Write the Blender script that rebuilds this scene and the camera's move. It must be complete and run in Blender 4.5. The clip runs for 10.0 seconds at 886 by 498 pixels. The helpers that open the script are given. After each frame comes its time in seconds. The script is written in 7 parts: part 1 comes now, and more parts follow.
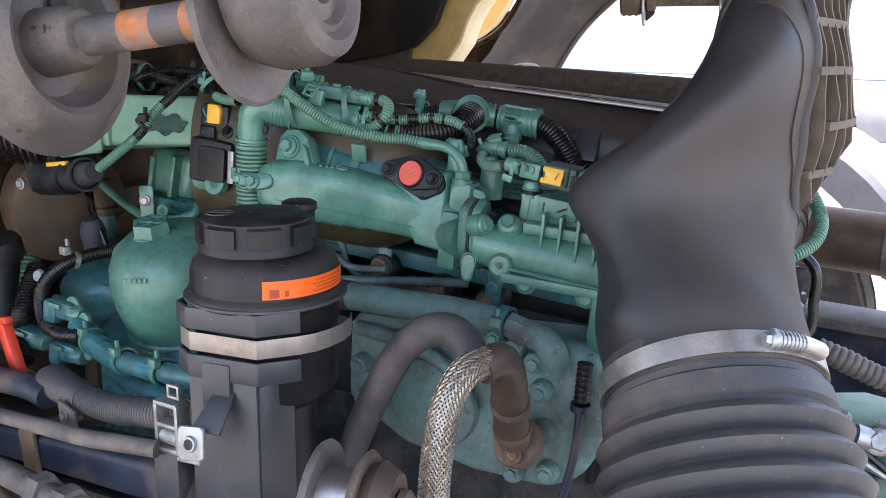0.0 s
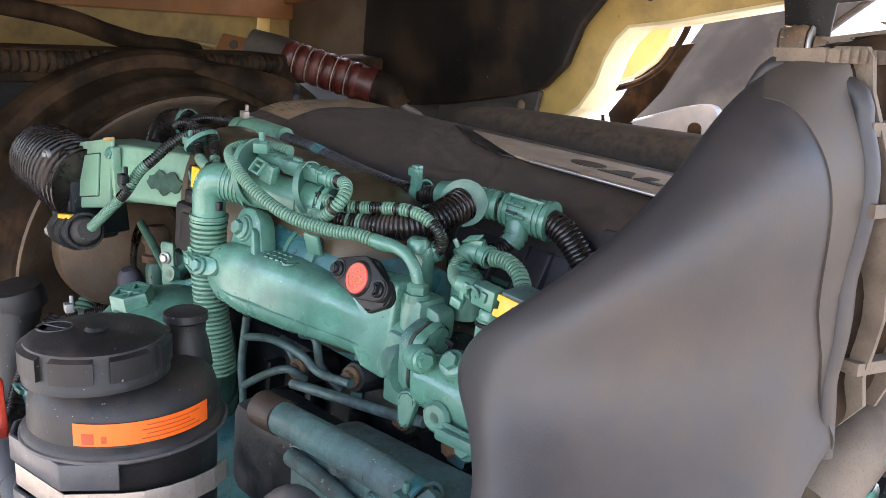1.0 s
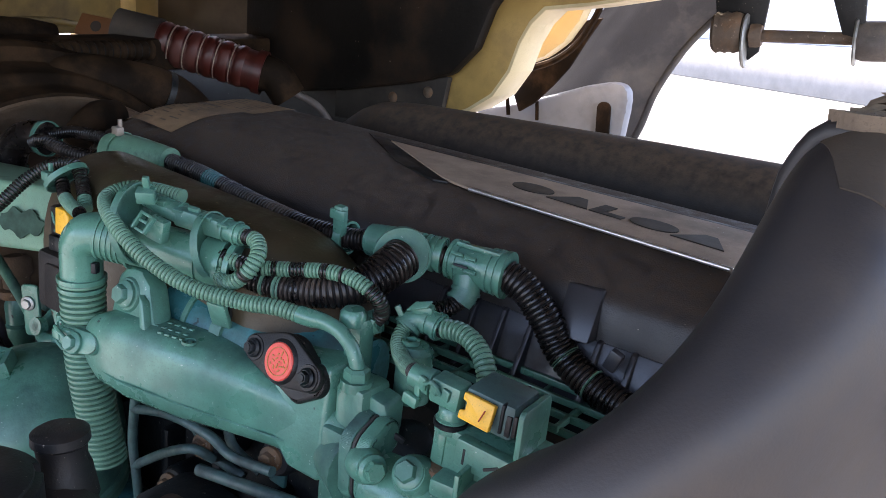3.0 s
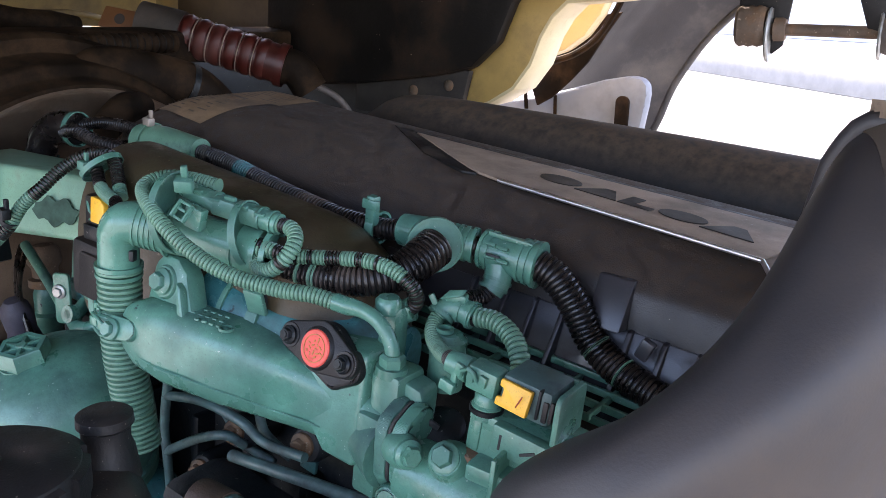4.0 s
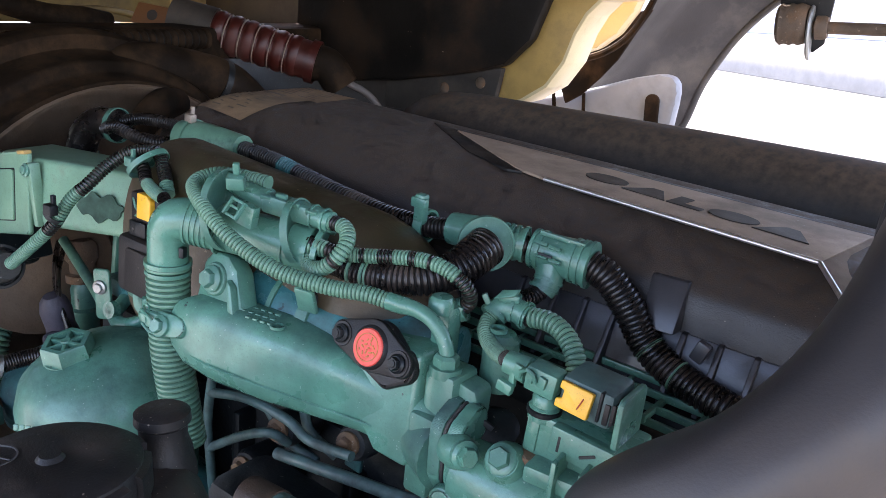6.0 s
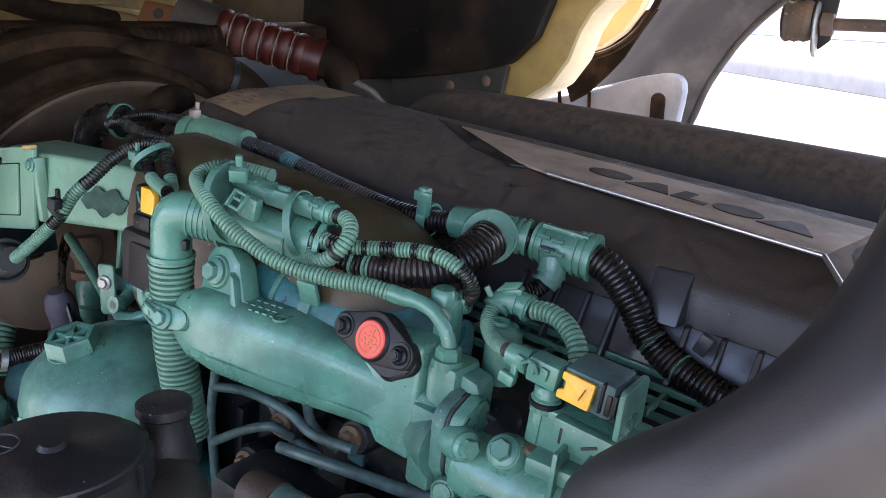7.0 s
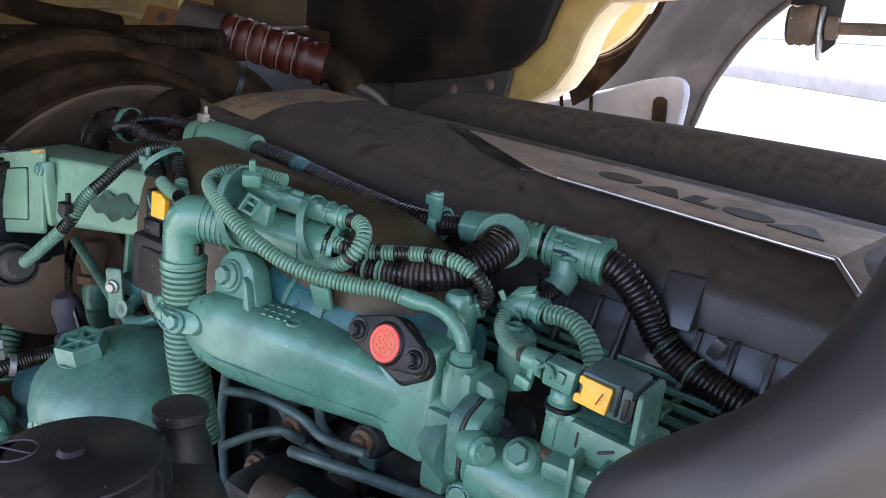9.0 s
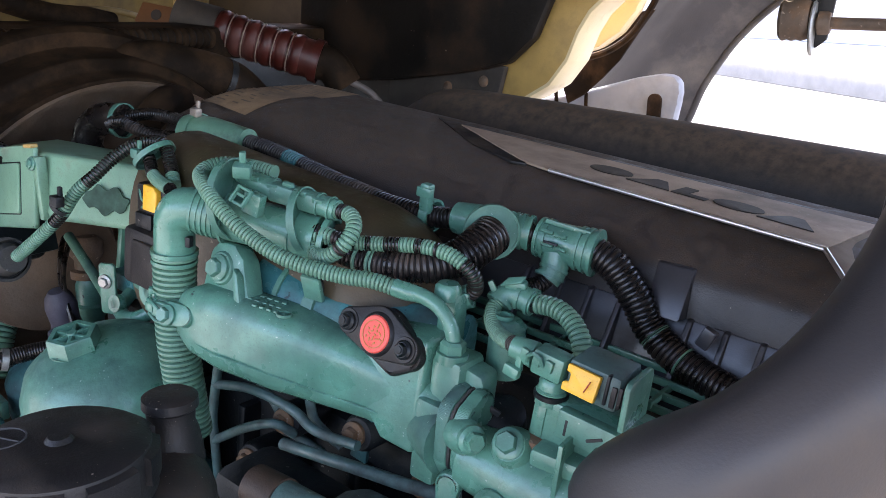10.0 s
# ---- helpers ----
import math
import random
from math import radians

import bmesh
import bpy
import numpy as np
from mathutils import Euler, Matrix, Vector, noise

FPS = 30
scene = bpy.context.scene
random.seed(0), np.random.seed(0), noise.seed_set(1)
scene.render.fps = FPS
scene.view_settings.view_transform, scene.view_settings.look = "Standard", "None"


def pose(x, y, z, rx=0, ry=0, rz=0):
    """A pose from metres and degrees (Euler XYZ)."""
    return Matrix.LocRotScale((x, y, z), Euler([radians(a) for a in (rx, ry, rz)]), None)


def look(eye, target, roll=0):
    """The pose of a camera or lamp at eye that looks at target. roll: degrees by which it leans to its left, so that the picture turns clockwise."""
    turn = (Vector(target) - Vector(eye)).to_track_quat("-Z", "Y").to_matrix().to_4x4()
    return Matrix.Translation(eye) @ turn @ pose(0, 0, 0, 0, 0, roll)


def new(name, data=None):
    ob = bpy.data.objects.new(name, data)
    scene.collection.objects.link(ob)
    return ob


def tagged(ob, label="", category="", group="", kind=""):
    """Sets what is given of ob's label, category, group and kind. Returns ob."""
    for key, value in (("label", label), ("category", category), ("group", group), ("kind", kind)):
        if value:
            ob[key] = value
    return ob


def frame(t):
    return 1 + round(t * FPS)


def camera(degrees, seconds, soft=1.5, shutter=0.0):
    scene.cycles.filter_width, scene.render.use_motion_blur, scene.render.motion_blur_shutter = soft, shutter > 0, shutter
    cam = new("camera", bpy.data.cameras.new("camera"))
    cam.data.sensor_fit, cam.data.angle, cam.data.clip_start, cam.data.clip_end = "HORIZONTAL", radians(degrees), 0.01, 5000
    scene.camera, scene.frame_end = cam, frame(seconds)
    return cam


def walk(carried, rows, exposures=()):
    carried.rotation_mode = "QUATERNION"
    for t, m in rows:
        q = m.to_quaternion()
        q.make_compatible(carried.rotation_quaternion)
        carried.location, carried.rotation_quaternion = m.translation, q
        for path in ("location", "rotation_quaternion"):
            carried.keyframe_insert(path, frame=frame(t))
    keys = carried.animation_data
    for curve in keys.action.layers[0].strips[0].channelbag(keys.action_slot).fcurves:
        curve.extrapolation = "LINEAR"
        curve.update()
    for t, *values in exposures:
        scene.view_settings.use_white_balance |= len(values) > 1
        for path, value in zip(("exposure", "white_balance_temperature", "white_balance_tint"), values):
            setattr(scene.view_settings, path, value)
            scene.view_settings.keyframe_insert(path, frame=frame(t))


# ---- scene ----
cam = camera(55.3, 10.0, 0.6)
PATH = [
    (0, (0.878, -0.964, 1.456), (-0.348, 0.548, 0.997), 1.0),
    (0.2, (0.915, -0.841, 1.471), (-0.382, 0.608, 1.003), 1.4),
    (0.5, (0.928, -0.667, 1.499), (-0.468, 0.675, 0.999), 1.9),
    (0.7, (0.926, -0.57, 1.528), (-0.562, 0.662, 1.01), 2.2),
    (1, (0.912, -0.462, 1.542), (-0.717, 0.607, 1.087), 2.3),
    (1.2, (0.916, -0.407, 1.555), (-0.773, 0.602, 1.196), 2.3),
    (1.5, (0.898, -0.363, 1.556), (-0.79, 0.658, 1.222), 2.5),
    (1.8, (0.837, -0.355, 1.59), (-0.764, 0.79, 1.233), 2.8),
    (2, (0.786, -0.362, 1.602), (-0.741, 0.873, 1.225), 2.8),
    (2.2, (0.746, -0.382, 1.62), (-0.713, 0.902, 1.166), 2.8),
    (2.5, (0.721, -0.39, 1.616), (-0.717, 0.895, 1.085), 2.3),
    (4, (0.702, -0.423, 1.606), (-0.75, 0.833, 1.045), 2.2),
    (4.5, (0.691, -0.432, 1.607), (-0.77, 0.811, 1.041), 2.4),
    (5, (0.673, -0.444, 1.608), (-0.791, 0.795, 1.041), 2.4),
    (5.5, (0.67, -0.45, 1.608), (-0.796, 0.786, 1.039), 2.4),
    (7, (0.676, -0.447, 1.595), (-0.806, 0.771, 1.031), 2.3),
    (7.5, (0.672, -0.451, 1.598), (-0.811, 0.768, 1.037), 2.4),
    (8, (0.669, -0.454, 1.598), (-0.814, 0.766, 1.039), 2.4),
    (8.5, (0.666, -0.458, 1.599), (-0.816, 0.764, 1.04), 2.4),
    (9, (0.666, -0.461, 1.596), (-0.813, 0.764, 1.039), 2.3),
    (9.5, (0.673, -0.457, 1.595), (-0.807, 0.769, 1.04), 2.2),
    (10, (0.675, -0.457, 1.587), (-0.802, 0.772, 1.032), 2.2),
]
EXPOSURES = [(0.0, 2.97, 7120, 20), (0.5, 3.08, 7300, 20), (1.0, 3.70, 7480, 20), (1.5, 4.02, 7480, 21), (2.0, 3.70, 7300, 21), (2.5, 2.92, 6830, 20), (4.0, 3.25, 6830, 22), (10.0, 3.30, 6830, 22)]
walk(cam, [(t, look(eye, target, roll)) for t, eye, target, roll in PATH], EXPOSURES)

# ---- world, sun ----
SUN_FROM = Vector((-0.45, 0.22, 1.0)).normalized()
world = bpy.data.worlds.new("world")
scene.world = world
world.use_nodes = True
wn = world.node_tree.nodes
sky = wn.new("ShaderNodeTexSky")
sky.sky_type, sky.sun_disc = "NISHITA", False
sky.sun_elevation = math.asin(SUN_FROM.z)
sky.sun_rotation = math.atan2(SUN_FROM.x, SUN_FROM.y)
sky.dust_density, sky.air_density = 2.0, 1.0
wn["Background"].inputs["Strength"].default_value = 0.15
world.node_tree.links.new(sky.outputs[0], wn["Background"].inputs[0])
sun = new("sun", bpy.data.lights.new("sun", "SUN"))
sun.data.energy, sun.data.angle, sun.data.color = 4.2, radians(0.5), (1.0, 0.95, 0.87)
sun.matrix_world = look(SUN_FROM * 30, (0, 0, 0))


# ---- materials ----
def mat(name, base, rough=0.5, metal=0.0, vary=0.12, scale=30.0, bump=0.15, bump_scale=220.0,
        dirt=None, dirt_amount=0.0, dirt_scale=14.0, chips=None, chip_level=0.7, coat=0.0, facing_bias=0.0, facing_from=0.0, bias_way=None, specks=None, speck_level=0.68, speck_scale=160.0, spec=0.5, pits=0.5):
    """Paint, plastic, rubber or metal: a base colour with grain, an overlay (dirt, in the green also shade) that can
    follow facing, chipped spots and fine relief.
    """
    m = bpy.data.materials.new(name)
    m.use_nodes = True
    nt = m.node_tree
    n, l = nt.nodes, nt.links
    b = n["Principled BSDF"]
    co = n.new("ShaderNodeTexCoord").outputs["Object"]

    def noise_tex(size, detail=4.0, rough_=0.6):
        t = n.new("ShaderNodeTexNoise")
        t.inputs["Scale"].default_value, t.inputs["Detail"].default_value, t.inputs["Roughness"].default_value = size, detail, rough_
        l.new(co, t.inputs["Vector"])
        return t.outputs["Fac"]

    def ramp(fac, lo, hi, a=0.0, z=1.0):
        r = n.new("ShaderNodeMapRange")
        r.inputs["From Min"].default_value, r.inputs["From Max"].default_value = lo, hi
        r.inputs["To Min"].default_value, r.inputs["To Max"].default_value = a, z
        l.new(fac, r.inputs["Value"])
        return r.outputs["Result"]

    def mix(fac, a, c):
        x = n.new("ShaderNodeMix")
        x.data_type = "RGBA"
        l.new(fac, x.inputs[0])
        for k, v in ((6, a), (7, c)):
            if isinstance(v, tuple):
                x.inputs[k].default_value = (*v, 1)
            else:
                l.new(v, x.inputs[k])
        return x.outputs[2]

    dark = tuple(c * (1 - vary * 1.6) for c in base)
    light = tuple(min(1, c * (1 + vary)) for c in base)
    grain = noise_tex(scale, 6.0)
    colour = mix(ramp(grain, 0.3, 0.7), dark, light)
    rough_value = ramp(noise_tex(scale * 0.6), 0.25, 0.75, max(0.05, rough - 0.1), min(1, rough + 0.12))
    if dirt:
        fac = ramp(noise_tex(dirt_scale, 8.0, 0.65), 0.62 - dirt_amount * 0.35, 0.80 - dirt_amount * 0.2)
        # weight the overlay by which way a face points
        if facing_bias:
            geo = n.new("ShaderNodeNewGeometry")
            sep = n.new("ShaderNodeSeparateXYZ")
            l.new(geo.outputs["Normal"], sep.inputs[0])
            if bias_way:
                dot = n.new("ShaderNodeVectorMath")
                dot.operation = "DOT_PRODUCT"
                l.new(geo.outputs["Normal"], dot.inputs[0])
                dot.inputs[1].default_value = bias_way
                up = ramp(dot.outputs["Value"], 0.0, 0.85, 1.0 - facing_bias, 1.0)
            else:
                up = ramp(sep.outputs["Z"], facing_from, 0.95, 1.0 - facing_bias, 1.0)
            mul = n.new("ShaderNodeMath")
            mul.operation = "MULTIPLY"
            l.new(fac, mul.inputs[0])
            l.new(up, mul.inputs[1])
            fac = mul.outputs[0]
        colour = mix(fac, colour, dirt)
        r2 = n.new("ShaderNodeMix")
        l.new(fac, r2.inputs[0])
        l.new(rough_value, r2.inputs[2])
        r2.inputs[3].default_value = 0.92
        rough_value = r2.outputs[0]
    fine = noise_tex(480.0, 2.0, 0.7)
    colour = mix(ramp(fine, 0.55, 0.75, 0.0, pits), colour, tuple(c * 0.45 for c in base))
    if specks:
        colour = mix(ramp(noise_tex(speck_scale, 2.0, 0.5), speck_level, speck_level + 0.04, 0.0, 0.8), colour, specks)
    if chips:
        colour = mix(ramp(noise_tex(scale * 2.2, 3.0), chip_level, chip_level + 0.03), colour, chips)
    l.new(colour, b.inputs["Base Color"])
    l.new(rough_value, b.inputs["Roughness"])
    b.inputs["Metallic"].default_value = metal
    b.inputs["Coat Weight"].default_value = coat
    b.inputs["Specular IOR Level"].default_value = spec
    if bump:
        bp = n.new("ShaderNodeBump")
        bp.inputs["Strength"].default_value, bp.inputs["Distance"].default_value = bump, 0.002
        l.new(noise_tex(bump_scale, 3.0), bp.inputs["Height"])
        l.new(bp.outputs[0], b.inputs["Normal"])
    return m


DUST = (0.20, 0.16, 0.12)
M = {
    # grime patches, plus darker upward faces: the cab's shade put into the colour
    "green": mat("green_paint", (0.080, 0.222, 0.158), 0.29, 0.0, 0.18, 26, 0.28, 90, (0.030, 0.072, 0.066), 0.52, 9, (0.02, 0.035, 0.03), 0.715, facing_bias=0.45, specks=(0.26, 0.36, 0.30), speck_level=0.71, speck_scale=240, spec=0.55, coat=0.15),
    "green_pale": mat("green_paint_pale", (0.175, 0.325, 0.215), 0.38, 0.0, 0.10, 16, 0.15, 120, DUST, 0.28, 9, (0.10, 0.13, 0.09), 0.735),
    "teal": mat("green_paint_oily", (0.032, 0.15, 0.155), 0.28, 0.0, 0.28, 22, 0.25, 80, (0.04, 0.075, 0.07), 0.45, 14, (0.015, 0.03, 0.03), 0.69, specks=(0.16, 0.30, 0.28), speck_level=0.70, speck_scale=200),
    "cast": mat("green_cast_iron", (0.120, 0.225, 0.205), 0.45, 0.0, 0.22, 24, 0.5, 140, (0.075, 0.075, 0.064), 0.62, 11, (0.04, 0.045, 0.04), 0.68, specks=(0.30, 0.36, 0.33), speck_level=0.69),
    "pipe_green": mat("green_paint_grimy", (0.060, 0.115, 0.105), 0.42, 0.0, 0.2, 30, 0.2, 120, (0.03, 0.03, 0.028), 0.5, 20),
    "olive": mat("olive_cover", (0.048, 0.038, 0.018), 0.33, 0.0, 0.2, 14, 0.2, 200, (0.085, 0.052, 0.028), 0.46, 8, facing_bias=0.3, specks=(0.25, 0.19, 0.13), speck_level=0.71),
    "black": mat("black_plastic", (0.013, 0.0118, 0.0115), 0.44, 0.0, 0.2, 30, 0.2, 400, (0.060, 0.040, 0.027), 0.50, 12, facing_bias=0.92, specks=(0.24, 0.19, 0.15), speck_level=0.715, speck_scale=220, spec=0.35),
    # black plate paint lifted to bluish grey: sky sheen put into the base
    "holder": mat("holder_sheen_paint", (0.040, 0.040, 0.043), 0.36, 0.0, 0.12, 18, 0.12, 260, (0.07, 0.058, 0.048), 0.25, 10, specks=(0.2, 0.18, 0.16), speck_level=0.73, spec=0.5),
    # mostly for parts under the cab: dim, warm bounced light put into the colour
    "soot": mat("warm_black_plastic", (0.013, 0.0078, 0.0045), 0.72, 0.0, 0.2, 18, 0.2, 200, (0.060, 0.033, 0.017), 0.48, 8, spec=0.10),
    "cover": mat("cover_plastic", (0.024, 0.020, 0.019), 0.36, 0.0, 0.15, 26, 0.3, 600, (0.078, 0.051, 0.034), 1.05, 55, (0.13, 0.095, 0.07), 0.78, facing_bias=0.92, facing_from=0.45, specks=(0.30, 0.24, 0.19), speck_level=0.735, speck_scale=260, spec=0.5),
    # clean plastic; its raised, bluish base also holds the sky's sheen on the flank
    "cover_flank": mat("clean_cover_plastic", (0.034, 0.033, 0.037), 0.32, 0.0, 0.15, 26, 0.07, 500, (0.035, 0.028, 0.024), 0.25, 20, spec=0.6),
    "pipe_black": mat("matt_pipe_plastic", (0.020, 0.016, 0.0135), 0.52, 0.0, 0.15, 30, 0.2, 400, (0.115, 0.078, 0.052), 1.0, 60, facing_bias=0.93, facing_from=0.25, spec=0.35),
    "grime": mat("grimy_steel", (0.042, 0.034, 0.028), 0.6, 0.0, 0.25, 12, 0.3, 120, (0.08, 0.06, 0.045), 0.4, 9, spec=0.3),
    "boot": mat("violet_rubber", (0.060, 0.052, 0.068), 0.6, 0.0, 0.2, 20, 0.2, 200, (0.06, 0.05, 0.06), 0.35, 14),
    # tan overlay grows as the surface turns towards +x and up
    "duct": mat("duct_plastic", (0.020, 0.020, 0.023), 0.48, 0.0, 0.12, 7, 0.08, 500, (0.092, 0.065, 0.044), 0.84, 3.2, facing_bias=0.9, bias_way=(0.90, 0.0, 0.43), pits=0.12, spec=0.5),
    "duct_dusty": mat("dusty_duct_plastic", (0.044, 0.036, 0.030), 0.5, 0.0, 0.12, 9, 0.1, 400, (0.100, 0.073, 0.050), 0.75, 5, pits=0.15, spec=0.4),
    "grille": mat("grille_plastic", (0.105, 0.073, 0.048), 0.7, 0.0, 0.2, 12, 0.2, 300, (0.185, 0.135, 0.092), 0.6, 6),
    "rubber": mat("grey_rubber", (0.056, 0.051, 0.050), 0.55, 0.0, 0.12, 18, 0.2, 300, (0.15, 0.115, 0.09), 0.35, 8, specks=(0.2, 0.17, 0.15), speck_level=0.72),
    "hose": mat("hose_black", (0.011, 0.0082, 0.0072), 0.27, 0.0, 0.2, 60, 0.1, 300, (0.105, 0.070, 0.050), 0.28, 14, facing_bias=0.3, spec=0.45),
    "hose_green": mat("hose_green", (0.105, 0.225, 0.150), 0.36, 0.0, 0.14, 40, 0.12, 200, (0.022, 0.022, 0.02), 0.16, 22),
    # both groove colours are darker than the ribs: shade between ribs painted in
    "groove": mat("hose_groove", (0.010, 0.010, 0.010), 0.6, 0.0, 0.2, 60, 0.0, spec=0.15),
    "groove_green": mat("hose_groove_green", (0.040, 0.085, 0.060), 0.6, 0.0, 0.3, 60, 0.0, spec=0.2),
    "steel": mat("steel_band", (0.46, 0.42, 0.38), 0.42, 0.9, 0.1, 40, 0.1, 300, (0.36, 0.28, 0.20), 0.30, 15),
    "band_steel": mat("dull_steel_band", (0.34, 0.28, 0.23), 0.45, 0.6, 0.1, 40, 0.1, 300, (0.2, 0.15, 0.11), 0.35, 15),
    "chrome": mat("bright_trim", (0.62, 0.60, 0.58), 0.34, 0.9, 0.03, 40, 0.02),
    "zinc": mat("zinc_plated", (0.42, 0.42, 0.40), 0.5, 0.85, 0.15, 30, 0.2, 300, DUST, 0.35, 12),
    "alu": mat("brushed_plate", (0.34, 0.242, 0.172), 0.72, 0.0, 0.08, 40, 0.15, 700, (0.16, 0.12, 0.09), 0.45, 6, specks=(0.4, 0.35, 0.3), speck_level=0.72, speck_scale=300, spec=0.25),
    "letters": mat("plate_lettering", (0.045, 0.036, 0.030), 0.6, 0.0, spec=0.2),
    "rust": mat("rusty_steel", (0.14, 0.095, 0.065), 0.75, 0.2, 0.25, 22, 0.5, 160, (0.24, 0.11, 0.04), 0.35, 10, specks=(0.3, 0.22, 0.16), speck_level=0.68),
    "chassis": mat("grey_chassis_paint", (0.105, 0.085, 0.073), 0.62, 0.0, 0.22, 24, 0.5, 130, (0.21, 0.165, 0.125), 0.42, 14, (0.045, 0.034, 0.027), 0.68, specks=(0.17, 0.14, 0.115), speck_level=0.70, speck_scale=260),
    "orange_rust": mat("orange_primer", (0.42, 0.13, 0.03), 0.7, 0.0, 0.3, 60, 0.4, 160, (0.22, 0.18, 0.15), 0.62, 34),
    "label_orange": mat("orange_label", (0.88, 0.12, 0.008), 0.42, 0.0, 0.05, 40, 0.02),
    "label_paper": mat("paper_label", (0.29, 0.18, 0.098), 0.7, 0.0, 0.12, 30, 0.1, 200, (0.16, 0.105, 0.065), 0.52, 12),
    "ink": mat("ink", (0.04, 0.03, 0.025), 0.7),
    "ink_faded": mat("faded_ink", (0.13, 0.085, 0.055), 0.7, 0.0, 0.3, 80),
    "ink_red": mat("ink_red", (0.36, 0.045, 0.01), 0.6),
    "yellow": mat("yellow_clip", (0.86, 0.44, 0.03), 0.42, 0.0, 0.06, 40, 0.08, 200, (0.45, 0.22, 0.05), 0.15, 40),
    "yellow_cab": mat("yellow_cab_paint", (0.47, 0.30, 0.095), 0.40, 0.0, 0.12, 9, 0.08, 100, (0.24, 0.15, 0.06), 0.42, 7, (0.12, 0.08, 0.04), 0.74),
    # darker copy of the cab yellow: dimness under the cab put into the paint
    "yellow_grimy": mat("dim_yellow_paint", (0.20, 0.125, 0.035), 0.5, 0.0, 0.2, 7, 0.1, 100, (0.08, 0.055, 0.03), 0.48, 5),
    "cream": mat("cream_cab_paint", (0.66, 0.53, 0.30), 0.4, 0.0, 0.08, 8, 0.06, 100, (0.4, 0.3, 0.15), 0.25, 6),
    "badge_red": mat("red_badge", (0.74, 0.075, 0.05), 0.4, 0.0, 0.14, 60, 0.1, 300, (0.40, 0.05, 0.03), 0.25, 60),
    "badge_mark": mat("badge_marking", (0.42, 0.16, 0.02), 0.5),
    "red_hose": mat("red_silicone", (0.060, 0.008, 0.0045), 0.42, 0.0, 0.2, 20, 0.1, 200, (0.09, 0.03, 0.02), 0.35, 9),
    "red": mat("red_plastic", (0.70, 0.05, 0.02), 0.4),
    "insulation": mat("insulation_panel", (0.009, 0.007, 0.0055), 0.55, 0.0, 0.25, 5, 0.5, 60, (0.045, 0.025, 0.014), 0.40, 4.0, specks=(0.16, 0.12, 0.09), speck_level=0.74, speck_scale=90, spec=0.2),
    # grey sheet metal; its brown tint carries warm light bounced from the cab
    "grey_wall": mat("warm_grey_sheet", (0.088, 0.062, 0.040), 0.4, 0.2, 0.15, 5, 0.15, 40, (0.16, 0.125, 0.085), 0.40, 5),
    "orange_band": mat("orange_board", (0.19, 0.075, 0.024), 0.6, 0.0, 0.2, 6, 0.1, 60),
    "arch": mat("wheel_arch_plastic", (0.050, 0.049, 0.052), 0.42, 0.0, 0.12, 6, 0.25, 200, (0.13, 0.12, 0.11), 0.35, 5),
    "pale_plastic": mat("pale_grey_plastic", (0.24, 0.25, 0.275), 0.5, 0.0, 0.06, 6, 0.1, 100, (0.18, 0.18, 0.19), 0.25, 5, pits=0.1),
    "blue_rail": mat("dark_blue_paint", (0.020, 0.026, 0.042), 0.42, 0.0, 0.2, 12, 0.25, 120, (0.13, 0.085, 0.06), 0.32, 9, spec=0.35),
    "braid": mat("braided_steel", (0.36, 0.30, 0.23), 0.38, 0.9, 0.15, 60, 0.2, 300, (0.2, 0.13, 0.08), 0.3, 12),
    "brown_rubber": mat("brown_rubber", (0.070, 0.042, 0.028), 0.55, 0.0, 0.2, 20, 0.3, 200, (0.14, 0.085, 0.05), 0.4, 9),
    "concrete": mat("concrete_yard", (0.17, 0.168, 0.165), 0.85, 0.0, 0.08, 1.5, 0.3, 30, (0.14, 0.137, 0.13), 0.25, 0.6),
    "kerb": mat("kerb_stone", (0.20, 0.20, 0.20), 0.85, 0.0, 0.1, 3, 0.3, 40),
    "white_wall": mat("white_facade", (0.75, 0.76, 0.78), 0.8, 0.0, 0.05, 1.0, 0.1, 20),
    "blue_tie": mat("blue_plastic", (0.03, 0.09, 0.32), 0.4),
    "tyre": mat("tyre_rubber", (0.035, 0.033, 0.032), 0.75, 0.0, 0.2, 12, 0.4, 100, (0.16, 0.14, 0.12), 0.4, 5),
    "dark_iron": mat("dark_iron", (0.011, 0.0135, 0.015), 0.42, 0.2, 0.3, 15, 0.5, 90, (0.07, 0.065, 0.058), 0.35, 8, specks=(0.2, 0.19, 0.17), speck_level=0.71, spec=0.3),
    "fins": mat("radiator_fins", (0.13, 0.082, 0.050), 0.6, 0.3, 0.2, 20, 0.3, 200, (0.16, 0.115, 0.08), 0.4, 8),
}

# ---- helpers for meshes ----
# The engine lies turned and tipped a little against the yard: u along it, v across, w up.
ENGINE = Matrix.Translation((0.03, 0.0, 1.27)) @ Matrix.Rotation(radians(13.4), 4, "Z") @ Matrix.Rotation(radians(4.6), 4, "Y")
PLAIN = Matrix.Identity(4)
BASE = {}


def thing(name, label, category, at=(0, 0, 0), place=ENGINE, group="", kind=""):
    ob = new(name)
    ob.empty_display_size = 0.02
    ob.matrix_world = place @ Matrix.Translation(at)
    BASE[ob.name] = Matrix.Translation(-Vector(at))
    return tagged(ob, label, category, group, kind)


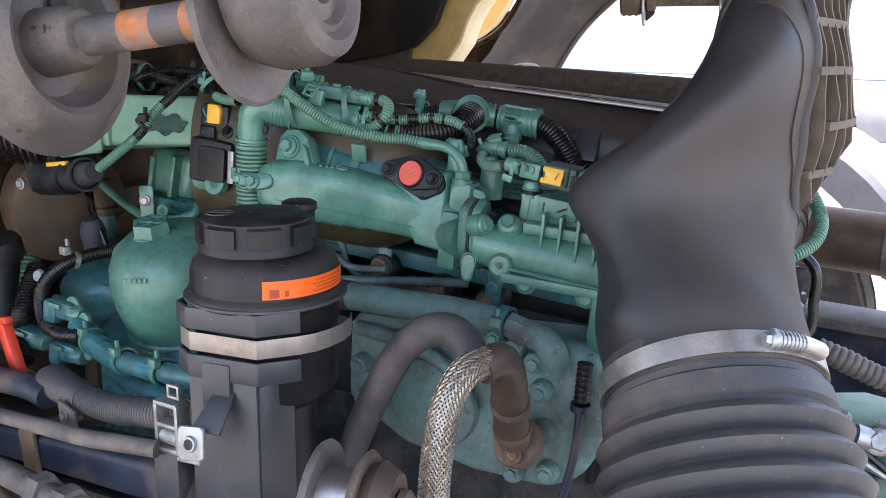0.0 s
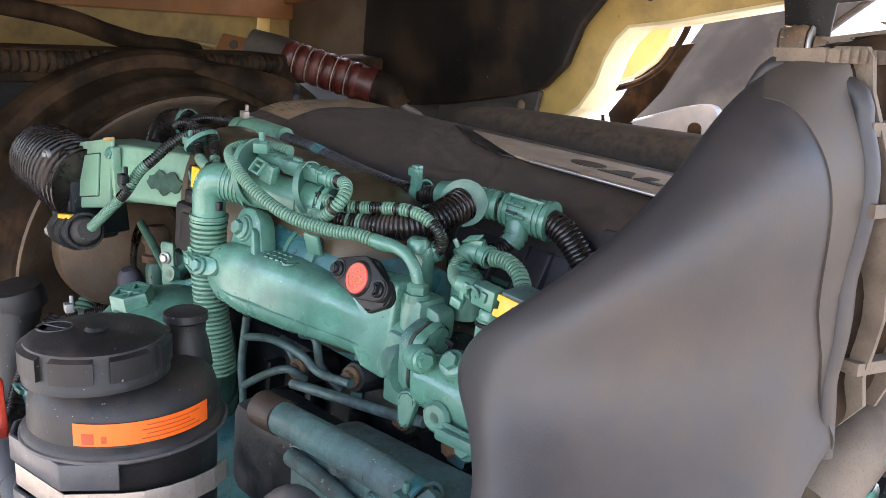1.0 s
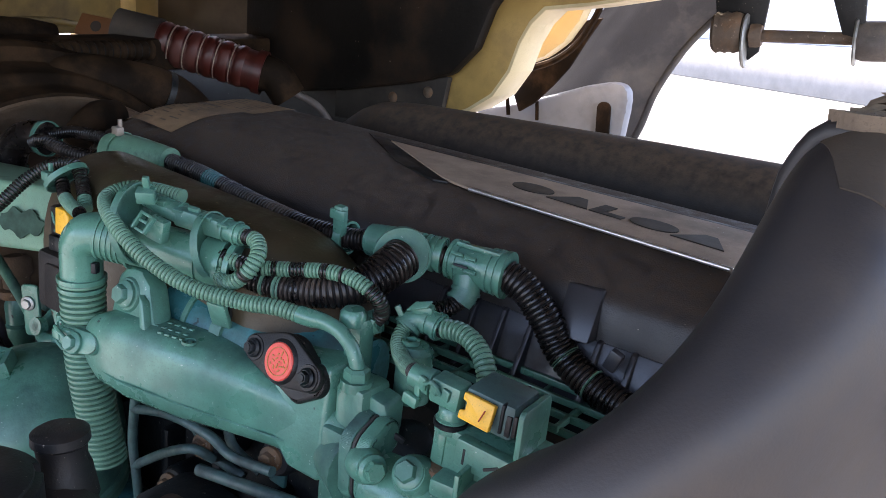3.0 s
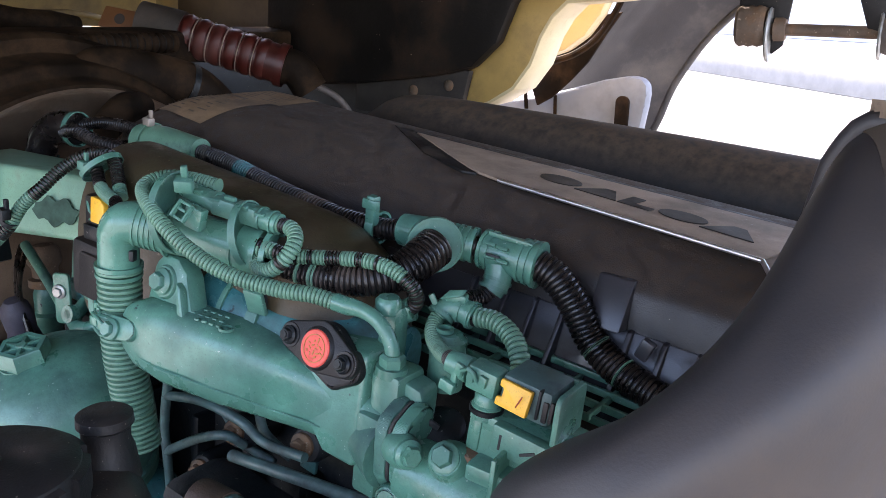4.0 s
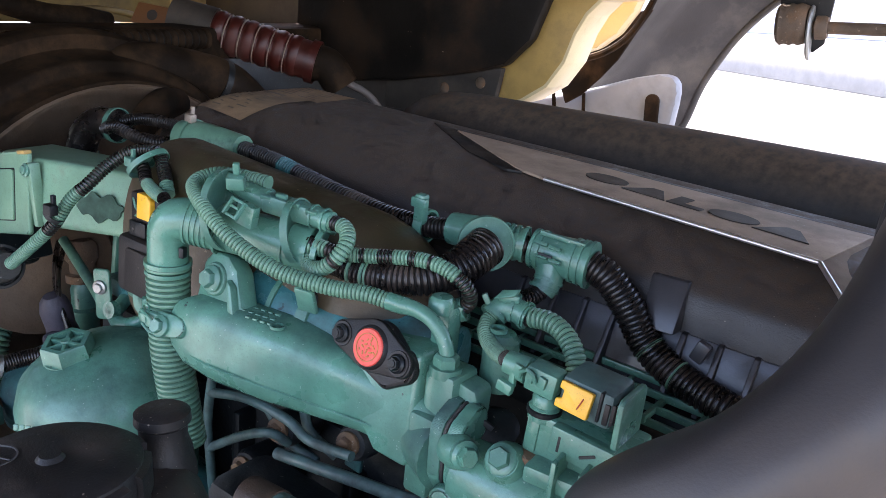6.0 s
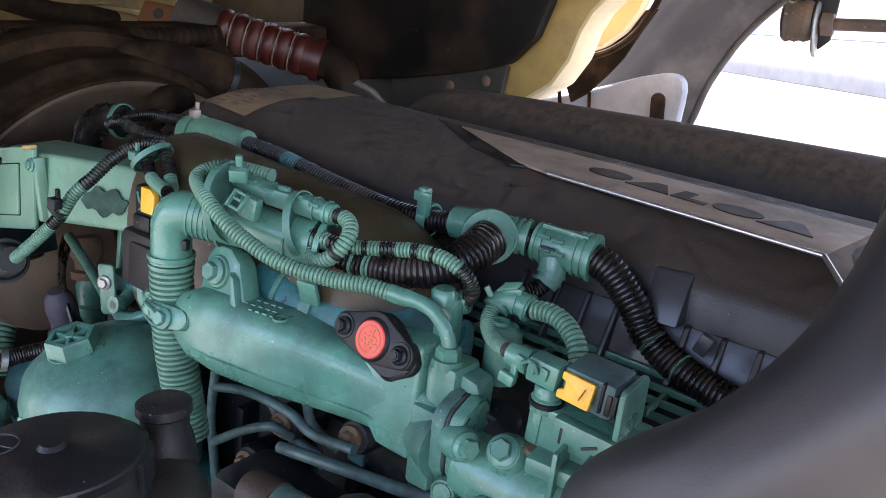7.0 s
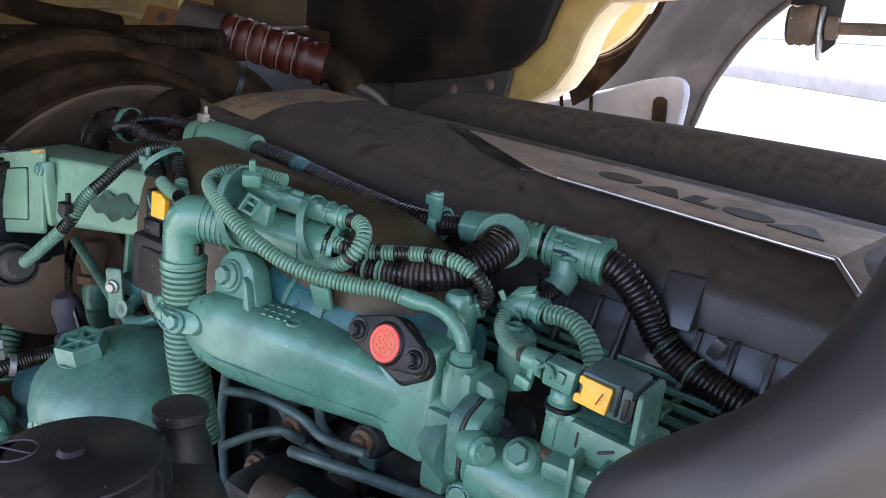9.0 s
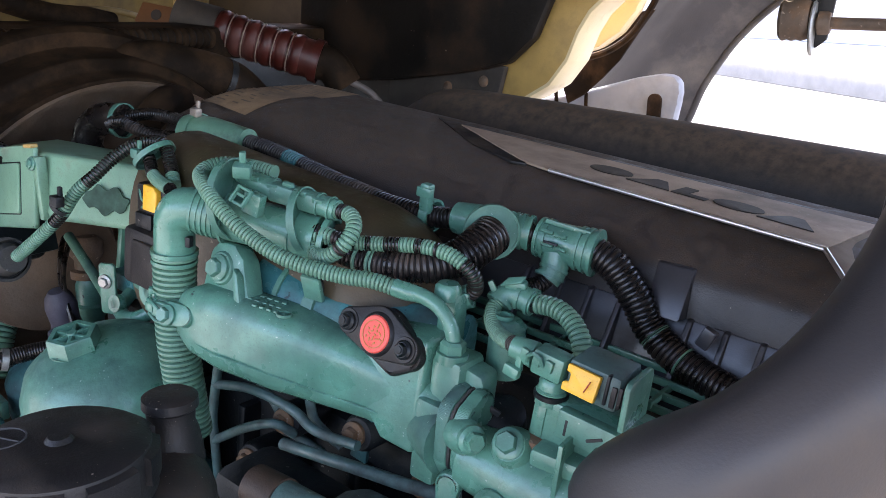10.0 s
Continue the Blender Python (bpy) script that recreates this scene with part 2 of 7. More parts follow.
def to_mesh(name, bm, material, smooth=40.0):
    bmesh.ops.recalc_face_normals(bm, faces=bm.faces)
    me = bpy.data.meshes.new(name)
    bm.to_mesh(me)
    bm.free()
    for m in material if isinstance(material, (list, tuple)) else (material,):
        me.materials.append(M[m])
    if smooth:
        me.polygons.foreach_set("use_smooth", [True] * len(me.polygons))
        me.set_sharp_from_angle(angle=radians(smooth))
    return me


def part(name, bm, material, parent, label="", smooth=40.0):
    top = parent
    while top.parent:
        top = top.parent
    bm.transform(BASE[top.name])
    ob = new(name, to_mesh(name, bm, material, smooth))
    ob.parent = parent
    return tagged(ob, label)


def solo(name, bm, material, label, category, place=ENGINE, group="", kind="", smooth=40.0):
    """A thing that is one mesh."""
    mid = sum((v.co for v in bm.verts), Vector()) / len(bm.verts)
    bm.transform(Matrix.Translation(-mid))
    ob = new(name, to_mesh(name, bm, material, smooth))
    ob.matrix_world = place @ Matrix.Translation(mid)
    return tagged(ob, label, category, group, kind)


def join(*bms):
    out = bms[0]
    for other in bms[1:]:
        me = bpy.data.meshes.new("tmp")
        other.to_mesh(me)
        other.free()
        out.from_mesh(me)
        bpy.data.meshes.remove(me)
    return out


def spline(points, step):
    """Points along a smooth curve through the given ones, about a step apart."""
    p = [Vector(q) for q in points]
    if len(p) == 2:
        n = max(1, round((p[1] - p[0]).length / step))
        return [p[0].lerp(p[1], i / n) for i in range(n + 1)], [i / n for i in range(n + 1)]
    e = [2 * p[0] - p[1], *p, 2 * p[-1] - p[-2]]
    fine, par = [], []
    for k in range(1, len(e) - 2):
        for i in range(24):
            s = i / 24
            a, b, c, d = e[k - 1:k + 3]
            fine.append(0.5 * (2 * b + (c - a) * s + (2 * a - 5 * b + 4 * c - d) * s * s + (3 * b - a - 3 * c + d) * s ** 3))
            par.append(k - 1 + s)
    fine.append(p[-1])
    par.append(len(p) - 1)
    run = [0.0]
    for a, b in zip(fine, fine[1:]):
        run.append(run[-1] + (b - a).length)
    n = max(2, round(run[-1] / step))
    want = np.linspace(0, run[-1], n + 1)
    xyz = np.array([np.interp(want, run, [f[i] for f in fine]) for i in range(3)]).T
    return [Vector(q) for q in xyz], list(np.interp(want, run, par) / (len(p) - 1))


def tube(points, r, seg=14, pitch=0.0, rib=0.13, step=0.008, caps=True, slot=None, groove=None):
    """A pipe along a curve. r: one radius or one a point; pitch: the spacing of its ribs; slot(s): material slot along it, s from 0 to 1."""
    path, par = spline(points, pitch / 6 if pitch else step)
    radii = np.interp(par, np.linspace(0, 1, len(r)), r) if isinstance(r, (list, tuple)) else [r] * len(path)
    bm = bmesh.new()
    rings, side = [], None
    for i, q in enumerate(path):
        ahead = (path[min(i + 1, len(path) - 1)] - path[max(i - 1, 0)]).normalized()
        if side is None:
            side = ahead.orthogonal().normalized()
        side = (side - ahead * side.dot(ahead)).normalized()
        up = ahead.cross(side)
        rad = float(radii[i])
        if pitch:
            rad *= (1 - 0.12 * rib, 1.0, 1.0, 1 - 0.12 * rib, 1 - rib, 1 - rib)[i % 6]
        rings.append([bm.verts.new(q + rad * (math.cos(a) * side + math.sin(a) * up)) for a in (2 * math.pi * k / seg for k in range(seg))])
    for i in range(len(rings) - 1):
        for k in range(seg):
            f = bm.faces.new((rings[i][k], rings[i][(k + 1) % seg], rings[i + 1][(k + 1) % seg], rings[i + 1][k]))
            if slot:
                f.material_index = slot(i / (len(rings) - 1))
            # groove faces take the darker colour, deepening the shade between ribs
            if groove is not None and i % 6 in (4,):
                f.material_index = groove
    if caps:
        bm.faces.new(rings[0][::-1])
        bm.faces.new(rings[-1])
    return bm


def frame_of(axis):
    z = Vector(axis).normalized()
    x = z.orthogonal().normalized()
    if abs(z.z) < 0.99:
        x = Vector((0, 0, 1)).cross(z).normalized()
    return Matrix((x, z.cross(x), z)).transposed().to_4x4()


def lathe(profile, at=(0, 0, 0), axis=(0, 0, 1), seg=32, squash=None):
    """A turned shape: profile rows of radius and height along the axis."""
    bm = bmesh.new()
    rings = []
    for r, h in profile:
        if r < 1e-5:
            rings.append([bm.verts.new((0, 0, h))])
        else:
            rings.append([bm.verts.new((r * math.cos(2 * math.pi * k / seg), r * math.sin(2 * math.pi * k / seg), h)) for k in range(seg)])
    for a, b in zip(rings, rings[1:]):
        for k in range(seg):
            q = [a[k % len(a)], a[(k + 1) % len(a)], b[(k + 1) % len(b)], b[k % len(b)]]
            q = list(dict.fromkeys(q))
            if len(q) > 2:
                bm.faces.new(q)
    for ring in (rings[0], rings[-1]):
        if len(ring) > 2:
            bm.faces.new(ring)
    if squash:
        bm.transform(Matrix.Diagonal((*squash, 1)))
    bm.transform(Matrix.Translation(at) @ frame_of(axis))
    return bm


def box(size, at=(0, 0, 0), turn=None, bevel=0.003, seg=2, taper=1.0):
    """A box with rounded edges; taper: the top's width to the bottom's."""
    bm = bmesh.new()
    bmesh.ops.create_cube(bm, size=1)
    for v in bm.verts:
        k = taper if v.co.z > 0 else 1.0
        v.co = Vector((v.co.x * size[0] * k, v.co.y * size[1] * k, v.co.z * size[2]))
    if bevel:
        bmesh.ops.bevel(bm, geom=bm.edges[:], offset=min(bevel, min(size) * 0.45), segments=seg, affect="EDGES", profile=0.5)
    m = Matrix.Translation(at)
    if turn is not None:
        m = m @ (turn if isinstance(turn, Matrix) else pose(0, 0, 0, *turn))
    bm.transform(m)
    return bm


def slab(outline, thick, at=(0, 0, 0), turn=None, bevel=0.002, seg=2):
    """A plate cut to an outline in its own x and y, thick along z."""
    bm = bmesh.new()
    f = bm.faces.new([bm.verts.new((x, y, 0)) for x, y in outline])
    made = bmesh.ops.extrude_face_region(bm, geom=[f])["geom"]
    bmesh.ops.translate(bm, verts=[v for v in made if isinstance(v, bmesh.types.BMVert)], vec=(0, 0, thick))
    if bevel:
        bmesh.ops.bevel(bm, geom=bm.edges[:], offset=bevel, segments=seg, affect="EDGES", profile=0.5)
    m = Matrix.Translation(at)
    if turn is not None:
        m = m @ (turn if isinstance(turn, Matrix) else pose(0, 0, 0, *turn))
    bm.transform(m)
    return bm


def facing(x, z):
    """A turn whose x and z point along the given ways."""
    z = Vector(z).normalized()
    x = Vector(x)
    x = (x - z * x.dot(z)).normalized()
    return Matrix((x, z.cross(x), z)).transposed().to_4x4()


def round_outline(w, h, r, n=6):
    pts = []
    for cx, cy, a0 in ((w / 2 - r, h / 2 - r, 0), (-w / 2 + r, h / 2 - r, 90), (-w / 2 + r, -h / 2 + r, 180), (w / 2 - r, -h / 2 + r, 270)):
        for i in range(n + 1):
            a = radians(a0 + 90 * i / n)
            pts.append((cx + r * math.cos(a), cy + r * math.sin(a)))
    return pts


def hull_of_circles(circles, n=10):
    """The outline round two or three circles (x, y, r), such as a lozenge flange."""
    pts = []
    for x, y, r in circles:
        pts += [(x + r * math.cos(2 * math.pi * k / (4 * n)), y + r * math.sin(2 * math.pi * k / (4 * n))) for k in range(4 * n)]
    pts = sorted(set((round(a, 5), round(b, 5)) for a, b in pts))
    out = []
    for seq in (pts, pts[::-1]):
        h = []
        for p in seq:
            while len(h) > 1 and (h[-1][0] - h[-2][0]) * (p[1] - h[-2][1]) - (h[-1][1] - h[-2][1]) * (p[0] - h[-2][0]) <= 1e-9:
                h.pop()
            h.append(p)
        out += h[:-1]
    return out


def bolt(at, axis, size=0.008, height=0.008, hollow=False):
    """A hexagon-headed bolt with its flange, standing along the axis from at."""
    s = size
    head = lathe([(0, height), (s * 0.86, height), (s * 1.0, height * 0.86), (s * 1.0, 0.002), (s * 1.0, 0)], seg=6)
    flange = lathe([(s * 1.1, height * 0.42), (s * 1.42, height * 0.18), (s * 1.42, -0.004), (0, -0.004)], seg=18)
    bm = join(head, flange)
    bm.transform(Matrix.Translation(at) @ frame_of(axis))
    return bm


def section(cx, cy, cz, rx, ry, phi, n=2.5, seg=48):
    ring = []
    for k in range(seg):
        c, s = math.cos(2 * math.pi * k / seg), math.sin(2 * math.pi * k / seg)
        a = math.copysign(abs(c) ** (2 / n), c) * rx
        b = math.copysign(abs(s) ** (2 / n), s) * ry
        ring.append(Vector((cx + math.cos(phi) * a - math.sin(phi) * b, cy + math.sin(phi) * a + math.cos(phi) * b, cz)))
    return ring


def loft(rings, caps=True):
    bm = bmesh.new()
    rows = [[bm.verts.new(p) for p in ring] for ring in rings]
    seg = len(rows[0])
    for a, b in zip(rows, rows[1:]):
        for k in range(seg):
            bm.faces.new((a[k], a[(k + 1) % seg], b[(k + 1) % seg], b[k]))
    if caps:
        bm.faces.new(rows[0][::-1])
        bm.faces.new(rows[-1])
    return bm


def strap(centre, axis, r, width, thick=0.0015, seg=24):
    """A narrow band round a pipe."""
    return lathe([(r, -width / 2), (r + thick, -width / 2), (r + thick, width / 2), (r, width / 2), (r, -width / 2)], centre, axis, seg)


def clip_block(at, size=0.016, turn=None):
    """A cable tie's lock: a small block with a slot and a stub of tail."""
    a = box((size, size * 0.7, size * 0.8), bevel=0.002)
    b = box((size * 0.35, size * 0.3, size * 1.3), (0, size * 0.25, size * 0.4), bevel=0.001)
    bm = join(a, b)
    bm.transform(Matrix.Translation(at) @ (turn or PLAIN))
    return bm



def bent(plan, z0, z1, thick, bevel=0.0012):
    """An upright sheet bent along a plan line, thick to its right-hand side."""
    pts = [Vector((*q, 0)) for q in plan]
    out = []
    for i, q in enumerate(pts):
        n = Vector((0, 0, 0))
        for a, b in ((i - 1, i), (i, i + 1)):
            if 0 <= a and b < len(pts):
                d = (pts[b] - pts[a]).normalized()
                n += Vector((d.y, -d.x, 0))
        out.append(q + n.normalized() * thick)
    bm = slab([(q.x, q.y) for q in pts] + [(q.x, q.y) for q in out[::-1]], z1 - z0, (0, 0, z0), None, bevel)
    return bm

# ---- ground, yard and distance ----
def grid(w, d, nx, ny, at, lift=0.0, scale=1.0):
    bm = bmesh.new()
    rows = []
    for j in range(ny + 1):
        rows.append([])
        for i in range(nx + 1):
            x, y = (i / nx - 0.5) * w, (j / ny - 0.5) * d
            rows[-1].append(bm.verts.new((at[0] + x, at[1] + y, at[2] + lift * noise.noise((x * scale, y * scale, 0)))))
    for a, b in zip(rows, rows[1:]):
        for i in range(nx):
            bm.faces.new((a[i], a[i + 1], b[i + 1], b[i]))
    return bm


solo("ground", grid(600, 600, 40, 40, (0, 0, 0)), "concrete", "pale sunlit concrete yard under the truck", "ground", PLAIN, kind="structure")
solo("barrier", box((70, 0.35, 0.55), (-8.0, 18.2, 0.275), (0, 0, -26), 0.03), "kerb", "long low grey concrete barrier across the yard", "barrier", PLAIN, kind="structure")
solo("backdrop_wall", box((160, 1.0, 9.0), (-30, 60, 4.5), bevel=0.05), "white_wall", "far white hall facade beyond the yard", "building", PLAIN, kind="structure")

# ---- truck cab, tipped forward above the engine ----
cab = thing("truck_cab", "yellow truck cab tipped forward over the engine, seen from below", "truck cab", (-0.6, 1.1, 0.5))
TUNNEL = facing((1, 0, 0), (0, -1, 0))


def upright(outline, v, thick, bevel=0.004):
    """A plate in the plane across v, its outline given in u and w, thick towards the far side."""
    return slab(outline, thick, (0, v + thick, 0), facing((1, 0, 0), (0, -1, 0)), bevel)


part("insulation_panel", upright([(-1.27, 0.035), (-1.10, 0.022), (-0.914, 0.055), (-0.721, 0.101), (-0.648, 0.121), (-0.58, 0.146), (-0.521, 0.209), (-0.490, 0.304),
     (-0.428, 0.385), (-0.333, 0.432), (-0.206, 0.478), (0.009, 0.535), (0.60, 0.66), (0.60, 1.1), (-1.27, 1.1)], 1.075, 0.04, 0.012),
     "insulation", cab, "black fibrous sound insulation with rusty stains")
part("frame_beam", upright([(-0.66, 0.040), (-0.60, 0.048), (-0.555, 0.068), (-0.495, 0.112), (-0.458, 0.172), (-0.440, 0.237), (-0.418, 0.283), (-0.386, 0.318), (-0.276, 0.338), (-0.023, 0.399),
     (0.60, 0.545), (0.60, 0.70), (0.009, 0.575), (-0.206, 0.54), (-0.42, 0.47), (-0.56, 0.36), (-0.60, 0.24), (-0.68, 0.135)],
     1.125, 0.07, 0.006), "yellow_cab", cab, "yellow painted cranked floor beam")
LIP = [(-0.66, 0.036), (-0.60, 0.043), (-0.552, 0.063), (-0.491, 0.107), (-0.453, 0.168), (-0.435, 0.233), (-0.413, 0.278), (-0.383, 0.312), (-0.276, 0.332), (-0.023, 0.393), (0.60, 0.539)]
# cream instead of the beam's yellow: light on the flange put into its paint
part("beam_flange", upright(LIP + [(u_ - 0.012, w_ + 0.010) for u_, w_ in LIP[::-1]], 1.127, 0.105, 0.0025), "cream", cab, "flat inner flange of the beam, coloured pale as lit")
bm = upright([(-0.60, 0.150), (-0.575, 0.160), (-0.52, 0.185), (-0.470, 0.228), (-0.435, 0.285), (-0.415, 0.345), (-0.41, 0.45), (-0.62, 0.45), (-0.66, 0.30)], 1.40, 0.05, 0.014)
part("wheel_house", bm, "cream", cab, "cream painted pressed steel bulge")
part("bulge_edge", tube([(-0.60, 1.455, 0.143), (-0.572, 1.455, 0.152), (-0.516, 1.455, 0.178), (-0.464, 1.455, 0.222), (-0.428, 1.455, 0.282), (-0.407, 1.455, 0.345), (-0.40, 1.455, 0.45)], 0.009, 8), "soot", cab, "dark rubber edging")
part("bulge_scratch", tube([(-0.556, 1.398, 0.262), (-0.542, 1.398, 0.256), (-0.530, 1.398, 0.248)], 0.003, 6), "rust", cab, "rusty scratch")
for u, w in ((-0.338, 0.385), (-0.241, 0.425), (-0.175, 0.445)):
    part("hole", lathe([(0, 0.002), (0.008, 0.002), (0.009, 0), (0.009, -0.01), (0, -0.01)], (u, 1.124, w), (0, -1, 0), 14), "ink", cab, "dark drilled hole")
part("end_plate", upright([(-0.95, -0.02), (-0.62, 0.00), (-0.60, 0.135), (-0.70, 0.130), (-0.95, 0.09)], 1.100, 0.02), "grime", cab, "grimy steel end plate")
for u, w in ((-0.76, 0.062), (-0.655, 0.092)):
    part("rivet", lathe([(0, 0.006), (0.010, 0.004), (0.014, 0.0), (0.014, -0.004), (0, -0.004)], (u, 1.099, w), (0, -1, 0), 14), "rust", cab, "rusty rivet head")
part("side_panel", upright([(-1.95, -0.1), (-1.268, -0.1), (-1.268, 0.55), (-1.95, 0.42)], 1.30, 0.03), "grey_wall", cab, "bare grey sheet metal wall")
part("side_trim", upright([(-1.93, 0.265), (-1.26, 0.365), (-1.26, 0.425), (-1.93, 0.315)], 1.26, 0.03), "orange_band", cab, "orange-brown trim board")
part("front_panel", box((0.03, 2.6, 0.265), (-1.97, 0.2, 0.1985), bevel=0.004), "yellow_grimy", cab, "dark yellow lower front crossmember")
part("front_board", box((0.02, 2.5, 0.11), (-1.94, 0.2, 0.265), bevel=0.004), "orange_band", cab, "orange-brown board across the front")
# floor pan and shell run past u 0.6, unseen, to block light from above
part("floor_pan", upright([(-2.02, 0.335), (-1.60, 0.335), (-0.9, 0.60), (0.6, 0.94), (1.5, 1.14), (1.5, 1.2), (0.6, 1.0), (-0.9, 0.66), (-1.62, 0.40), (-2.02, 0.40)], -1.1, 2.20), "grey_wall", cab, "bare grey metal floor pan with slots")
for k in range(7):
    part("slot", box((0.05, 0.006, 0.004), (-1.70 + 0.012 * (k % 2), -0.35 + 0.17 * k, 0.337), (0, 0, 90), 0.001), "ink", cab, "dark slot in the floor pan")
part("cab_shell", upright([(-2.3, 0.45), (-1.62, 0.45), (-0.9, 0.73), (0.6, 1.05), (1.5, 1.25), (1.4, 1.9), (-2.5, 1.9)], -1.15, 2.34, 0.02), "yellow_cab", cab, "unseen yellow cab shell, drawn long to block light")
for y in (-1.16, 1.19):
    part("front_pillar", box((0.3, 0.06, 0.7), (-2.1, y, 0.3), bevel=0.01), "yellow_cab", cab)

# added panel that keeps daylight out at the front
part("front_closing", box((0.05, 2.6, 1.25), (-2.02, 0.2, -0.605), bevel=0.01), "black", cab, "black panel added to close off light at the front")
part("side_member", upright([(-1.95, -0.75), (-0.35, -0.75), (-0.40, -0.06), (-0.60, 0.06), (-1.95, 0.10)], 1.16, 0.05), "black", cab, "dark steel side member behind the engine")
for u in (-0.80, -0.68):
    part("side_bolt", bolt((u, 1.155, 0.035), (0, -1, 0), 0.013, 0.012), "dark_iron", cab)
# another added panel, against daylight from the far side
part("side_closing", box((1.6, 0.04, 0.9), (-1.2, 1.46, -0.55), bevel=0.01), "black", cab, "unseen black panel closing off light at the far side")

# the far mounting bracket with its bar
brk = thing("cab_mount_bracket", "black steel cab mount bracket with two nuts and a bar", "bracket", (0.12, 1.09, 0.5))
part("plate", slab([(-0.02, 0.475), (0.005, 0.545), (0.225, 0.595), (0.245, 0.44), (0.262, 0.335), (0.232, 0.325), (0.185, 0.42), (0.155, 0.410), (0.092, 0.400), (0.092, 0.29), (0.075, 0.272), (0.045, 0.300), (0.0, 0.35), (-0.012, 0.40)],
     0.008, (0, 1.092, 0), TUNNEL, 0.002), "black", brk, "black painted bent plate")
for u, w in ((0.049, 0.473), (0.148, 0.497)):
    part("nut", join(bolt((u, 1.080, w), (0, -1, 0), 0.013, 0.014), lathe([(0, 0), (0.007, 0), (0.007, 0.026), (0, 0.028)], (u, 1.080, w), (0, -1, 0), 12)), "zinc", brk, "zinc plated nut on a stud")
part("bushing", lathe([(0, -0.03), (0.026, -0.03), (0.030, -0.024), (0.028, -0.016), (0.030, -0.008), (0.028, 0.0), (0.030, 0.008), (0.028, 0.016), (0.026, 0.022), (0, 0.022)], (0.038, 1.072, 0.318), (1, 0.1, 0.12), 24, (1.25, 1.25, 1.0)), "rust", brk, "rusty rubber bushing")
part("eye", lathe([(0.008, 0.010), (0.018, 0.010), (0.021, 0.004), (0.021, -0.010), (0.008, -0.010), (0.008, 0.010)], (0.084, 1.077, 0.318), (1, 0.1, 0.12), 20), "rust", brk, "rusty eye round the bar")
part("washer", lathe([(0, 0), (0.045, 0), (0.047, 0.003), (0.045, 0.006), (0, 0.006)], (0.064, 1.075, 0.306), (1, 0.1, 0.12), 28, (0.8, 1.05, 1.0)), "zinc", brk, "grey pressed washer")
part("bar", tube([(0.05, 1.075, 0.315), (0.30, 1.10, 0.338)], 0.011, 14), "rust", brk, "rusty steel bar")
part("washer", lathe([(0, 0), (0.040, 0), (0.042, 0.003), (0.040, 0.006), (0, 0.006)], (0.245, 1.095, 0.328), (1, 0.1, 0.12), 28, (0.75, 1.0, 1.0)), "zinc", brk, "grey pressed washer")
part("bushing", lathe([(0, -0.03), (0.03, -0.03), (0.034, -0.02), (0.034, 0.02), (0.03, 0.03), (0, 0.03)], (0.28, 1.098, 0.333), (1, 0.1, 0.12), 24), "chassis", brk, "grey rubber bushing")

# far inner wheel arch and its grey bracket plate
arch = thing("wheel_arch", "dark grey plastic inner wheel arch on the far side", "wheel arch", (-0.6, 1.9, 0))
NEAR_RIM = [(-0.397, 1.82, 0.554), (-0.493, 1.82, 0.445), (-0.589, 1.82, 0.281), (-0.626, 1.82, 0.211), (-0.672, 1.82, 0.120), (-0.722, 1.82, 0.057), (-0.766, 1.82, -0.008)]
FAR_RIM = [(0.06, 2.1, 0.68), (-0.094, 2.1, 0.539), (-0.302, 2.12, 0.352), (-0.417, 2.14, 0.220), (-0.501, 2.16, 0.064), (-0.540, 2.18, -0.060), (-0.566, 2.19, -0.125)]
na, _ = spline(NEAR_RIM, 0.04)
rows = []
for i in range(25):
    s = i / 24
    a = na[round(s * (len(na) - 1))]
    fb, _ = spline(FAR_RIM, 0.04)
    b = fb[round(s * (len(fb) - 1))]
    rows.append([a.lerp(b, k / 12) + Vector((-0.07, 0, 0.05)) * math.sin(math.pi * k / 12) * (0.4 + 0.4 * s) + Vector((0.012, 0, -0.012)) * (abs(k - 4) < 1) * (1 - s) for k in range(13)])
bm = bmesh.new()
vs = [[bm.verts.new(p) for p in r] for r in rows]
for a, b in zip(vs, vs[1:]):
    for i in range(12):
        bm.faces.new((a[i], a[i + 1], b[i + 1], b[i]))
bmesh.ops.solidify(bm, geom=bm.faces[:], thickness=0.012)
part("liner", bm, "arch", arch)
part("outer_lip", tube(FAR_RIM, 0.012, 10), "arch", arch, "rolled dark plastic rim of the arch")
part("inner_lip", upright([(-0.786, -0.030), (-0.735, 0.006), (-0.680, 0.067), (-0.633, 0.128), (-0.588, 0.216), (-0.549, 0.284), (-0.686, 0.252), (-0.743, 0.145), (-0.772, 0.092), (-0.816, 0.029)], 1.77, 0.012, 0.004), "soot", arch, "dark inner flange of the arch")
tray = part("step_box", upright([(-0.936, -0.160), (-0.964, -0.052), (-0.832, -0.014), (-0.746, 0.017), (-0.585, 0.083), (-0.509, 0.106), (-0.468, 0.106), (-0.449, 0.088), (-0.443, 0.060), (-0.443, 0.027), (-0.447, -0.058)], 1.80, 0.05, 0.014), "pale_plastic", arch, "pale grey plastic step box")
# no hollow is cut: a dark plate paints the recess's shade
part("recess", slab(round_outline(0.044, 0.110, 0.020), 0.012, (-0.506, 1.796, -0.007), facing((1, 0, 0.10), (0, -1, 0)), 0.004), "soot", tray, "dark oval plate painting the shade of a recess")
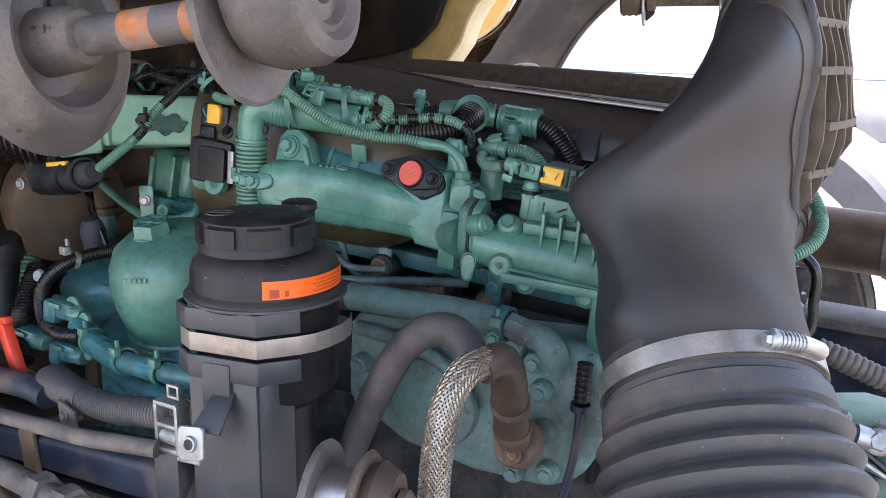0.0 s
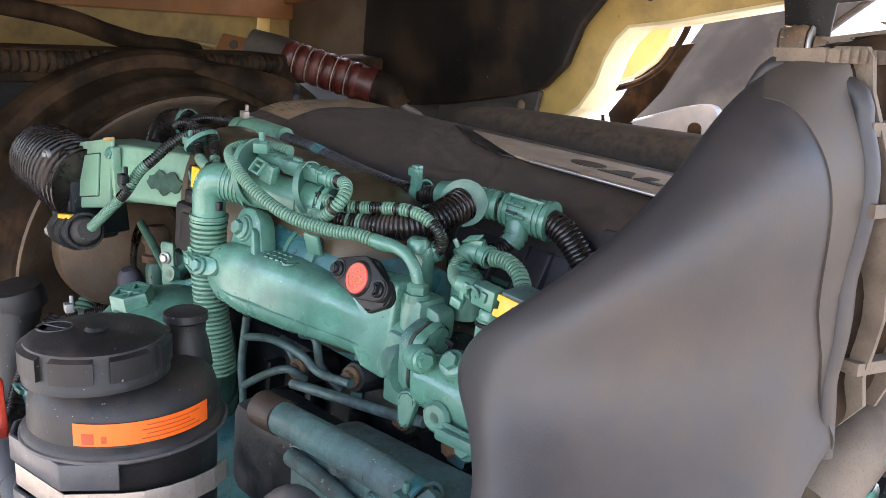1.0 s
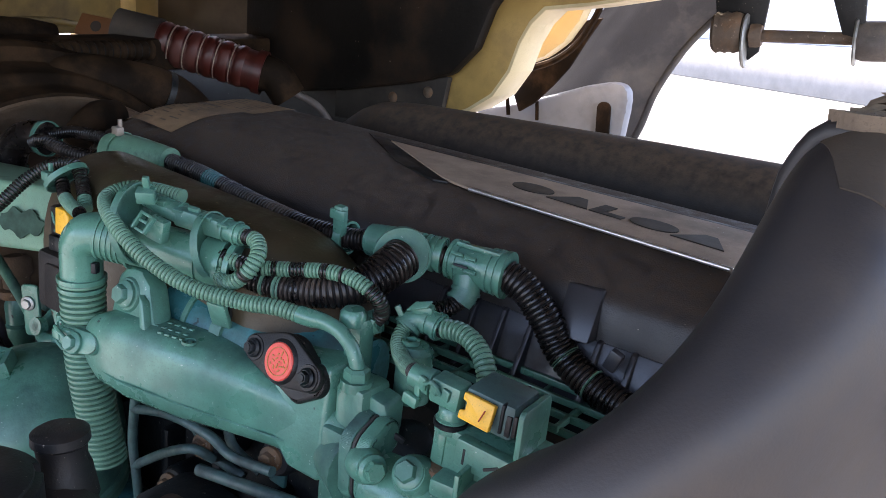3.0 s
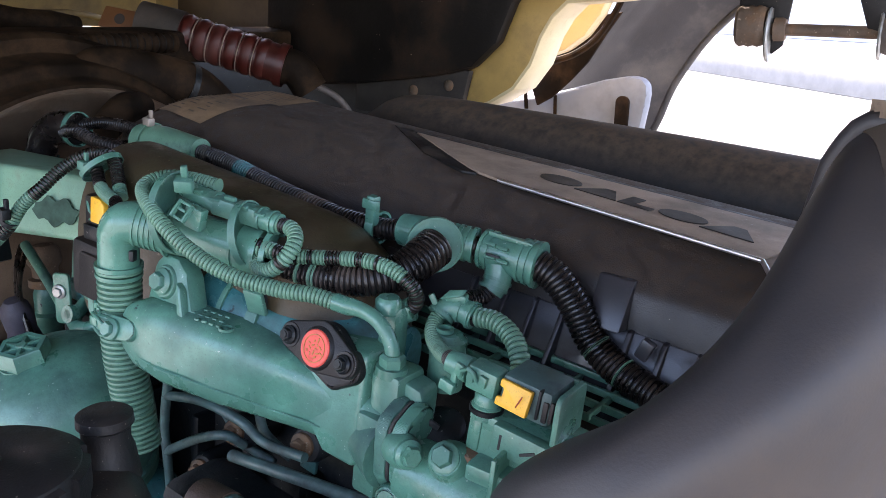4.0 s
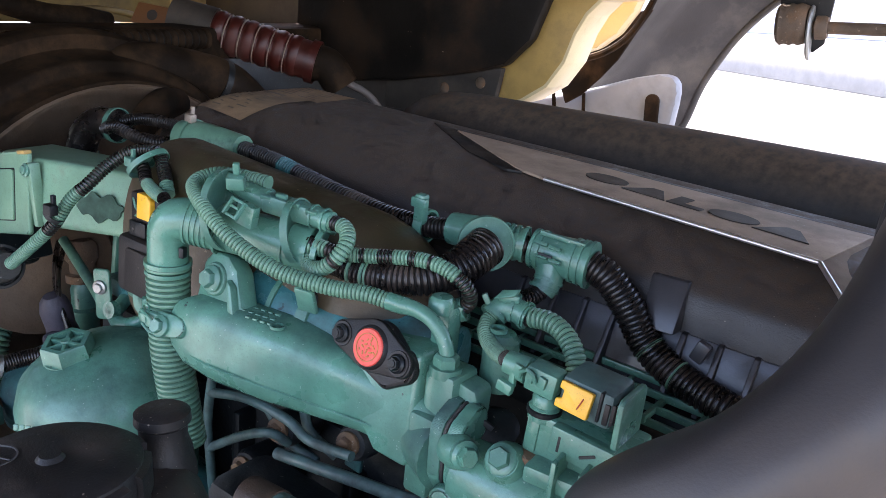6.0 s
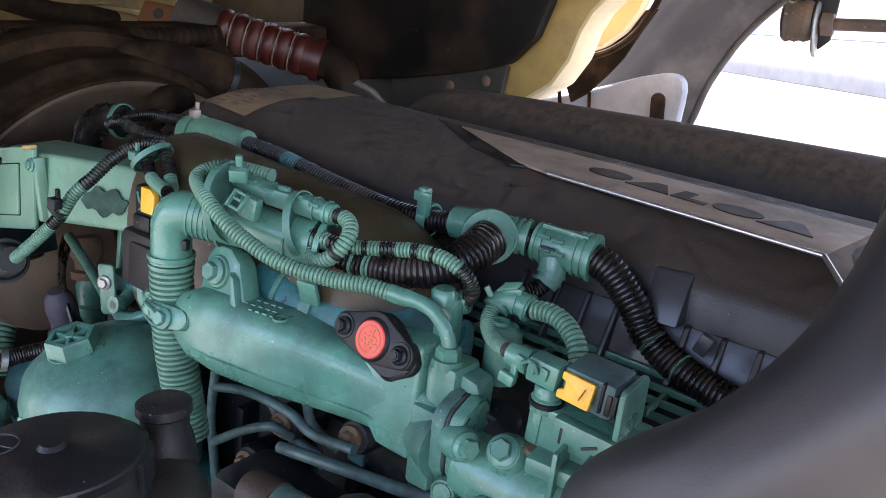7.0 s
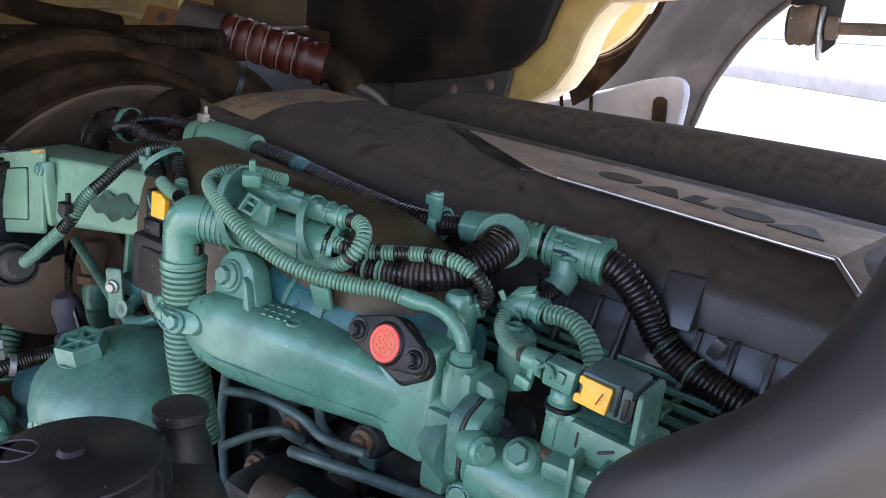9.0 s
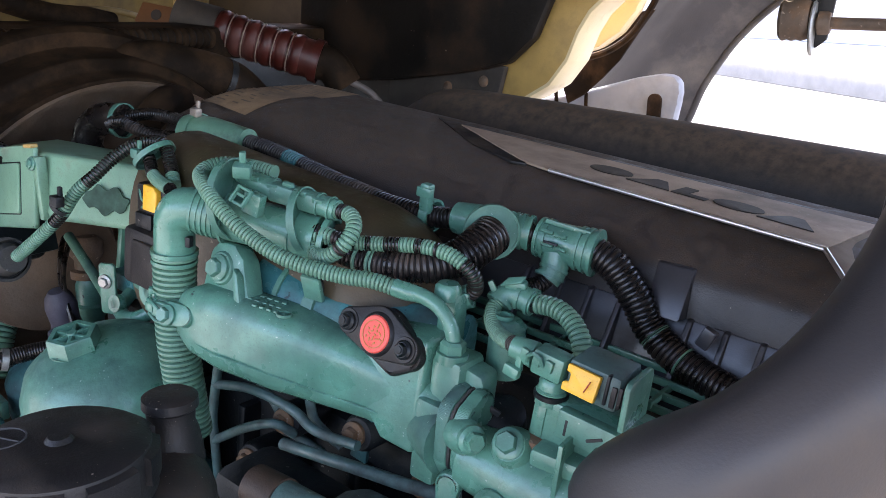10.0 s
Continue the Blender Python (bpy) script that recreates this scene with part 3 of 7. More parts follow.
part("gap", box((0.010, 0.006, 0.06), (-0.735, 1.796, -0.019), (0, -8, 0), 0.001), "soot", tray, "dark joint")
part("gap", box((0.012, 0.006, 0.07), (-0.843, 1.796, -0.016), (0, -12, 0), 0.001), "soot", tray, "dark joint")

# ---- the engine's big forms ----
block = thing("engine_block", "dark oily engine block and cylinder head of cast iron", "engine", (-0.1, 0.3, -0.6))
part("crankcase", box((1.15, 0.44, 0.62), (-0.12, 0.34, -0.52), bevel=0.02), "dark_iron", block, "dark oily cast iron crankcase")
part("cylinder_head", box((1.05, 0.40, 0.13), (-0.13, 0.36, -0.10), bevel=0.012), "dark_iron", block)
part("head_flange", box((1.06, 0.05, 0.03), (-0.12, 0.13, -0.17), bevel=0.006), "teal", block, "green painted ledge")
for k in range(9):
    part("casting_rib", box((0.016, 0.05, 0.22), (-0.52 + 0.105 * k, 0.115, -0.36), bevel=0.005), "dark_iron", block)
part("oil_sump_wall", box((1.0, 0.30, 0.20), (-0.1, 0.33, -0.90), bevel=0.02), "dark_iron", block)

# the plastic cover on top
cover = thing("engine_cover", "black plastic engine top cover with a brushed metal plate", "engine cover", (-0.1, 0.4, 0.0))
U0, U1 = -0.76, 0.43


def cover_height(u, v):
    near = max(0.0, (0.37 - v) / 0.15)
    h = 0.116 - 0.045 * near ** 1.7
    h -= 0.05 * max(0.0, (v - 0.50) / 0.12) ** 2
    h -= 0.10 * max(0.0, (-0.62 - u) / 0.14) ** 2.2
    return h


bm = bmesh.new()
rows = []
for i in range(61):
    u = U0 + (U1 - U0) * i / 60
    end = 0.06 * max(0.0, (-0.66 - u) / 0.10) ** 1.5
    row = [Vector((u, 0.215 + end, -0.05)), Vector((u, 0.222 + end, 0.03)), Vector((u, 0.228 + end, cover_height(u, 0.235) - 0.012))]
    for j in range(17):
        v = 0.236 + end + (0.60 - 0.236 - end) * j / 16
        row.append(Vector((u, v, cover_height(u, v))))
    row += [Vector((u, 0.612, 0.03)), Vector((u, 0.62, -0.05))]
    rows.append(row)
vs = [[bm.verts.new(p) for p in r] for r in rows]
for a, b in zip(vs, vs[1:]):
    for i in range(len(a) - 1):
        bm.faces.new((a[i], a[i + 1], b[i + 1], b[i]))
for r in (vs[0], vs[-1]):
    bm.faces.new(r)
part("shell", bm, "cover", cover, smooth=50)
FLANK = facing((1, 0, 0), (0, -0.95, 0.31))


def on_flank(u, y, h=0.0):
    return Vector((u, 0.198, -0.045)) + FLANK.to_3x3() @ Vector((0, y, h))


part("flank", slab([(-0.10, 0.0), (0.42, 0.0), (0.42, 0.080), (-0.10, 0.080)], 0.006, (0, 0.198, -0.045), FLANK @ Matrix.Translation((0, 0, -0.004)), 0.002), "cover_flank", cover, "dark panelled flank of the cover")
for u in (-0.04, 0.04, 0.085, 0.122, 0.158, 0.237, 0.276, 0.313, 0.350, 0.387):
    part("rib", slab([(0.0, 0.0), (0.022, 0.0), (0.007, 0.078), (0.0, 0.082)], 0.006, on_flank(u, 0.0), Matrix((Vector((0, -0.95, 0.31)), Vector((0, 0.31, 0.95)), Vector((-1, 0, 0)))).transposed().to_4x4(), 0.001), "cover_flank", cover, "upright stiffening rib")
bm = bmesh.new()
front = [bm.verts.new(p) for p in ((0.182, 0.232, 0.080), (0.224, 0.232, 0.082), (0.228, 0.200, 0.032), (0.190, 0.200, 0.031))]
back = [bm.verts.new(v.co + Vector((0, 0.035, -0.004))) for v in front]
bm.faces.new(front)
bm.faces.new(back[::-1])
for i in range(4):
    bm.faces.new((front[i], front[(i + 1) % 4], back[(i + 1) % 4], back[i]))
bmesh.ops.bevel(bm, geom=bm.edges[:], offset=0.003, segments=2, affect="EDGES", profile=0.5)
part("pocket", bm, "cover_flank", cover, "raised square pocket on the cover's flank")
part("clip_lug", box((0.014, 0.010, 0.022), (0.262, 0.192, 0.030), (0, 20, 0), 0.002), "cover_flank", cover)
part("recess", slab([(-0.32, 0.490), (0.36, 0.482), (0.366, 0.470), (-0.27, 0.478), (-0.13, 0.392), (-0.06, 0.345), (-0.08, 0.338), (-0.17, 0.375)], 0.004, (0, 0, 0.1135), None, 0.001), "black", cover, "dark moulded step round the plate")
plate = part("plate", slab([(-0.262, 0.474), (0.345, 0.468), (0.326, 0.308), (-0.02, 0.338), (-0.075, 0.353), (-0.14, 0.394)], 0.004, (0, 0, 0.1150), None, 0.001), "alu", cover, "brushed metal name plate")
part("trim", join(tube([(-0.02, 0.3345, 0.1185), (0.326, 0.304, 0.1185)], 0.0028, 10), tube([(0.326, 0.304, 0.1185), (0.362, 0.256, 0.104)], 0.0028, 10)), "chrome", cover, "bright metal edge strip")


bm = bmesh.new()
quad = [bm.verts.new(p) for p in ((0.345, 0.468, 0.1185), (0.327, 0.306, 0.1185), (0.362, 0.259, 0.1040), (0.398, 0.450, 0.1060))]
bm.faces.new(quad)
bmesh.ops.solidify(bm, geom=bm.faces[:], thickness=0.004)
part("plate_end", bm, "alu", cover, "folded end of the name plate")


def emblem(kind_, u, v, wide, high):
    """A plain raised shape on the plate: an oval, a wedge or a bar."""
    if kind_ == "oval":
        pts = [(wide / 2 * math.cos(a), high / 2 * math.sin(a)) for a in (2 * math.pi * k / 24 for k in range(24))]
    elif kind_ == "wedge":
        pts = [(-wide / 2, -high / 2), (wide / 2, -high / 2), (wide * 0.12, high / 2), (-wide * 0.12, high / 2)]
    else:
        pts = [(-wide / 2, -high / 2), (wide / 2, -high / 2), (wide / 2, -high * 0.2), (-wide * 0.1, -high * 0.2), (-wide * 0.1, high / 2), (-wide / 2, high / 2)]
    return slab(pts, 0.0015, (u, v, 0.1190), (0, 0, -6), 0.0004, 1)


for shape, u, v, wide in (("oval", 0.030, 0.410, 0.062), ("wedge", 0.095, 0.402, 0.062), ("bar", 0.150, 0.396, 0.045), ("oval", 0.207, 0.388, 0.062), ("wedge", 0.270, 0.381, 0.066)):
    part("emblem", emblem(shape, u, v, wide, 0.040), "letters", plate, "dark plain raised shape")


def draped(outline, lift, n=8):
    """A thin sheet that follows the cover's crown."""
    bm = bmesh.new()
    (a, b, c, d) = [Vector((*q, 0)) for q in outline]
    rows = []
    for j in range(n + 1):
        rows.append([])
        for i in range(n + 1):
            q = a.lerp(b, i / n).lerp(d.lerp(c, i / n), j / n)
            rows[-1].append(bm.verts.new((q.x, q.y, cover_height(q.x, q.y) + lift)))
    for r, s in zip(rows, rows[1:]):
        for i in range(n):
            bm.faces.new((r[i], r[i + 1], s[i + 1], s[i]))
    return bm


sticker = part("sticker", join(draped([(-0.69, 0.290), (-0.535, 0.275), (-0.535, 0.42), (-0.70, 0.42)], 0.002), draped([(-0.655, 0.42), (-0.515, 0.42), (-0.52, 0.525), (-0.63, 0.525)], 0.002)),
               "label_paper", cover, "browned paper data sticker")
for k in range(9):
    for j in range(3):
        a, b = -0.675 + 0.040 * j + 0.006 * (k % 3), -0.645 + 0.040 * j - 0.008 * ((k + j) % 3)
        part("text_line", draped([(a, 0.298 + 0.0125 * k), (b, 0.297 + 0.0125 * k), (b, 0.3005 + 0.0125 * k), (a, 0.3015 + 0.0125 * k)], 0.0032, 3), "ink_faded", sticker, "unreadable printed line")
for k in range(7):
    for j in range(2):
        a, b = -0.628 + 0.055 * j + 0.008 * (k % 2), -0.585 + 0.052 * j - 0.008 * (k % 3)
        part("text_line", draped([(a, 0.430 + 0.0125 * k), (b, 0.430 + 0.0125 * k), (b, 0.4335 + 0.0125 * k), (a, 0.4335 + 0.0125 * k)], 0.0032, 3), "ink_faded", sticker, "unreadable printed line")
part("text_line", draped([(-0.66, 0.405), (-0.58, 0.403), (-0.58, 0.413), (-0.66, 0.415)], 0.0032, 3), "ink_faded", sticker, "unreadable bold line")

# the long dark pipe behind the cover
solo("long_pipe", tube([(-0.58, 0.735, 0.03), (-0.50, 0.735, 0.045), (-0.40, 0.735, 0.050), (0.0, 0.735, 0.066), (0.30, 0.735, 0.076), (0.44, 0.735, 0.081)], [0.035, 0.072, 0.082, 0.084, 0.084, 0.084], 32, step=0.03),
     "pipe_black", "thick matt black pipe behind the engine cover", "pipe")

# the dark olive cover under the hoses
rings = []
for i in range(21):
    s = i / 20
    u = -0.44 + 0.46 * s
    k = min(1.0, math.sqrt(max(0.0, 1 - ((s - 0.72) / 0.28) ** 2))) if s > 0.72 else 1.0
    c, v0 = 0.3 + 0.7 * k, 0.095
    rings.append([Vector((u, v0 + 0.088 * c * math.copysign(abs(math.cos(a)) ** 0.8, math.cos(a)), -0.03 + (0.118 + 0.02 * (1 - s)) * k * math.copysign(abs(math.sin(a)) ** 0.8, math.sin(a)))) for a in (2 * math.pi * q / 36 for q in range(36))])
vcover = thing("valve_cover", "rounded olive-black valve cover with brown dust", "engine cover", (-0.2, 0.1, 0.0))
part("shell", loft(rings), "olive", vcover)
for u in (-0.36, -0.24, -0.10):
    part("bolt", bolt((u, 0.010, 0.015), (0, -0.9, 0.4), 0.008, 0.008), "dark_iron", vcover)

# green lattice ledge before the cover
ledge = thing("lattice_ledge", "green and black plastic lattice ledge under the cover", "grating", (0.12, 0.17, -0.03))
for k in range(4):
    part("long_bar", box((0.40, 0.005, 0.008), (0.15, 0.135 + 0.022 * k, -0.022 - 0.004 * (3 - k)), bevel=0.001), "green", ledge)
for k in range(9):
    part("cross_bar", box((0.005, 0.08, 0.008), (-0.03 + 0.045 * k, 0.168, -0.03), bevel=0.001), "green", ledge)
part("base", box((0.42, 0.10, 0.02), (0.15, 0.17, -0.055), bevel=0.004), "black", ledge, "black tray beneath the bars")

# unseen tray and near side panel added to block light, and a hinge arm
part("shade_tray", box((2.6, 2.2, 0.03), (-0.75, 0.25, -0.99), bevel=0.005), "black", block, "unseen black tray added to block light from below")

part("side_closing", box((1.25, 0.04, 0.70), (-1.42, -0.62, 0.19), bevel=0.01), "black", cab, "unseen black panel shading the bay from the near side")
hinge = box((0.12, 0.10, 0.60), (-1.93, -0.345, 0.70), bevel=0.01)
hinge.transform(ENGINE.inverted())
part("hinge_arm", hinge, "chassis", cab, "grey tilt hinge on the chassis rail")

# ---- coolant rail: the long green casting with its red badge ----
rail = thing("coolant_rail", "green painted cast coolant rail with bolted flanges", "engine casting", (-0.1, -0.05, -0.1))
rings = []
for u, v, w, rv, rw, n in ((-0.243, -0.046, -0.048, 0.010, 0.018, 2.2), (-0.237, -0.046, -0.048, 0.021, 0.032, 2.4), (-0.215, -0.043, -0.047, 0.030, 0.042, 2.6), (-0.17, -0.036, -0.047, 0.035, 0.047, 2.9),
                           (-0.10, -0.020, -0.049, 0.037, 0.046, 3.0), (-0.03, 0.004, -0.056, 0.036, 0.041, 3.0), (0.0, 0.015, -0.061, 0.034, 0.039, 3.0), (0.04, 0.026, -0.068, 0.033, 0.037, 3.2), (0.115, 0.032, -0.078, 0.032, 0.035, 3.2)):
    ring = section(0, 0, 0, rv, rw, 0, n, 40)
    rings.append([Vector((u, v + p.x, w + p.y)) for p in ring])
part("body", loft(rings), "green", rail)
part("seam", tube([(-0.232, -0.0665, -0.062), (-0.17, -0.0705, -0.064), (-0.10, -0.0565, -0.066), (-0.03, -0.0315, -0.073), (0.02, -0.014, -0.078)], 0.0016, 6), "green", rail, "cast parting line")
for k, (n_, u, v) in enumerate(((3, -0.178, -0.036), (6, -0.160, -0.030), (6, -0.156, -0.041), (5, -0.132, -0.046))):
    for j in range(n_):
        part("cast_mark", box((0.0055, 0.0042, 0.0025), (u + 0.0088 * j, v + 0.0022 * j, -0.0005 - 0.0002 * j - 0.0006 * k), (0, 0, 15), 0.0008), "green", rail, "raised unreadable cast mark")
part("cast_ring", lathe([(0.006, 0.0), (0.006, 0.003), (0.008, 0.003), (0.008, 0.0), (0.006, 0.0)], (-0.096, -0.038, -0.004), (0, 0, 1), 20), "green", rail)
# tip with its clamp bolt on the bellows
part("tip_lug", slab(hull_of_circles([(0, 0, 0.014), (0.03, 0.004, 0.012)]), 0.012, (-0.243, -0.066, -0.044), facing((1, 0.15, 0), (0, -1, 0.35)), 0.003), "green", rail)
part("tip_bolt", bolt((-0.236, -0.080, -0.040), (0.1, -1, 0.4), 0.0085, 0.009), "green", rail)
# upright bracket behind the left end
BR = facing((1, 0.10, 0), (-0.05, -1, 0.25))
part("bracket", slab([(-0.030, -0.060), (0.070, -0.068), (0.050, -0.025), (0.030, 0.012), (0.012, 0.024), (-0.014, 0.024), (-0.026, 0.010)], 0.026, (-0.196, -0.010, 0.016), BR, 0.006), "green", rail)
part("bracket_ridge", slab([(0.024, 0.012), (0.034, 0.006), (0.066, -0.060), (0.050, -0.060)], 0.012, (-0.196, -0.034, 0.012), BR, 0.003), "green", rail)
part("bracket_washer", lathe([(0, 0.004), (0.017, 0.004), (0.019, 0.001), (0.019, -0.004), (0, -0.004)], (-0.197, -0.036, 0.017), (0, -1, 0.28), 24), "green", rail)
part("bracket_bolt", bolt((-0.198, -0.041, 0.0185), (0, -1, 0.28), 0.0105, 0.011), "green", rail)
# web under the badge, standing off the round rail
GN = Vector((-0.04, -0.95, 0.31)).normalized()
bm = bmesh.new()
for pts in ([(-0.036, 0.000, 0.006), (0.060, 0.004, 0.010), (0.064, -0.012, -0.108), (0.024, -0.016, -0.104), (-0.010, -0.022, -0.052)],):
    front = [bm.verts.new(p) for p in pts]
    back = [bm.verts.new(Vector(p) + Vector((0.0, 0.055, 0.0))) for p in pts]
    bm.faces.new(front)
    bm.faces.new(back[::-1])
    for i in range(5):
        bm.faces.new((front[i], front[(i + 1) % 5], back[(i + 1) % 5], back[i]))
bmesh.ops.bevel(bm, geom=bm.edges[:], offset=0.006, segments=3, affect="EDGES", profile=0.5)
part("web", bm, "green", rail, "sloping green web")
GO = Vector((0.006, -0.003, 0.000))
FL = facing((0.078, 0.006, -0.006), GN)


def on_flange(x, y, h):
    return GO + FL.to_3x3() @ Vector((x, y, h))


part("flange_back", slab(hull_of_circles([(-0.038, -0.003, 0.014), (0.002, 0.002, 0.027), (0.039, -0.006, 0.015), (0.022, -0.020, 0.013)]), 0.012, on_flange(0, 0, -0.013), FL, 0.004), "black", rail, "oil-blackened flange seat")
part("flange", slab(hull_of_circles([(-0.040, 0.0, 0.0145), (0.0, 0.003, 0.0265), (0.039, 0.0, 0.0145)]), 0.008, on_flange(0, 0, -0.001), FL, 0.0025), "black", rail, "black lozenge flange")
part("badge_rim", lathe([(0.0, 0.009), (0.0195, 0.009), (0.0225, 0.006), (0.0235, 0.0), (0.0, 0.0)], on_flange(0, 0.001, 0.001), GN, 32), "black", rail, "black raised rim")
badge = part("badge", lathe([(0, 0.002), (0.0180, 0.002), (0.0190, 0.001), (0.0190, 0)], on_flange(0, 0.001, 0.0098), GN, 32), "badge_red", rail, "red round badge with worn markings")
part("badge_ring", lathe([(0.0142, 0.0), (0.0142, 0.0006), (0.0134, 0.0006), (0.0134, 0.0)], on_flange(0, 0.001, 0.0117), GN, 32), "badge_mark", badge)
for k in range(14):
    a = 2.4 * k
    r_ = 0.0105 * math.sqrt((k + 0.5) / 14)
    part("marking", box((0.0028 + 0.001 * (k % 3), 0.0016, 0.0006), on_flange(r_ * math.cos(a), 0.001 + r_ * math.sin(a), 0.0120), FL @ pose(0, 0, 0, 0, 0, 40 * k), 0.0002, 1), "badge_mark", badge)
for u in (-0.0395, 0.0385):
    part("flange_ear", lathe([(0, 0.0), (0.0125, 0.0), (0.0135, -0.002), (0.0135, -0.02), (0, -0.02)], on_flange(u, 0, 0.008), GN, 24), "black", rail)
    part("flange_bolt", join(bolt(on_flange(u, 0, 0.009), GN, 0.0068, 0.008), lathe([(0, 0.010), (0.004, 0.010), (0.004, 0.011), (0, 0.0115)], on_flange(u, 0, 0.007), GN, 12)), "dark_iron", rail, "dark hexagon flange bolt")
# the block with the pipe nut
part("shelf", box((0.030, 0.05, 0.090), (0.074, 0.018, -0.090), bevel=0.005), "green", rail)
part("valve_block", box((0.036, 0.044, 0.100), (0.082, 0.026, -0.050), bevel=0.007), "green", rail)
part("valve_wing", slab([(0.0, 0.0), (0.020, -0.004), (0.023, -0.012), (0.022, -0.052), (0.0, -0.058)], 0.030, (0.096, 0.044, -0.006), facing((1, 0.05, 0), (0.05, -1, 0)), 0.004), "green", rail)
part("column", box((0.024, 0.026, 0.130), (0.052, 0.050, -0.015), bevel=0.008), "green", rail)
part("column_cap", lathe([(0, 0.009), (0.010, 0.008), (0.0135, 0.004), (0.0140, -0.008), (0.010, -0.010), (0, -0.010)], (0.048, 0.044, 0.050), seg=20), "green", rail)
part("pipe_nut", join(lathe([(0, 0.014), (0.010, 0.014), (0.0130, 0.011), (0.0130, 0), (0, 0)], (0.080, 0.017, 0.002), (0, 0, 1), 6), lathe([(0.016, 0.0), (0.016, -0.010), (0, -0.010)], (0.080, 0.017, 0.004), seg=20)), "green", rail)
# two flanges bolted face to face where the housing begins
EF = facing((0, -1, 0), (1, 0.06, 0))
EO = hull_of_circles([(-0.002, 0.024, 0.020), (0.010, 0.012, 0.016), (0.010, -0.030, 0.018), (-0.006, -0.034, 0.020)])
part("end_neck", tube([(0.060, 0.016, -0.085), (0.100, 0.006, -0.082)], [0.026, 0.036], 22), "green", rail)
part("end_flange", slab(EO, 0.016, (0.094, 0.004, -0.074), EF, 0.005), "green", rail)
part("gasket", slab([(x * 0.97, y * 0.98) for x, y in EO], 0.003, (0.110, 0.005, -0.074), EF, 0.0005), "dark_iron", rail, "dark gasket edge")

# ---- thermostat housing ----
stat = thing("thermostat_housing", "green ribbed cast thermostat housing with bolts", "engine casting", (0.22, 0.0, -0.1))
part("flange", slab(EO, 0.016, (0.113, 0.005, -0.074), EF, 0.005), "green", stat)
part("flange_boss", lathe([(0, 0.010), (0.014, 0.009), (0.017, 0.003), (0.017, -0.012), (0, -0.012)], (0.130, -0.020, -0.052), (0.85, -0.45, 0.25), 20), "green", stat)
part("flange_bolt", bolt((0.140, -0.025, -0.049), (0.85, -0.45, 0.25), 0.0098, 0.011), "green", stat)
part("flange_tail", slab(hull_of_circles([(0, 0, 0.013), (0.0, -0.024, 0.009)]), 0.014, (0.118, -0.014, -0.108), facing((1, 0, 0), (0.2, -1, 0.1)), 0.004), "green", stat)
part("barrel", tube([(0.122, 0.004, -0.085), (0.20, 0.012, -0.088), (0.30, 0.022, -0.092), (0.40, 0.03, -0.096)], [0.032, 0.038, 0.041, 0.042], 30, step=0.01), "green", stat)
for k in range(5):
    part("rib", box((0.005, 0.055, 0.062), (0.222 + 0.026 * k, 0.008, -0.050), (0, 0, 6), 0.0015), "green", stat)
part("upper_face", box((0.17, 0.060, 0.018), (0.275, 0.024, -0.046), (0, 0, 6), 0.005), "green", stat)
part("boss", lathe([(0, 0.012), (0.015, 0.011), (0.019, 0.004), (0.024, -0.03), (0, -0.03)], (0.172, -0.006, -0.050), (0.1, -0.75, 0.6), 20), "green", stat)
part("boss_bolt", bolt((0.172, -0.014, -0.043), (0.1, -0.75, 0.6), 0.0105, 0.011), "green", stat)
part("ring_lug", lathe([(0.006, 0.010), (0.014, 0.010), (0.018, 0.006), (0.018, -0.03), (0.006, -0.03), (0.006, 0.010)], (0.172, -0.026, -0.103), (0.15, -1, 0.1), 20), "green", stat, "hollow lug")
part("cast_line", tube([(0.185, -0.033, -0.104), (0.26, -0.024, -0.108), (0.34, -0.014, -0.112)], 0.003, 6), "green", stat)
part("lower_ledge", box((0.17, 0.02, 0.016), (0.26, -0.020, -0.118), (0, 0, 6), 0.005), "green", stat)
part("lower_bolt", bolt((0.213, -0.024, -0.124), (0.1, -1, 0.1), 0.0105, 0.010), "green", stat)
part("lower_bolt", bolt((0.30, -0.014, -0.128), (0.1, -1, 0.1), 0.0105, 0.010), "green", stat)
part("down_leg", box((0.045, 0.05, 0.10), (0.33, 0.0, -0.16), bevel=0.012), "green", stat)
solo("dark_cap", join(lathe([(0, 0.010), (0.020, 0.009), (0.026, 0.004), (0.027, -0.02), (0, -0.02)], (0.128, 0.040, -0.056), (0.1, -0.4, 0.9), 24), box((0.022, 0.004, 0.006), (0.127, 0.022, -0.040), (0, 25, 20), 0.001)), "dark_iron", "dark round cap with a wire clip on the housing", "cap")

# ---- solenoid valve with its yellow clip ----
sol = thing("solenoid_valve", "green solenoid valve with a dark grimy head and yellow clip", "valve", (0.23, 0.02, -0.02))
SF = facing((1.0, 0.0, -0.02), (-0.03, -0.97, 0.24))
TW = (0, 3, 2)
part("body", box((0.096, 0.052, 0.044), (0.228, 0.036, -0.022), TW, 0.004), "green", sol)
part("body_step", box((0.060, 0.014, 0.028), (0.236, 0.010, -0.014), TW, 0.003), "green", sol)
part("corner_post", box((0.014, 0.016, 0.040), (0.186, 0.014, -0.018), TW, 0.004), "green", sol)
for k in range(2):
    part("side_slot", box((0.003, 0.003, 0.016), (0.216 + 0.028 * k, 0.0035, -0.014), (0, 3 + 60 * k, 2), 0.0008), "dark_iron", sol, "dark slot")
part("ledge", box((0.115, 0.030, 0.007), (0.236, 0.014, -0.044), (0, 3, 4), 0.002), "rust", sol, "rust-stained joint")
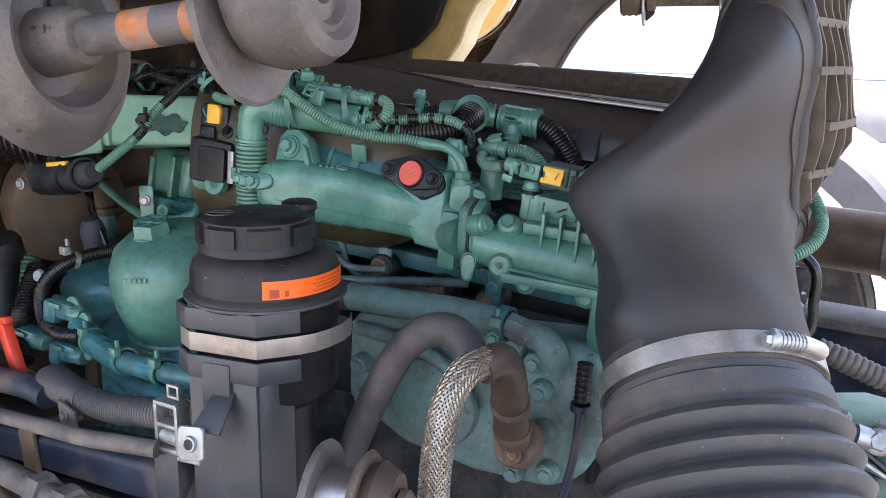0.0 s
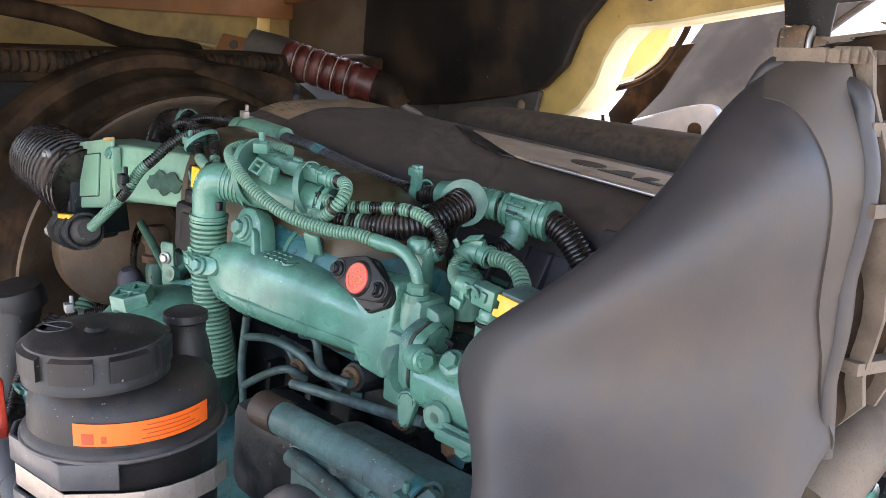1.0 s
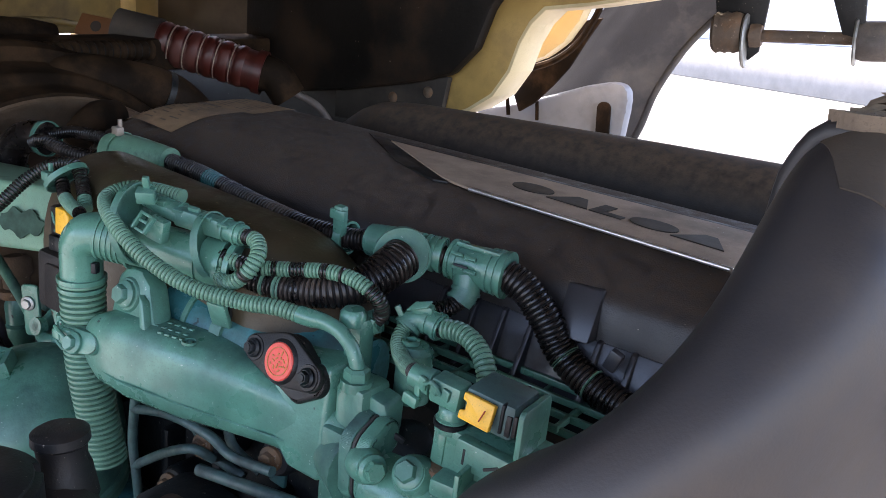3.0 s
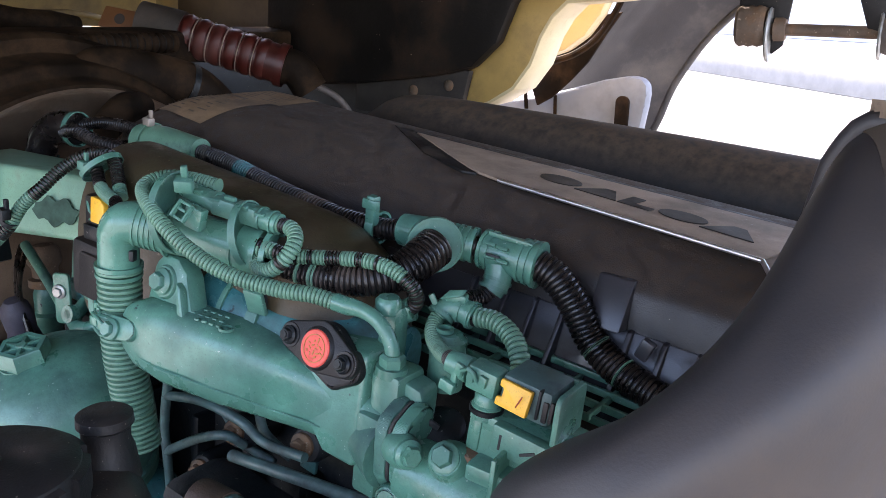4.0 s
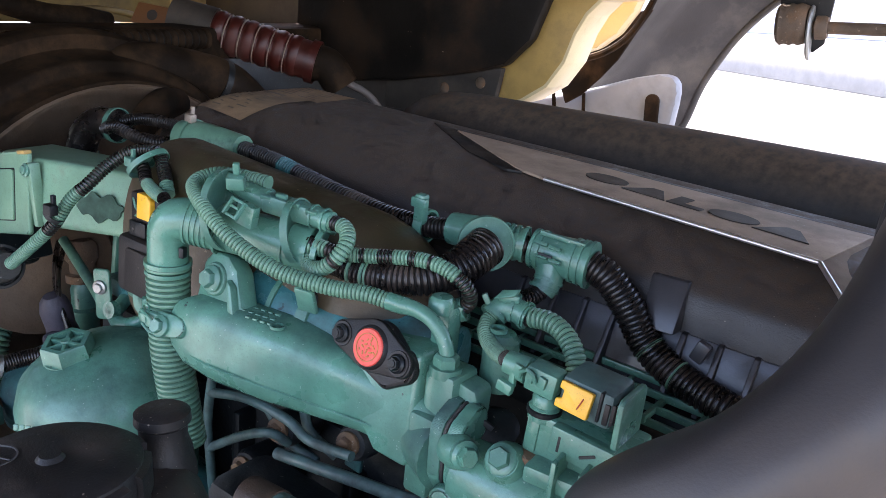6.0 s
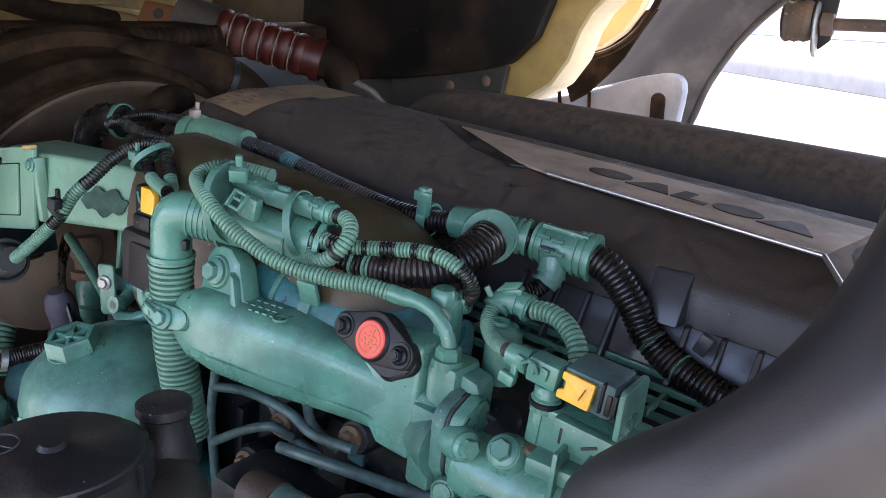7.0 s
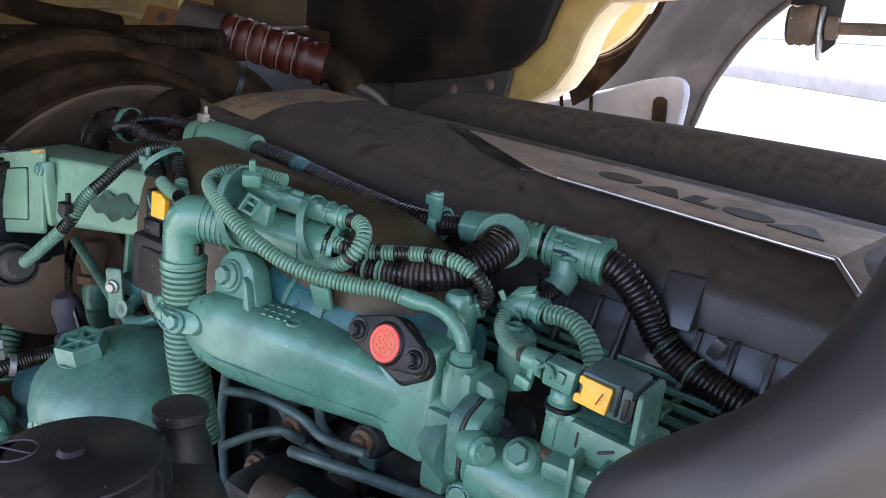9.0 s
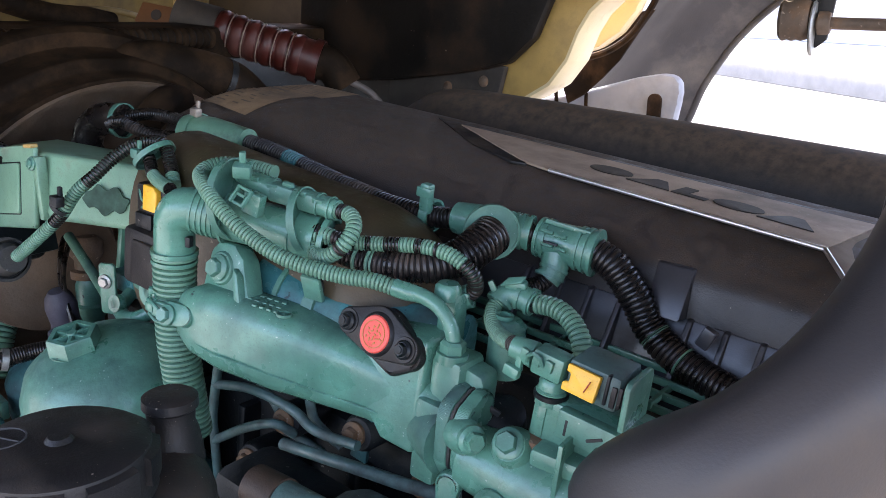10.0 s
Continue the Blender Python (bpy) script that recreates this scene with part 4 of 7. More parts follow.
part("knob", lathe([(0, 0.012), (0.010, 0.012), (0.0125, 0.009), (0.0125, 0.002), (0.0145, 0.0), (0.0145, -0.012), (0, -0.012)], (0.189, 0.020, 0.006), (0, 0, 1), 22), "green", sol)
part("knob_ring", lathe([(0.0150, -0.001), (0.0160, -0.002), (0.0160, -0.006), (0.0145, -0.007), (0.0145, -0.001), (0.0150, -0.001)], (0.189, 0.020, 0.006), (0, 0, 1), 24), "dark_iron", sol, "dark seal ring")
head = part("head", box((0.050, 0.046, 0.034), (0.229, 0.034, 0.029), TW, 0.005), "pipe_green", sol, "dark green grimy solenoid head")
part("head_groove", box((0.003, 0.048, 0.028), (0.243, 0.033, 0.031), TW, 0.001), "dark_iron", head)
for k in range(3):
    part("fin", box((0.005, 0.003, 0.020), (0.250 + 0.004 * k, 0.012 + 0.003 * k, 0.026), TW, 0.001), "black", head)
part("head_side", slab(round_outline(0.052, 0.060, 0.008), 0.006, (0.258, 0.036, 0.014), facing((0, -1, 0), (1, 0.03, 0.0)), 0.002), "green", sol)
clip_ = part("clip", slab([(-0.0165, -0.0115), (0.0155, -0.0125), (0.0165, 0.0115), (-0.0155, 0.0125), (-0.0155, 0.0055), (-0.0110, 0.0045), (-0.0110, -0.0030), (-0.0165, -0.0040)], 0.006, (0.223, 0.008, 0.0310), SF, 0.0015), "yellow", sol, "yellow plastic locking clip")
part("clip_mark", tube([(0.233, -0.0002, 0.0385), (0.231, -0.0012, 0.033), (0.229, -0.0022, 0.028)], 0.0007, 6), "ink_red", clip_, "red pen stroke")
plug = part("plug", join(tube([(0.150, 0.010, 0.038), (0.172, 0.012, 0.036)], [0.0105, 0.0125], 14), box((0.030, 0.022, 0.024), (0.188, 0.014, 0.034), (0, 6, 4), 0.003)), "green", sol, "green overpainted connector")
for k in range(3):
    part("latch", box((0.008, 0.004, 0.011), (0.168 + 0.012 * k, 0.000 + 0.001 * k, 0.040 - 0.002 * k), (0, 10, -8), 0.001), "green", plug)
part("arch", tube([(0.170, 0.0, 0.034), (0.174, -0.004, 0.044), (0.182, -0.003, 0.045), (0.186, 0.001, 0.034)], 0.0022, 8), "green", plug)
part("tab", box((0.016, 0.008, 0.011), (0.158, -0.001, 0.020), (0, 10, 0), 0.002), "green", sol)
part("tab_arm", box((0.006, 0.006, 0.020), (0.162, 0.003, 0.030), bevel=0.001), "green", sol)

# ---- hoses round it ----
SLIM = 0.63


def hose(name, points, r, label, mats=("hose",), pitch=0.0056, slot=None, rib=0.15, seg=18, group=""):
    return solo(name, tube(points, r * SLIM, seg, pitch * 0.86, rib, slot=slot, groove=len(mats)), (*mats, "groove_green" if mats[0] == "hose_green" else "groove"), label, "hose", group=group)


def bands(*edges):
    """Switches between the first and the second material at the given parts of the length."""
    return lambda s: sum(s > e for e in edges) % 2


# the loop from the solenoid connector
hose("corrugated_hose", [(0.156, 0.012, 0.038), (0.144, 0.020, 0.034), (0.122, 0.038, 0.026), (0.100, 0.056, 0.023), (0.086, 0.070, 0.026), (0.080, 0.082, 0.032), (0.082, 0.090, 0.040)], 0.0130, "green overpainted corrugated hose looping to a connector", ("hose_green", "hose"), 0.0046, bands(0.06, 0.14), 0.12)
hose("corrugated_hose", [(0.114, 0.100, 0.043), (0.139, 0.100, 0.046), (0.161, 0.096, 0.040), (0.179, 0.087, 0.026), (0.188, 0.078, 0.004), (0.190, 0.07, -0.03)], 0.0165, "green overpainted corrugated hose bending downward", ("hose_green", "hose"), 0.0060, bands(0.001, 0.03))
knee = thing("hose_connector", "green plastic connector clipped between two hoses", "connector", (0.09, 0.095, 0.04))
part("shell", join(tube([(0.082, 0.087, 0.036), (0.084, 0.094, 0.044), (0.094, 0.099, 0.046), (0.116, 0.100, 0.043)], 0.0128, 16), box((0.022, 0.014, 0.010), (0.094, 0.096, 0.058), (0, 0, 20), 0.003)), "green", knee)
for c, a in (((0.082, 0.088, 0.037), (0.2, 1, 1)), ((0.098, 0.0995, 0.046), (1, 0.2, -0.1)), ((0.112, 0.100, 0.0435), (1, 0, -0.1))):
    part("collar", strap(c, a, 0.0128, 0.004, 0.0018), "green", knee)
part("wing", slab([(0, 0), (0.022, 0.004), (0.026, 0.012), (0.008, 0.010)], 0.003, (0.084, 0.082, 0.056), facing((1, 0.2, 0.2), (0, -0.7, 0.7)), 0.0008), "green", knee)
part("pin", box((0.006, 0.005, 0.020), (0.076, 0.084, 0.050), (0, -30, 30), 0.001), "green", knee)
solo("filler_boss", join(lathe([(0, 0.010), (0.013, 0.009), (0.0185, 0.003), (0.0185, -0.05), (0, -0.05)], (0.104, 0.075, 0.020), seg=24), lathe([(0.006, 0.010), (0.006, 0.014), (0.009, 0.014), (0.009, 0.010), (0.006, 0.010)], (0.100, 0.072, 0.020), seg=14)), "green", "green round boss under the looped hose", "boss")

# thick loom: tee pieces and big corrugated hoses
tee = thing("loom_tee", "green plastic T-piece joining three cable looms", "connector", (0.1, 0.18, 0.05))
TA, TB = Vector((0.062, 0.186, 0.082)), Vector((0.130, 0.195, 0.080))
part("barrel", tube([TA, TA.lerp(TB, 0.5), TB], [0.0205, 0.0220, 0.0245], 24), "green", tee)
for s_, r_ in ((0.04, 0.0207), (0.16, 0.0211), (0.72, 0.0230), (0.84, 0.0236), (0.97, 0.0244)):
    part("collar", strap(TA.lerp(TB, s_), TB - TA, r_, 0.004, 0.0018), "green", tee)
part("ridge", box((0.052, 0.004, 0.005), (0.098, 0.181, 0.1035), (0, 3, 8), 0.001), "green", tee)
part("branch", tube([(0.088, 0.182, 0.070), (0.091, 0.176, 0.054), (0.088, 0.170, 0.044)], [0.0170, 0.0150, 0.0145], 16), "green", tee)
for c in ((0.091, 0.176, 0.055), (0.089, 0.172, 0.047)):
    part("branch_collar", strap(c, (0, 0.5, 1), 0.0148, 0.004, 0.0018), "green", tee)
for k, (u, w) in enumerate(((0.080, 0.096), (0.096, 0.095), (0.084, 0.083), (0.100, 0.082))):
    part("latch", box((0.014, 0.004, 0.004), (u, 0.169 + 0.004 * (k > 1) * -1, w), (-40, 3, 8), 0.0008), "green", tee)
part("dark_gap", box((0.016, 0.003, 0.003), (0.090, 0.1615, 0.087), (-20, 3, 8), 0.0005), "dark_iron", tee, "dark latch slot")
elbow_tee = thing("loom_tee", "green plastic T-piece where the thick loom branches", "connector", (0.0, 0.16, 0.06))
part("barrel", tube([(-0.034, 0.165, 0.082), (0.000, 0.167, 0.084), (0.034, 0.170, 0.086)], [0.0185, 0.0205, 0.0200], 24), "green", elbow_tee)
part("branch", tube([(0.002, 0.165, 0.084), (0.018, 0.150, 0.085), (0.032, 0.136, 0.088)], [0.0200, 0.0265, 0.0290], 26), "green", elbow_tee)
part("ring", strap((0.031, 0.137, 0.088), (0.65, -0.70, 0.05), 0.0285, 0.007, 0.0022, 30), "green", elbow_tee)
part("coupling", tube([(0.040, 0.172, 0.086), (0.056, 0.178, 0.085)], 0.0185, 22), "green", elbow_tee)
for s_ in (0.040, 0.047, 0.055):
    part("collar", strap((s_, 0.172 + 0.37 * (s_ - 0.04), 0.0857), (1, 0.35, -0.05), 0.0185, 0.004, 0.0018), "green", elbow_tee)
hose("corrugated_hose", [(0.030, 0.169, 0.0857), (0.048, 0.175, 0.0855), (0.068, 0.186, 0.082)], 0.0205, "short black corrugated loom between two T-pieces", pitch=0.005)
hose("corrugated_hose", [(0.126, 0.1945, 0.0805), (0.150, 0.198, 0.070), (0.178, 0.200, 0.044), (0.200, 0.199, 0.017), (0.230, 0.195, 0.000), (0.266, 0.190, -0.010), (0.305, 0.186, -0.016), (0.36, 0.186, -0.030)], 0.0282, "thick black corrugated cable hose beside the cover", ("hose", "hose_green"), 0.0068, bands(0.40, 0.415, 0.55, 0.562), 0.11, 22)
hose("corrugated_hose", [(0.089, 0.172, 0.047), (0.083, 0.160, 0.038), (0.074, 0.140, 0.034), (0.07, 0.11, 0.02)], 0.0160, "short black corrugated branch hose", pitch=0.0052)
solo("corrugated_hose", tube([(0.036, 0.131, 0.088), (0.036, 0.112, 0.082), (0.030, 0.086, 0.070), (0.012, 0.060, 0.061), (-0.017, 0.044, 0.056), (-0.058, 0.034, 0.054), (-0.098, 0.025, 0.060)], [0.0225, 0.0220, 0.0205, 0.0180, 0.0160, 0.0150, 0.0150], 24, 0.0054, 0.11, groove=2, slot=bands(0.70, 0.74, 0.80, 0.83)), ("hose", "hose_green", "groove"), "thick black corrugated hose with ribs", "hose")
hose("corrugated_hose", [(-0.100, 0.006, 0.074), (-0.069, 0.018, 0.073), (-0.038, 0.034, 0.076), (0.005, 0.048, 0.083), (0.036, 0.055, 0.082), (0.060, 0.061, 0.070), (0.066, 0.066, 0.054), (0.056, 0.070, 0.040)], 0.0128, "thin corrugated hose, half black and half overpainted green",
     ("hose_green", "hose"), 0.0048, bands(0.10, 0.20, 0.26, 0.29, 0.36, 0.44, 0.52, 0.56, 0.62, 0.64, 0.78))
solo("hose_plug", join(tube([(0.060, 0.068, 0.042), (0.036, 0.058, 0.028)], 0.0125, 16), box((0.010, 0.024, 0.026), (0.042, 0.060, 0.031), (0, 20, 25), 0.003), box((0.014, 0.005, 0.008), (0.050, 0.052, 0.040), (0, 20, 25), 0.001), box((0.006, 0.005, 0.016), (0.060, 0.056, 0.040), (0, 20, 25), 0.001)), "green", "green overpainted plug at a hose end", "connector")
hose("corrugated_hose", [(-0.135, 0.157, 0.074), (-0.100, 0.160, 0.074), (-0.060, 0.163, 0.076), (-0.030, 0.165, 0.082)], 0.0205, "thick black corrugated loom along the cover", pitch=0.0062)
hose("corrugated_hose", [(-0.425, 0.192, 0.084), (-0.36, 0.186, 0.084), (-0.29, 0.175, 0.081), (-0.22, 0.164, 0.078), (-0.13, 0.157, 0.074)], 0.0205, "thick black corrugated loom along the cover", ("hose", "teal"), 0.0062, bands(0.30, 0.42))
clip = thing("loom_clip", "green plastic loom clip standing on the cover", "clip", (-0.072, 0.15, 0.07))
part("ring", strap((-0.070, 0.162, 0.076), (1, 0.05, 0), 0.0170, 0.011, 0.003), "green", clip)
part("post", box((0.014, 0.012, 0.036), (-0.070, 0.150, 0.098), bevel=0.003), "green", clip)
part("wing", box((0.022, 0.007, 0.012), (-0.070, 0.146, 0.106), bevel=0.002), "green", clip)
sleeve = thing("loom_sleeve", "green rubber sleeve where two looms join, strapped", "sleeve", (-0.48, 0.19, 0.08))
part("sleeve_body", tube([(-0.548, 0.182, 0.074), (-0.50, 0.188, 0.080), (-0.428, 0.192, 0.084)], [0.029, 0.027, 0.020], 22), "hose_green", sleeve)
part("strap", strap((-0.530, 0.184, 0.077), (1, 0.1, 0.1), 0.029, 0.009, 0.002), "hose_green", sleeve)
part("strap_lock", clip_block((-0.529, 0.178, 0.110), 0.016), "band_steel", sleeve, "pale strap buckle")
hose("corrugated_hose", [(-0.545, 0.170, 0.068), (-0.60, 0.150, 0.066), (-0.66, 0.140, 0.074), (-0.705, 0.150, 0.062)], 0.0165, "black corrugated loom leading to the sleeve", pitch=0.006)
hose("corrugated_hose", [(-0.545, 0.196, 0.080), (-0.60, 0.196, 0.085), (-0.66, 0.190, 0.082), (-0.71, 0.180, 0.070)], 0.0155, "black corrugated loom leading to the sleeve", pitch=0.006)
el = thing("loom_elbow", "black rubber elbow with a green lower collar", "hose", (-0.74, 0.15, 0.0))
part("bend", tube([(-0.700, 0.168, 0.066), (-0.735, 0.158, 0.064), (-0.758, 0.148, 0.044), (-0.764, 0.142, 0.010)], [0.026, 0.025, 0.024, 0.024], 18), "hose", el)
part("collar", strap((-0.700, 0.168, 0.066), (1, 0.2, 0.1), 0.026, 0.008, 0.002), "green", el, "green strap")
part("foot", tube([(-0.764, 0.142, 0.014), (-0.766, 0.140, -0.04)], 0.028, 18), "teal", el, "green painted foot")

# ---- breather elbow, bellows and the pipes strapped to it ----
breather = thing("breather_pipe", "green breather elbow pipe with a ribbed bellows", "pipe", (-0.26, -0.03, -0.1))
part("elbow", tube([(-0.263, -0.050, 0.018), (-0.2625, -0.050, 0.050), (-0.2600, -0.0495, 0.062), (-0.252, -0.0455, 0.0715), (-0.238, -0.036, 0.073), (-0.222, -0.027, 0.071)], [0.0225, 0.0225, 0.0232, 0.0240, 0.0238, 0.0236], 28, step=0.004), "green", breather)
part("elbow_rim", strap((-0.263, -0.050, 0.020), (0.0, 0.0, -1), 0.0228, 0.005, 0.0035), "green", breather)
part("elbow_rim", strap((-0.263, -0.050, 0.010), (0.0, 0.0, -1), 0.0228, 0.004, 0.0030), "green", breather)
part("elbow_tab", box((0.006, 0.008, 0.012), (-0.234, -0.052, 0.040), (0, 0, 20), 0.001), "dark_iron", breather, "dark latch tab")
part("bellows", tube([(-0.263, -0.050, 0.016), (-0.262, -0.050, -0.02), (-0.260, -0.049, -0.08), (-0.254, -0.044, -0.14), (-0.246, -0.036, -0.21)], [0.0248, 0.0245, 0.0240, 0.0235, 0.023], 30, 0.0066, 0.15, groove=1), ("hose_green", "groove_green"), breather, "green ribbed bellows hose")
clamp_ = part("clamp", join(strap((-0.2615, -0.050, -0.040), (0.0, 0.0, -1), 0.0252, 0.014, 0.003), box((0.040, 0.008, 0.020), (-0.244, -0.074, -0.040), (0, 0, 12), 0.003)), "green", breather, "green hose clamp")
part("clamp_lug", box((0.012, 0.010, 0.020), (-0.284, -0.064, -0.036), (0, 0, -30), 0.003), "green", clamp_)
part("clamp_screw", clip_block((-0.266, -0.078, -0.040), 0.014), "green", clamp_)
part("clamp_wire", tube([(-0.270, -0.080, -0.032), (-0.250, -0.084, -0.034), (-0.238, -0.080, -0.044), (-0.250, -0.082, -0.052), (-0.268, -0.080, -0.048)], 0.0022, 8), "green", clamp_, "bent wire clip")
AA, AB = Vector((-0.240, -0.037, 0.073)), Vector((-0.208, -0.019, 0.069))
part("sleeve", tube([AA, AB], 0.0256, 30), "green", breather)
for s_ in (0.02, 0.2, 0.36, 0.52, 0.68, 0.97):
    part("ring", strap(AA.lerp(AB, s_), AB - AA, 0.0256, 0.0028, 0.0014 if s_ < 0.9 else 0.004), "green", breather)
part("dark_joint", strap(AB + (AB - AA) * 0.06, AB - AA, 0.0235, 0.006, 0.001), "dark_iron", breather, "dark joint gap")
part("straight", tube([(-0.206, -0.018, 0.069), (-0.165, -0.001, 0.067), (-0.108, 0.020, 0.064)], [0.0252, 0.0250, 0.0242], 30), "green", breather)
for c, w_, k_ in (((-0.134, 0.0105, 0.0652), 0.003, 0.0016), ((-0.118, 0.0165, 0.0645), 0.024, 0.0024), ((-0.098, 0.024, 0.0635), 0.006, 0.0040)):
    part("collar", strap(c, (1, 0.36, -0.05), 0.0246, w_, k_, 30), "green", breather)
hose("corrugated_hose", [(-0.181, 0.020, 0.120), (-0.217, 0.011, 0.121), (-0.243, -0.006, 0.119), (-0.244, -0.030, 0.112), (-0.206, -0.052, 0.106), (-0.170, -0.058, 0.092), (-0.136, -0.052, 0.074), (-0.094, -0.038, 0.058), (-0.046, -0.015, 0.051), (-0.013, -0.001, 0.052), (0.014, 0.011, 0.048)],
     0.0135, "green overpainted corrugated hose running along the rail", ("hose_green",), 0.0050, rib=0.13)
solo("injector_pipe", tube([(0.008, 0.009, 0.049), (0.024, 0.013, 0.048), (0.036, 0.016, 0.048), (0.056, 0.017, 0.044), (0.071, 0.017, 0.033), (0.079, 0.017, 0.018), (0.080, 0.017, 0.002)], [0.0092, 0.0092, 0.0078, 0.0074, 0.0074, 0.0074, 0.0074], 14), "green", "smooth green pipe bending down into a nut", "pipe")
plugs = thing("cable_connector", "green overpainted cable connector strapped on a pipe", "connector", (-0.14, 0.02, 0.11))
part("front_half", tube([(-0.212, -0.002, 0.114), (-0.196, 0.001, 0.112), (-0.165, 0.007, 0.107)], [0.009, 0.0105, 0.0115], 14), "green", plugs)
part("rear_half", box((0.062, 0.022, 0.021), (-0.138, 0.012, 0.1045), (0, 4, 14), 0.005), "green", plugs)
part("tail", tube([(-0.108, 0.018, 0.103), (-0.086, 0.0215, 0.1015)], 0.0112, 14), "green", plugs)
for k, (u, v, w) in enumerate(((-0.185, -0.006, 0.117), (-0.160, -0.002, 0.113), (-0.145, 0.006, 0.117), (-0.125, 0.005, 0.113), (-0.104, 0.010, 0.109))):
    part("latch", box((0.013, 0.005, 0.006), (u, v, w), (20, 4, 14), 0.001), "green", plugs)
for u, v, w in ((-0.166, 0.007, 0.107), (-0.108, 0.018, 0.103), (-0.094, 0.0205, 0.102)):
    part("seam", strap((u, v, w), (1, 0.25, -0.06), 0.0118, 0.0025, 0.0012), "green", plugs)
hose("corrugated_hose", [(-0.090, 0.021, 0.1015), (-0.066, 0.020, 0.1015), (-0.052, 0.010, 0.093), (-0.053, -0.002, 0.078), (-0.068, -0.007, 0.063), (-0.090, -0.002, 0.057), (-0.103, 0.006, 0.062)], 0.0135, "short looped corrugated hose, partly overpainted", ("hose_green", "hose"), 0.0050, bands(0.06, 0.14, 0.52, 0.57), 0.14)
hose("corrugated_hose", [(-0.103, 0.008, 0.078), (-0.082, 0.010, 0.077), (-0.056, 0.018, 0.074)], 0.0125, "short striped corrugated hose end", ("hose", "hose_green"), 0.0048, bands(0.2, 0.5, 0.7))
for c, a, r in (((-0.205, -0.016, 0.090), (1, 0.30, 0.18), 0.043), ((-0.122, 0.012, 0.083), (1, 0.36, 0.25), 0.034)):
    solo("cable_tie", strap(c, a, r, 0.0085, 0.0018, 36), "green", "green overpainted cable tie round the pipes", "cable tie", group="ties on the breather pipe")
solo("tie_lock", clip_block((-0.178, -0.028, 0.130), 0.019, pose(0, 0, 0, 20, 0, 40)), "green", "green overpainted cable tie lock", "cable tie")
lock = thing("tie_lock", "green overpainted open cable tie buckle", "cable tie", (-0.16, -0.045, 0.108))
LK = facing((1, 0.1, -0.2), (0.1, -0.8, 0.6))
for x, y, w_, h_ in ((-0.009, 0, 0.003, 0.020), (0.009, 0, 0.003, 0.020), (0, 0.0085, 0.020, 0.003), (0.002, -0.0085, 0.014, 0.003), (0, 0.001, 0.012, 0.003)):
    part("bar", slab([(x - w_ / 2, y - h_ / 2), (x + w_ / 2, y - h_ / 2), (x + w_ / 2, y + h_ / 2), (x - w_ / 2, y + h_ / 2)], 0.005, (-0.158, -0.044, 0.108), LK, 0.0008), "green", lock)
part("foot", box((0.022, 0.012, 0.024), (-0.156, -0.030, 0.100), (0, 10, 10), 0.002), "green", lock)

# camshaft housing humps behind the rail
hump = thing("camshaft_housing", "green rounded camshaft housing behind the rail", "engine casting", (-0.1, 0.03, -0.02))
part("barrel", tube([(-0.19, 0.030, -0.025), (-0.05, 0.050, -0.03), (0.05, 0.07, -0.035)], 0.050, 26), "teal", hump)
part("band", strap((-0.105, 0.043, -0.026), (1, 0.15, 0), 0.050, 0.014, 0.005), "green", hump)
part("band", strap((-0.150, 0.037, -0.026), (1, 0.15, 0), 0.050, 0.006, 0.004), "green", hump)
part("plug", lathe([(0, 0.008), (0.024, 0.008), (0.030, 0.0), (0.030, -0.03), (0, -0.03)], (-0.072, 0.018, -0.005), (0.15, -0.8, 0.55), 26), "teal", hump)
part("bracket_tab", box((0.024, 0.006, 0.03), (-0.090, -0.005, 0.020), (20, 0, 10), 0.002), "green", hump)

# ---- green intake housing with its lid, module and small pipes ----
intake = thing("intake_housing", "pale green painted intake housing with a square lid", "engine casting", (-0.55, 0.03, -0.05))
bm = bmesh.new()
LOW = [(-0.765, -0.010, -0.080), (-0.630, -0.014, -0.042), (-0.345, 0.045, -0.010), (-0.32, 0.15, -0.01), (-0.77, 0.15, -0.08)]
TOP = [(-0.765, 0.014, 0.030), (-0.635, 0.006, 0.048), (-0.360, 0.060, 0.070), (-0.33, 0.15, 0.062), (-0.77, 0.10, 0.030)]
lo, hi = [bm.verts.new(p) for p in LOW], [bm.verts.new(p) for p in TOP]
bm.faces.new(lo[::-1])
bm.faces.new(hi)
for i in range(5):
    bm.faces.new((lo[i], lo[(i + 1) % 5], hi[(i + 1) % 5], hi[i]))
bmesh.ops.bevel(bm, geom=bm.edges[:], offset=0.008, segments=3, affect="EDGES", profile=0.5)
part("body", bm, "green_pale", intake)
LID = facing((1, -0.06, 0.26), (0.0, -0.97, 0.16))
part("lid", slab(round_outline(0.120, 0.118, 0.006), 0.008, (-0.695, -0.007, -0.016), LID, 0.003), "green_pale", intake, "raised square lid")
part("lid_panel", slab(round_outline(0.072, 0.072, 0.003), 0.004, (-0.707, -0.015, -0.020), LID, 0.001), "green_pale", intake)
part("lid_line", slab(round_outline(0.076, 0.076, 0.003), 0.002, (-0.707, -0.014, -0.020), LID, 0.0005), "dark_iron", intake, "dark joint line")
part("lid_bolt", bolt((-0.633, -0.017, 0.034), (0.0, -0.97, 0.16), 0.007, 0.005), "green", intake)
part("lid_bolt", bolt((-0.750, -0.007, -0.060), (0.0, -0.97, 0.16), 0.007, 0.005), "green", intake)
part("edge_web", box((0.012, 0.016, 0.090), (-0.622, -0.008, 0.000), (0, -10, 0), 0.003), "green_pale", intake)
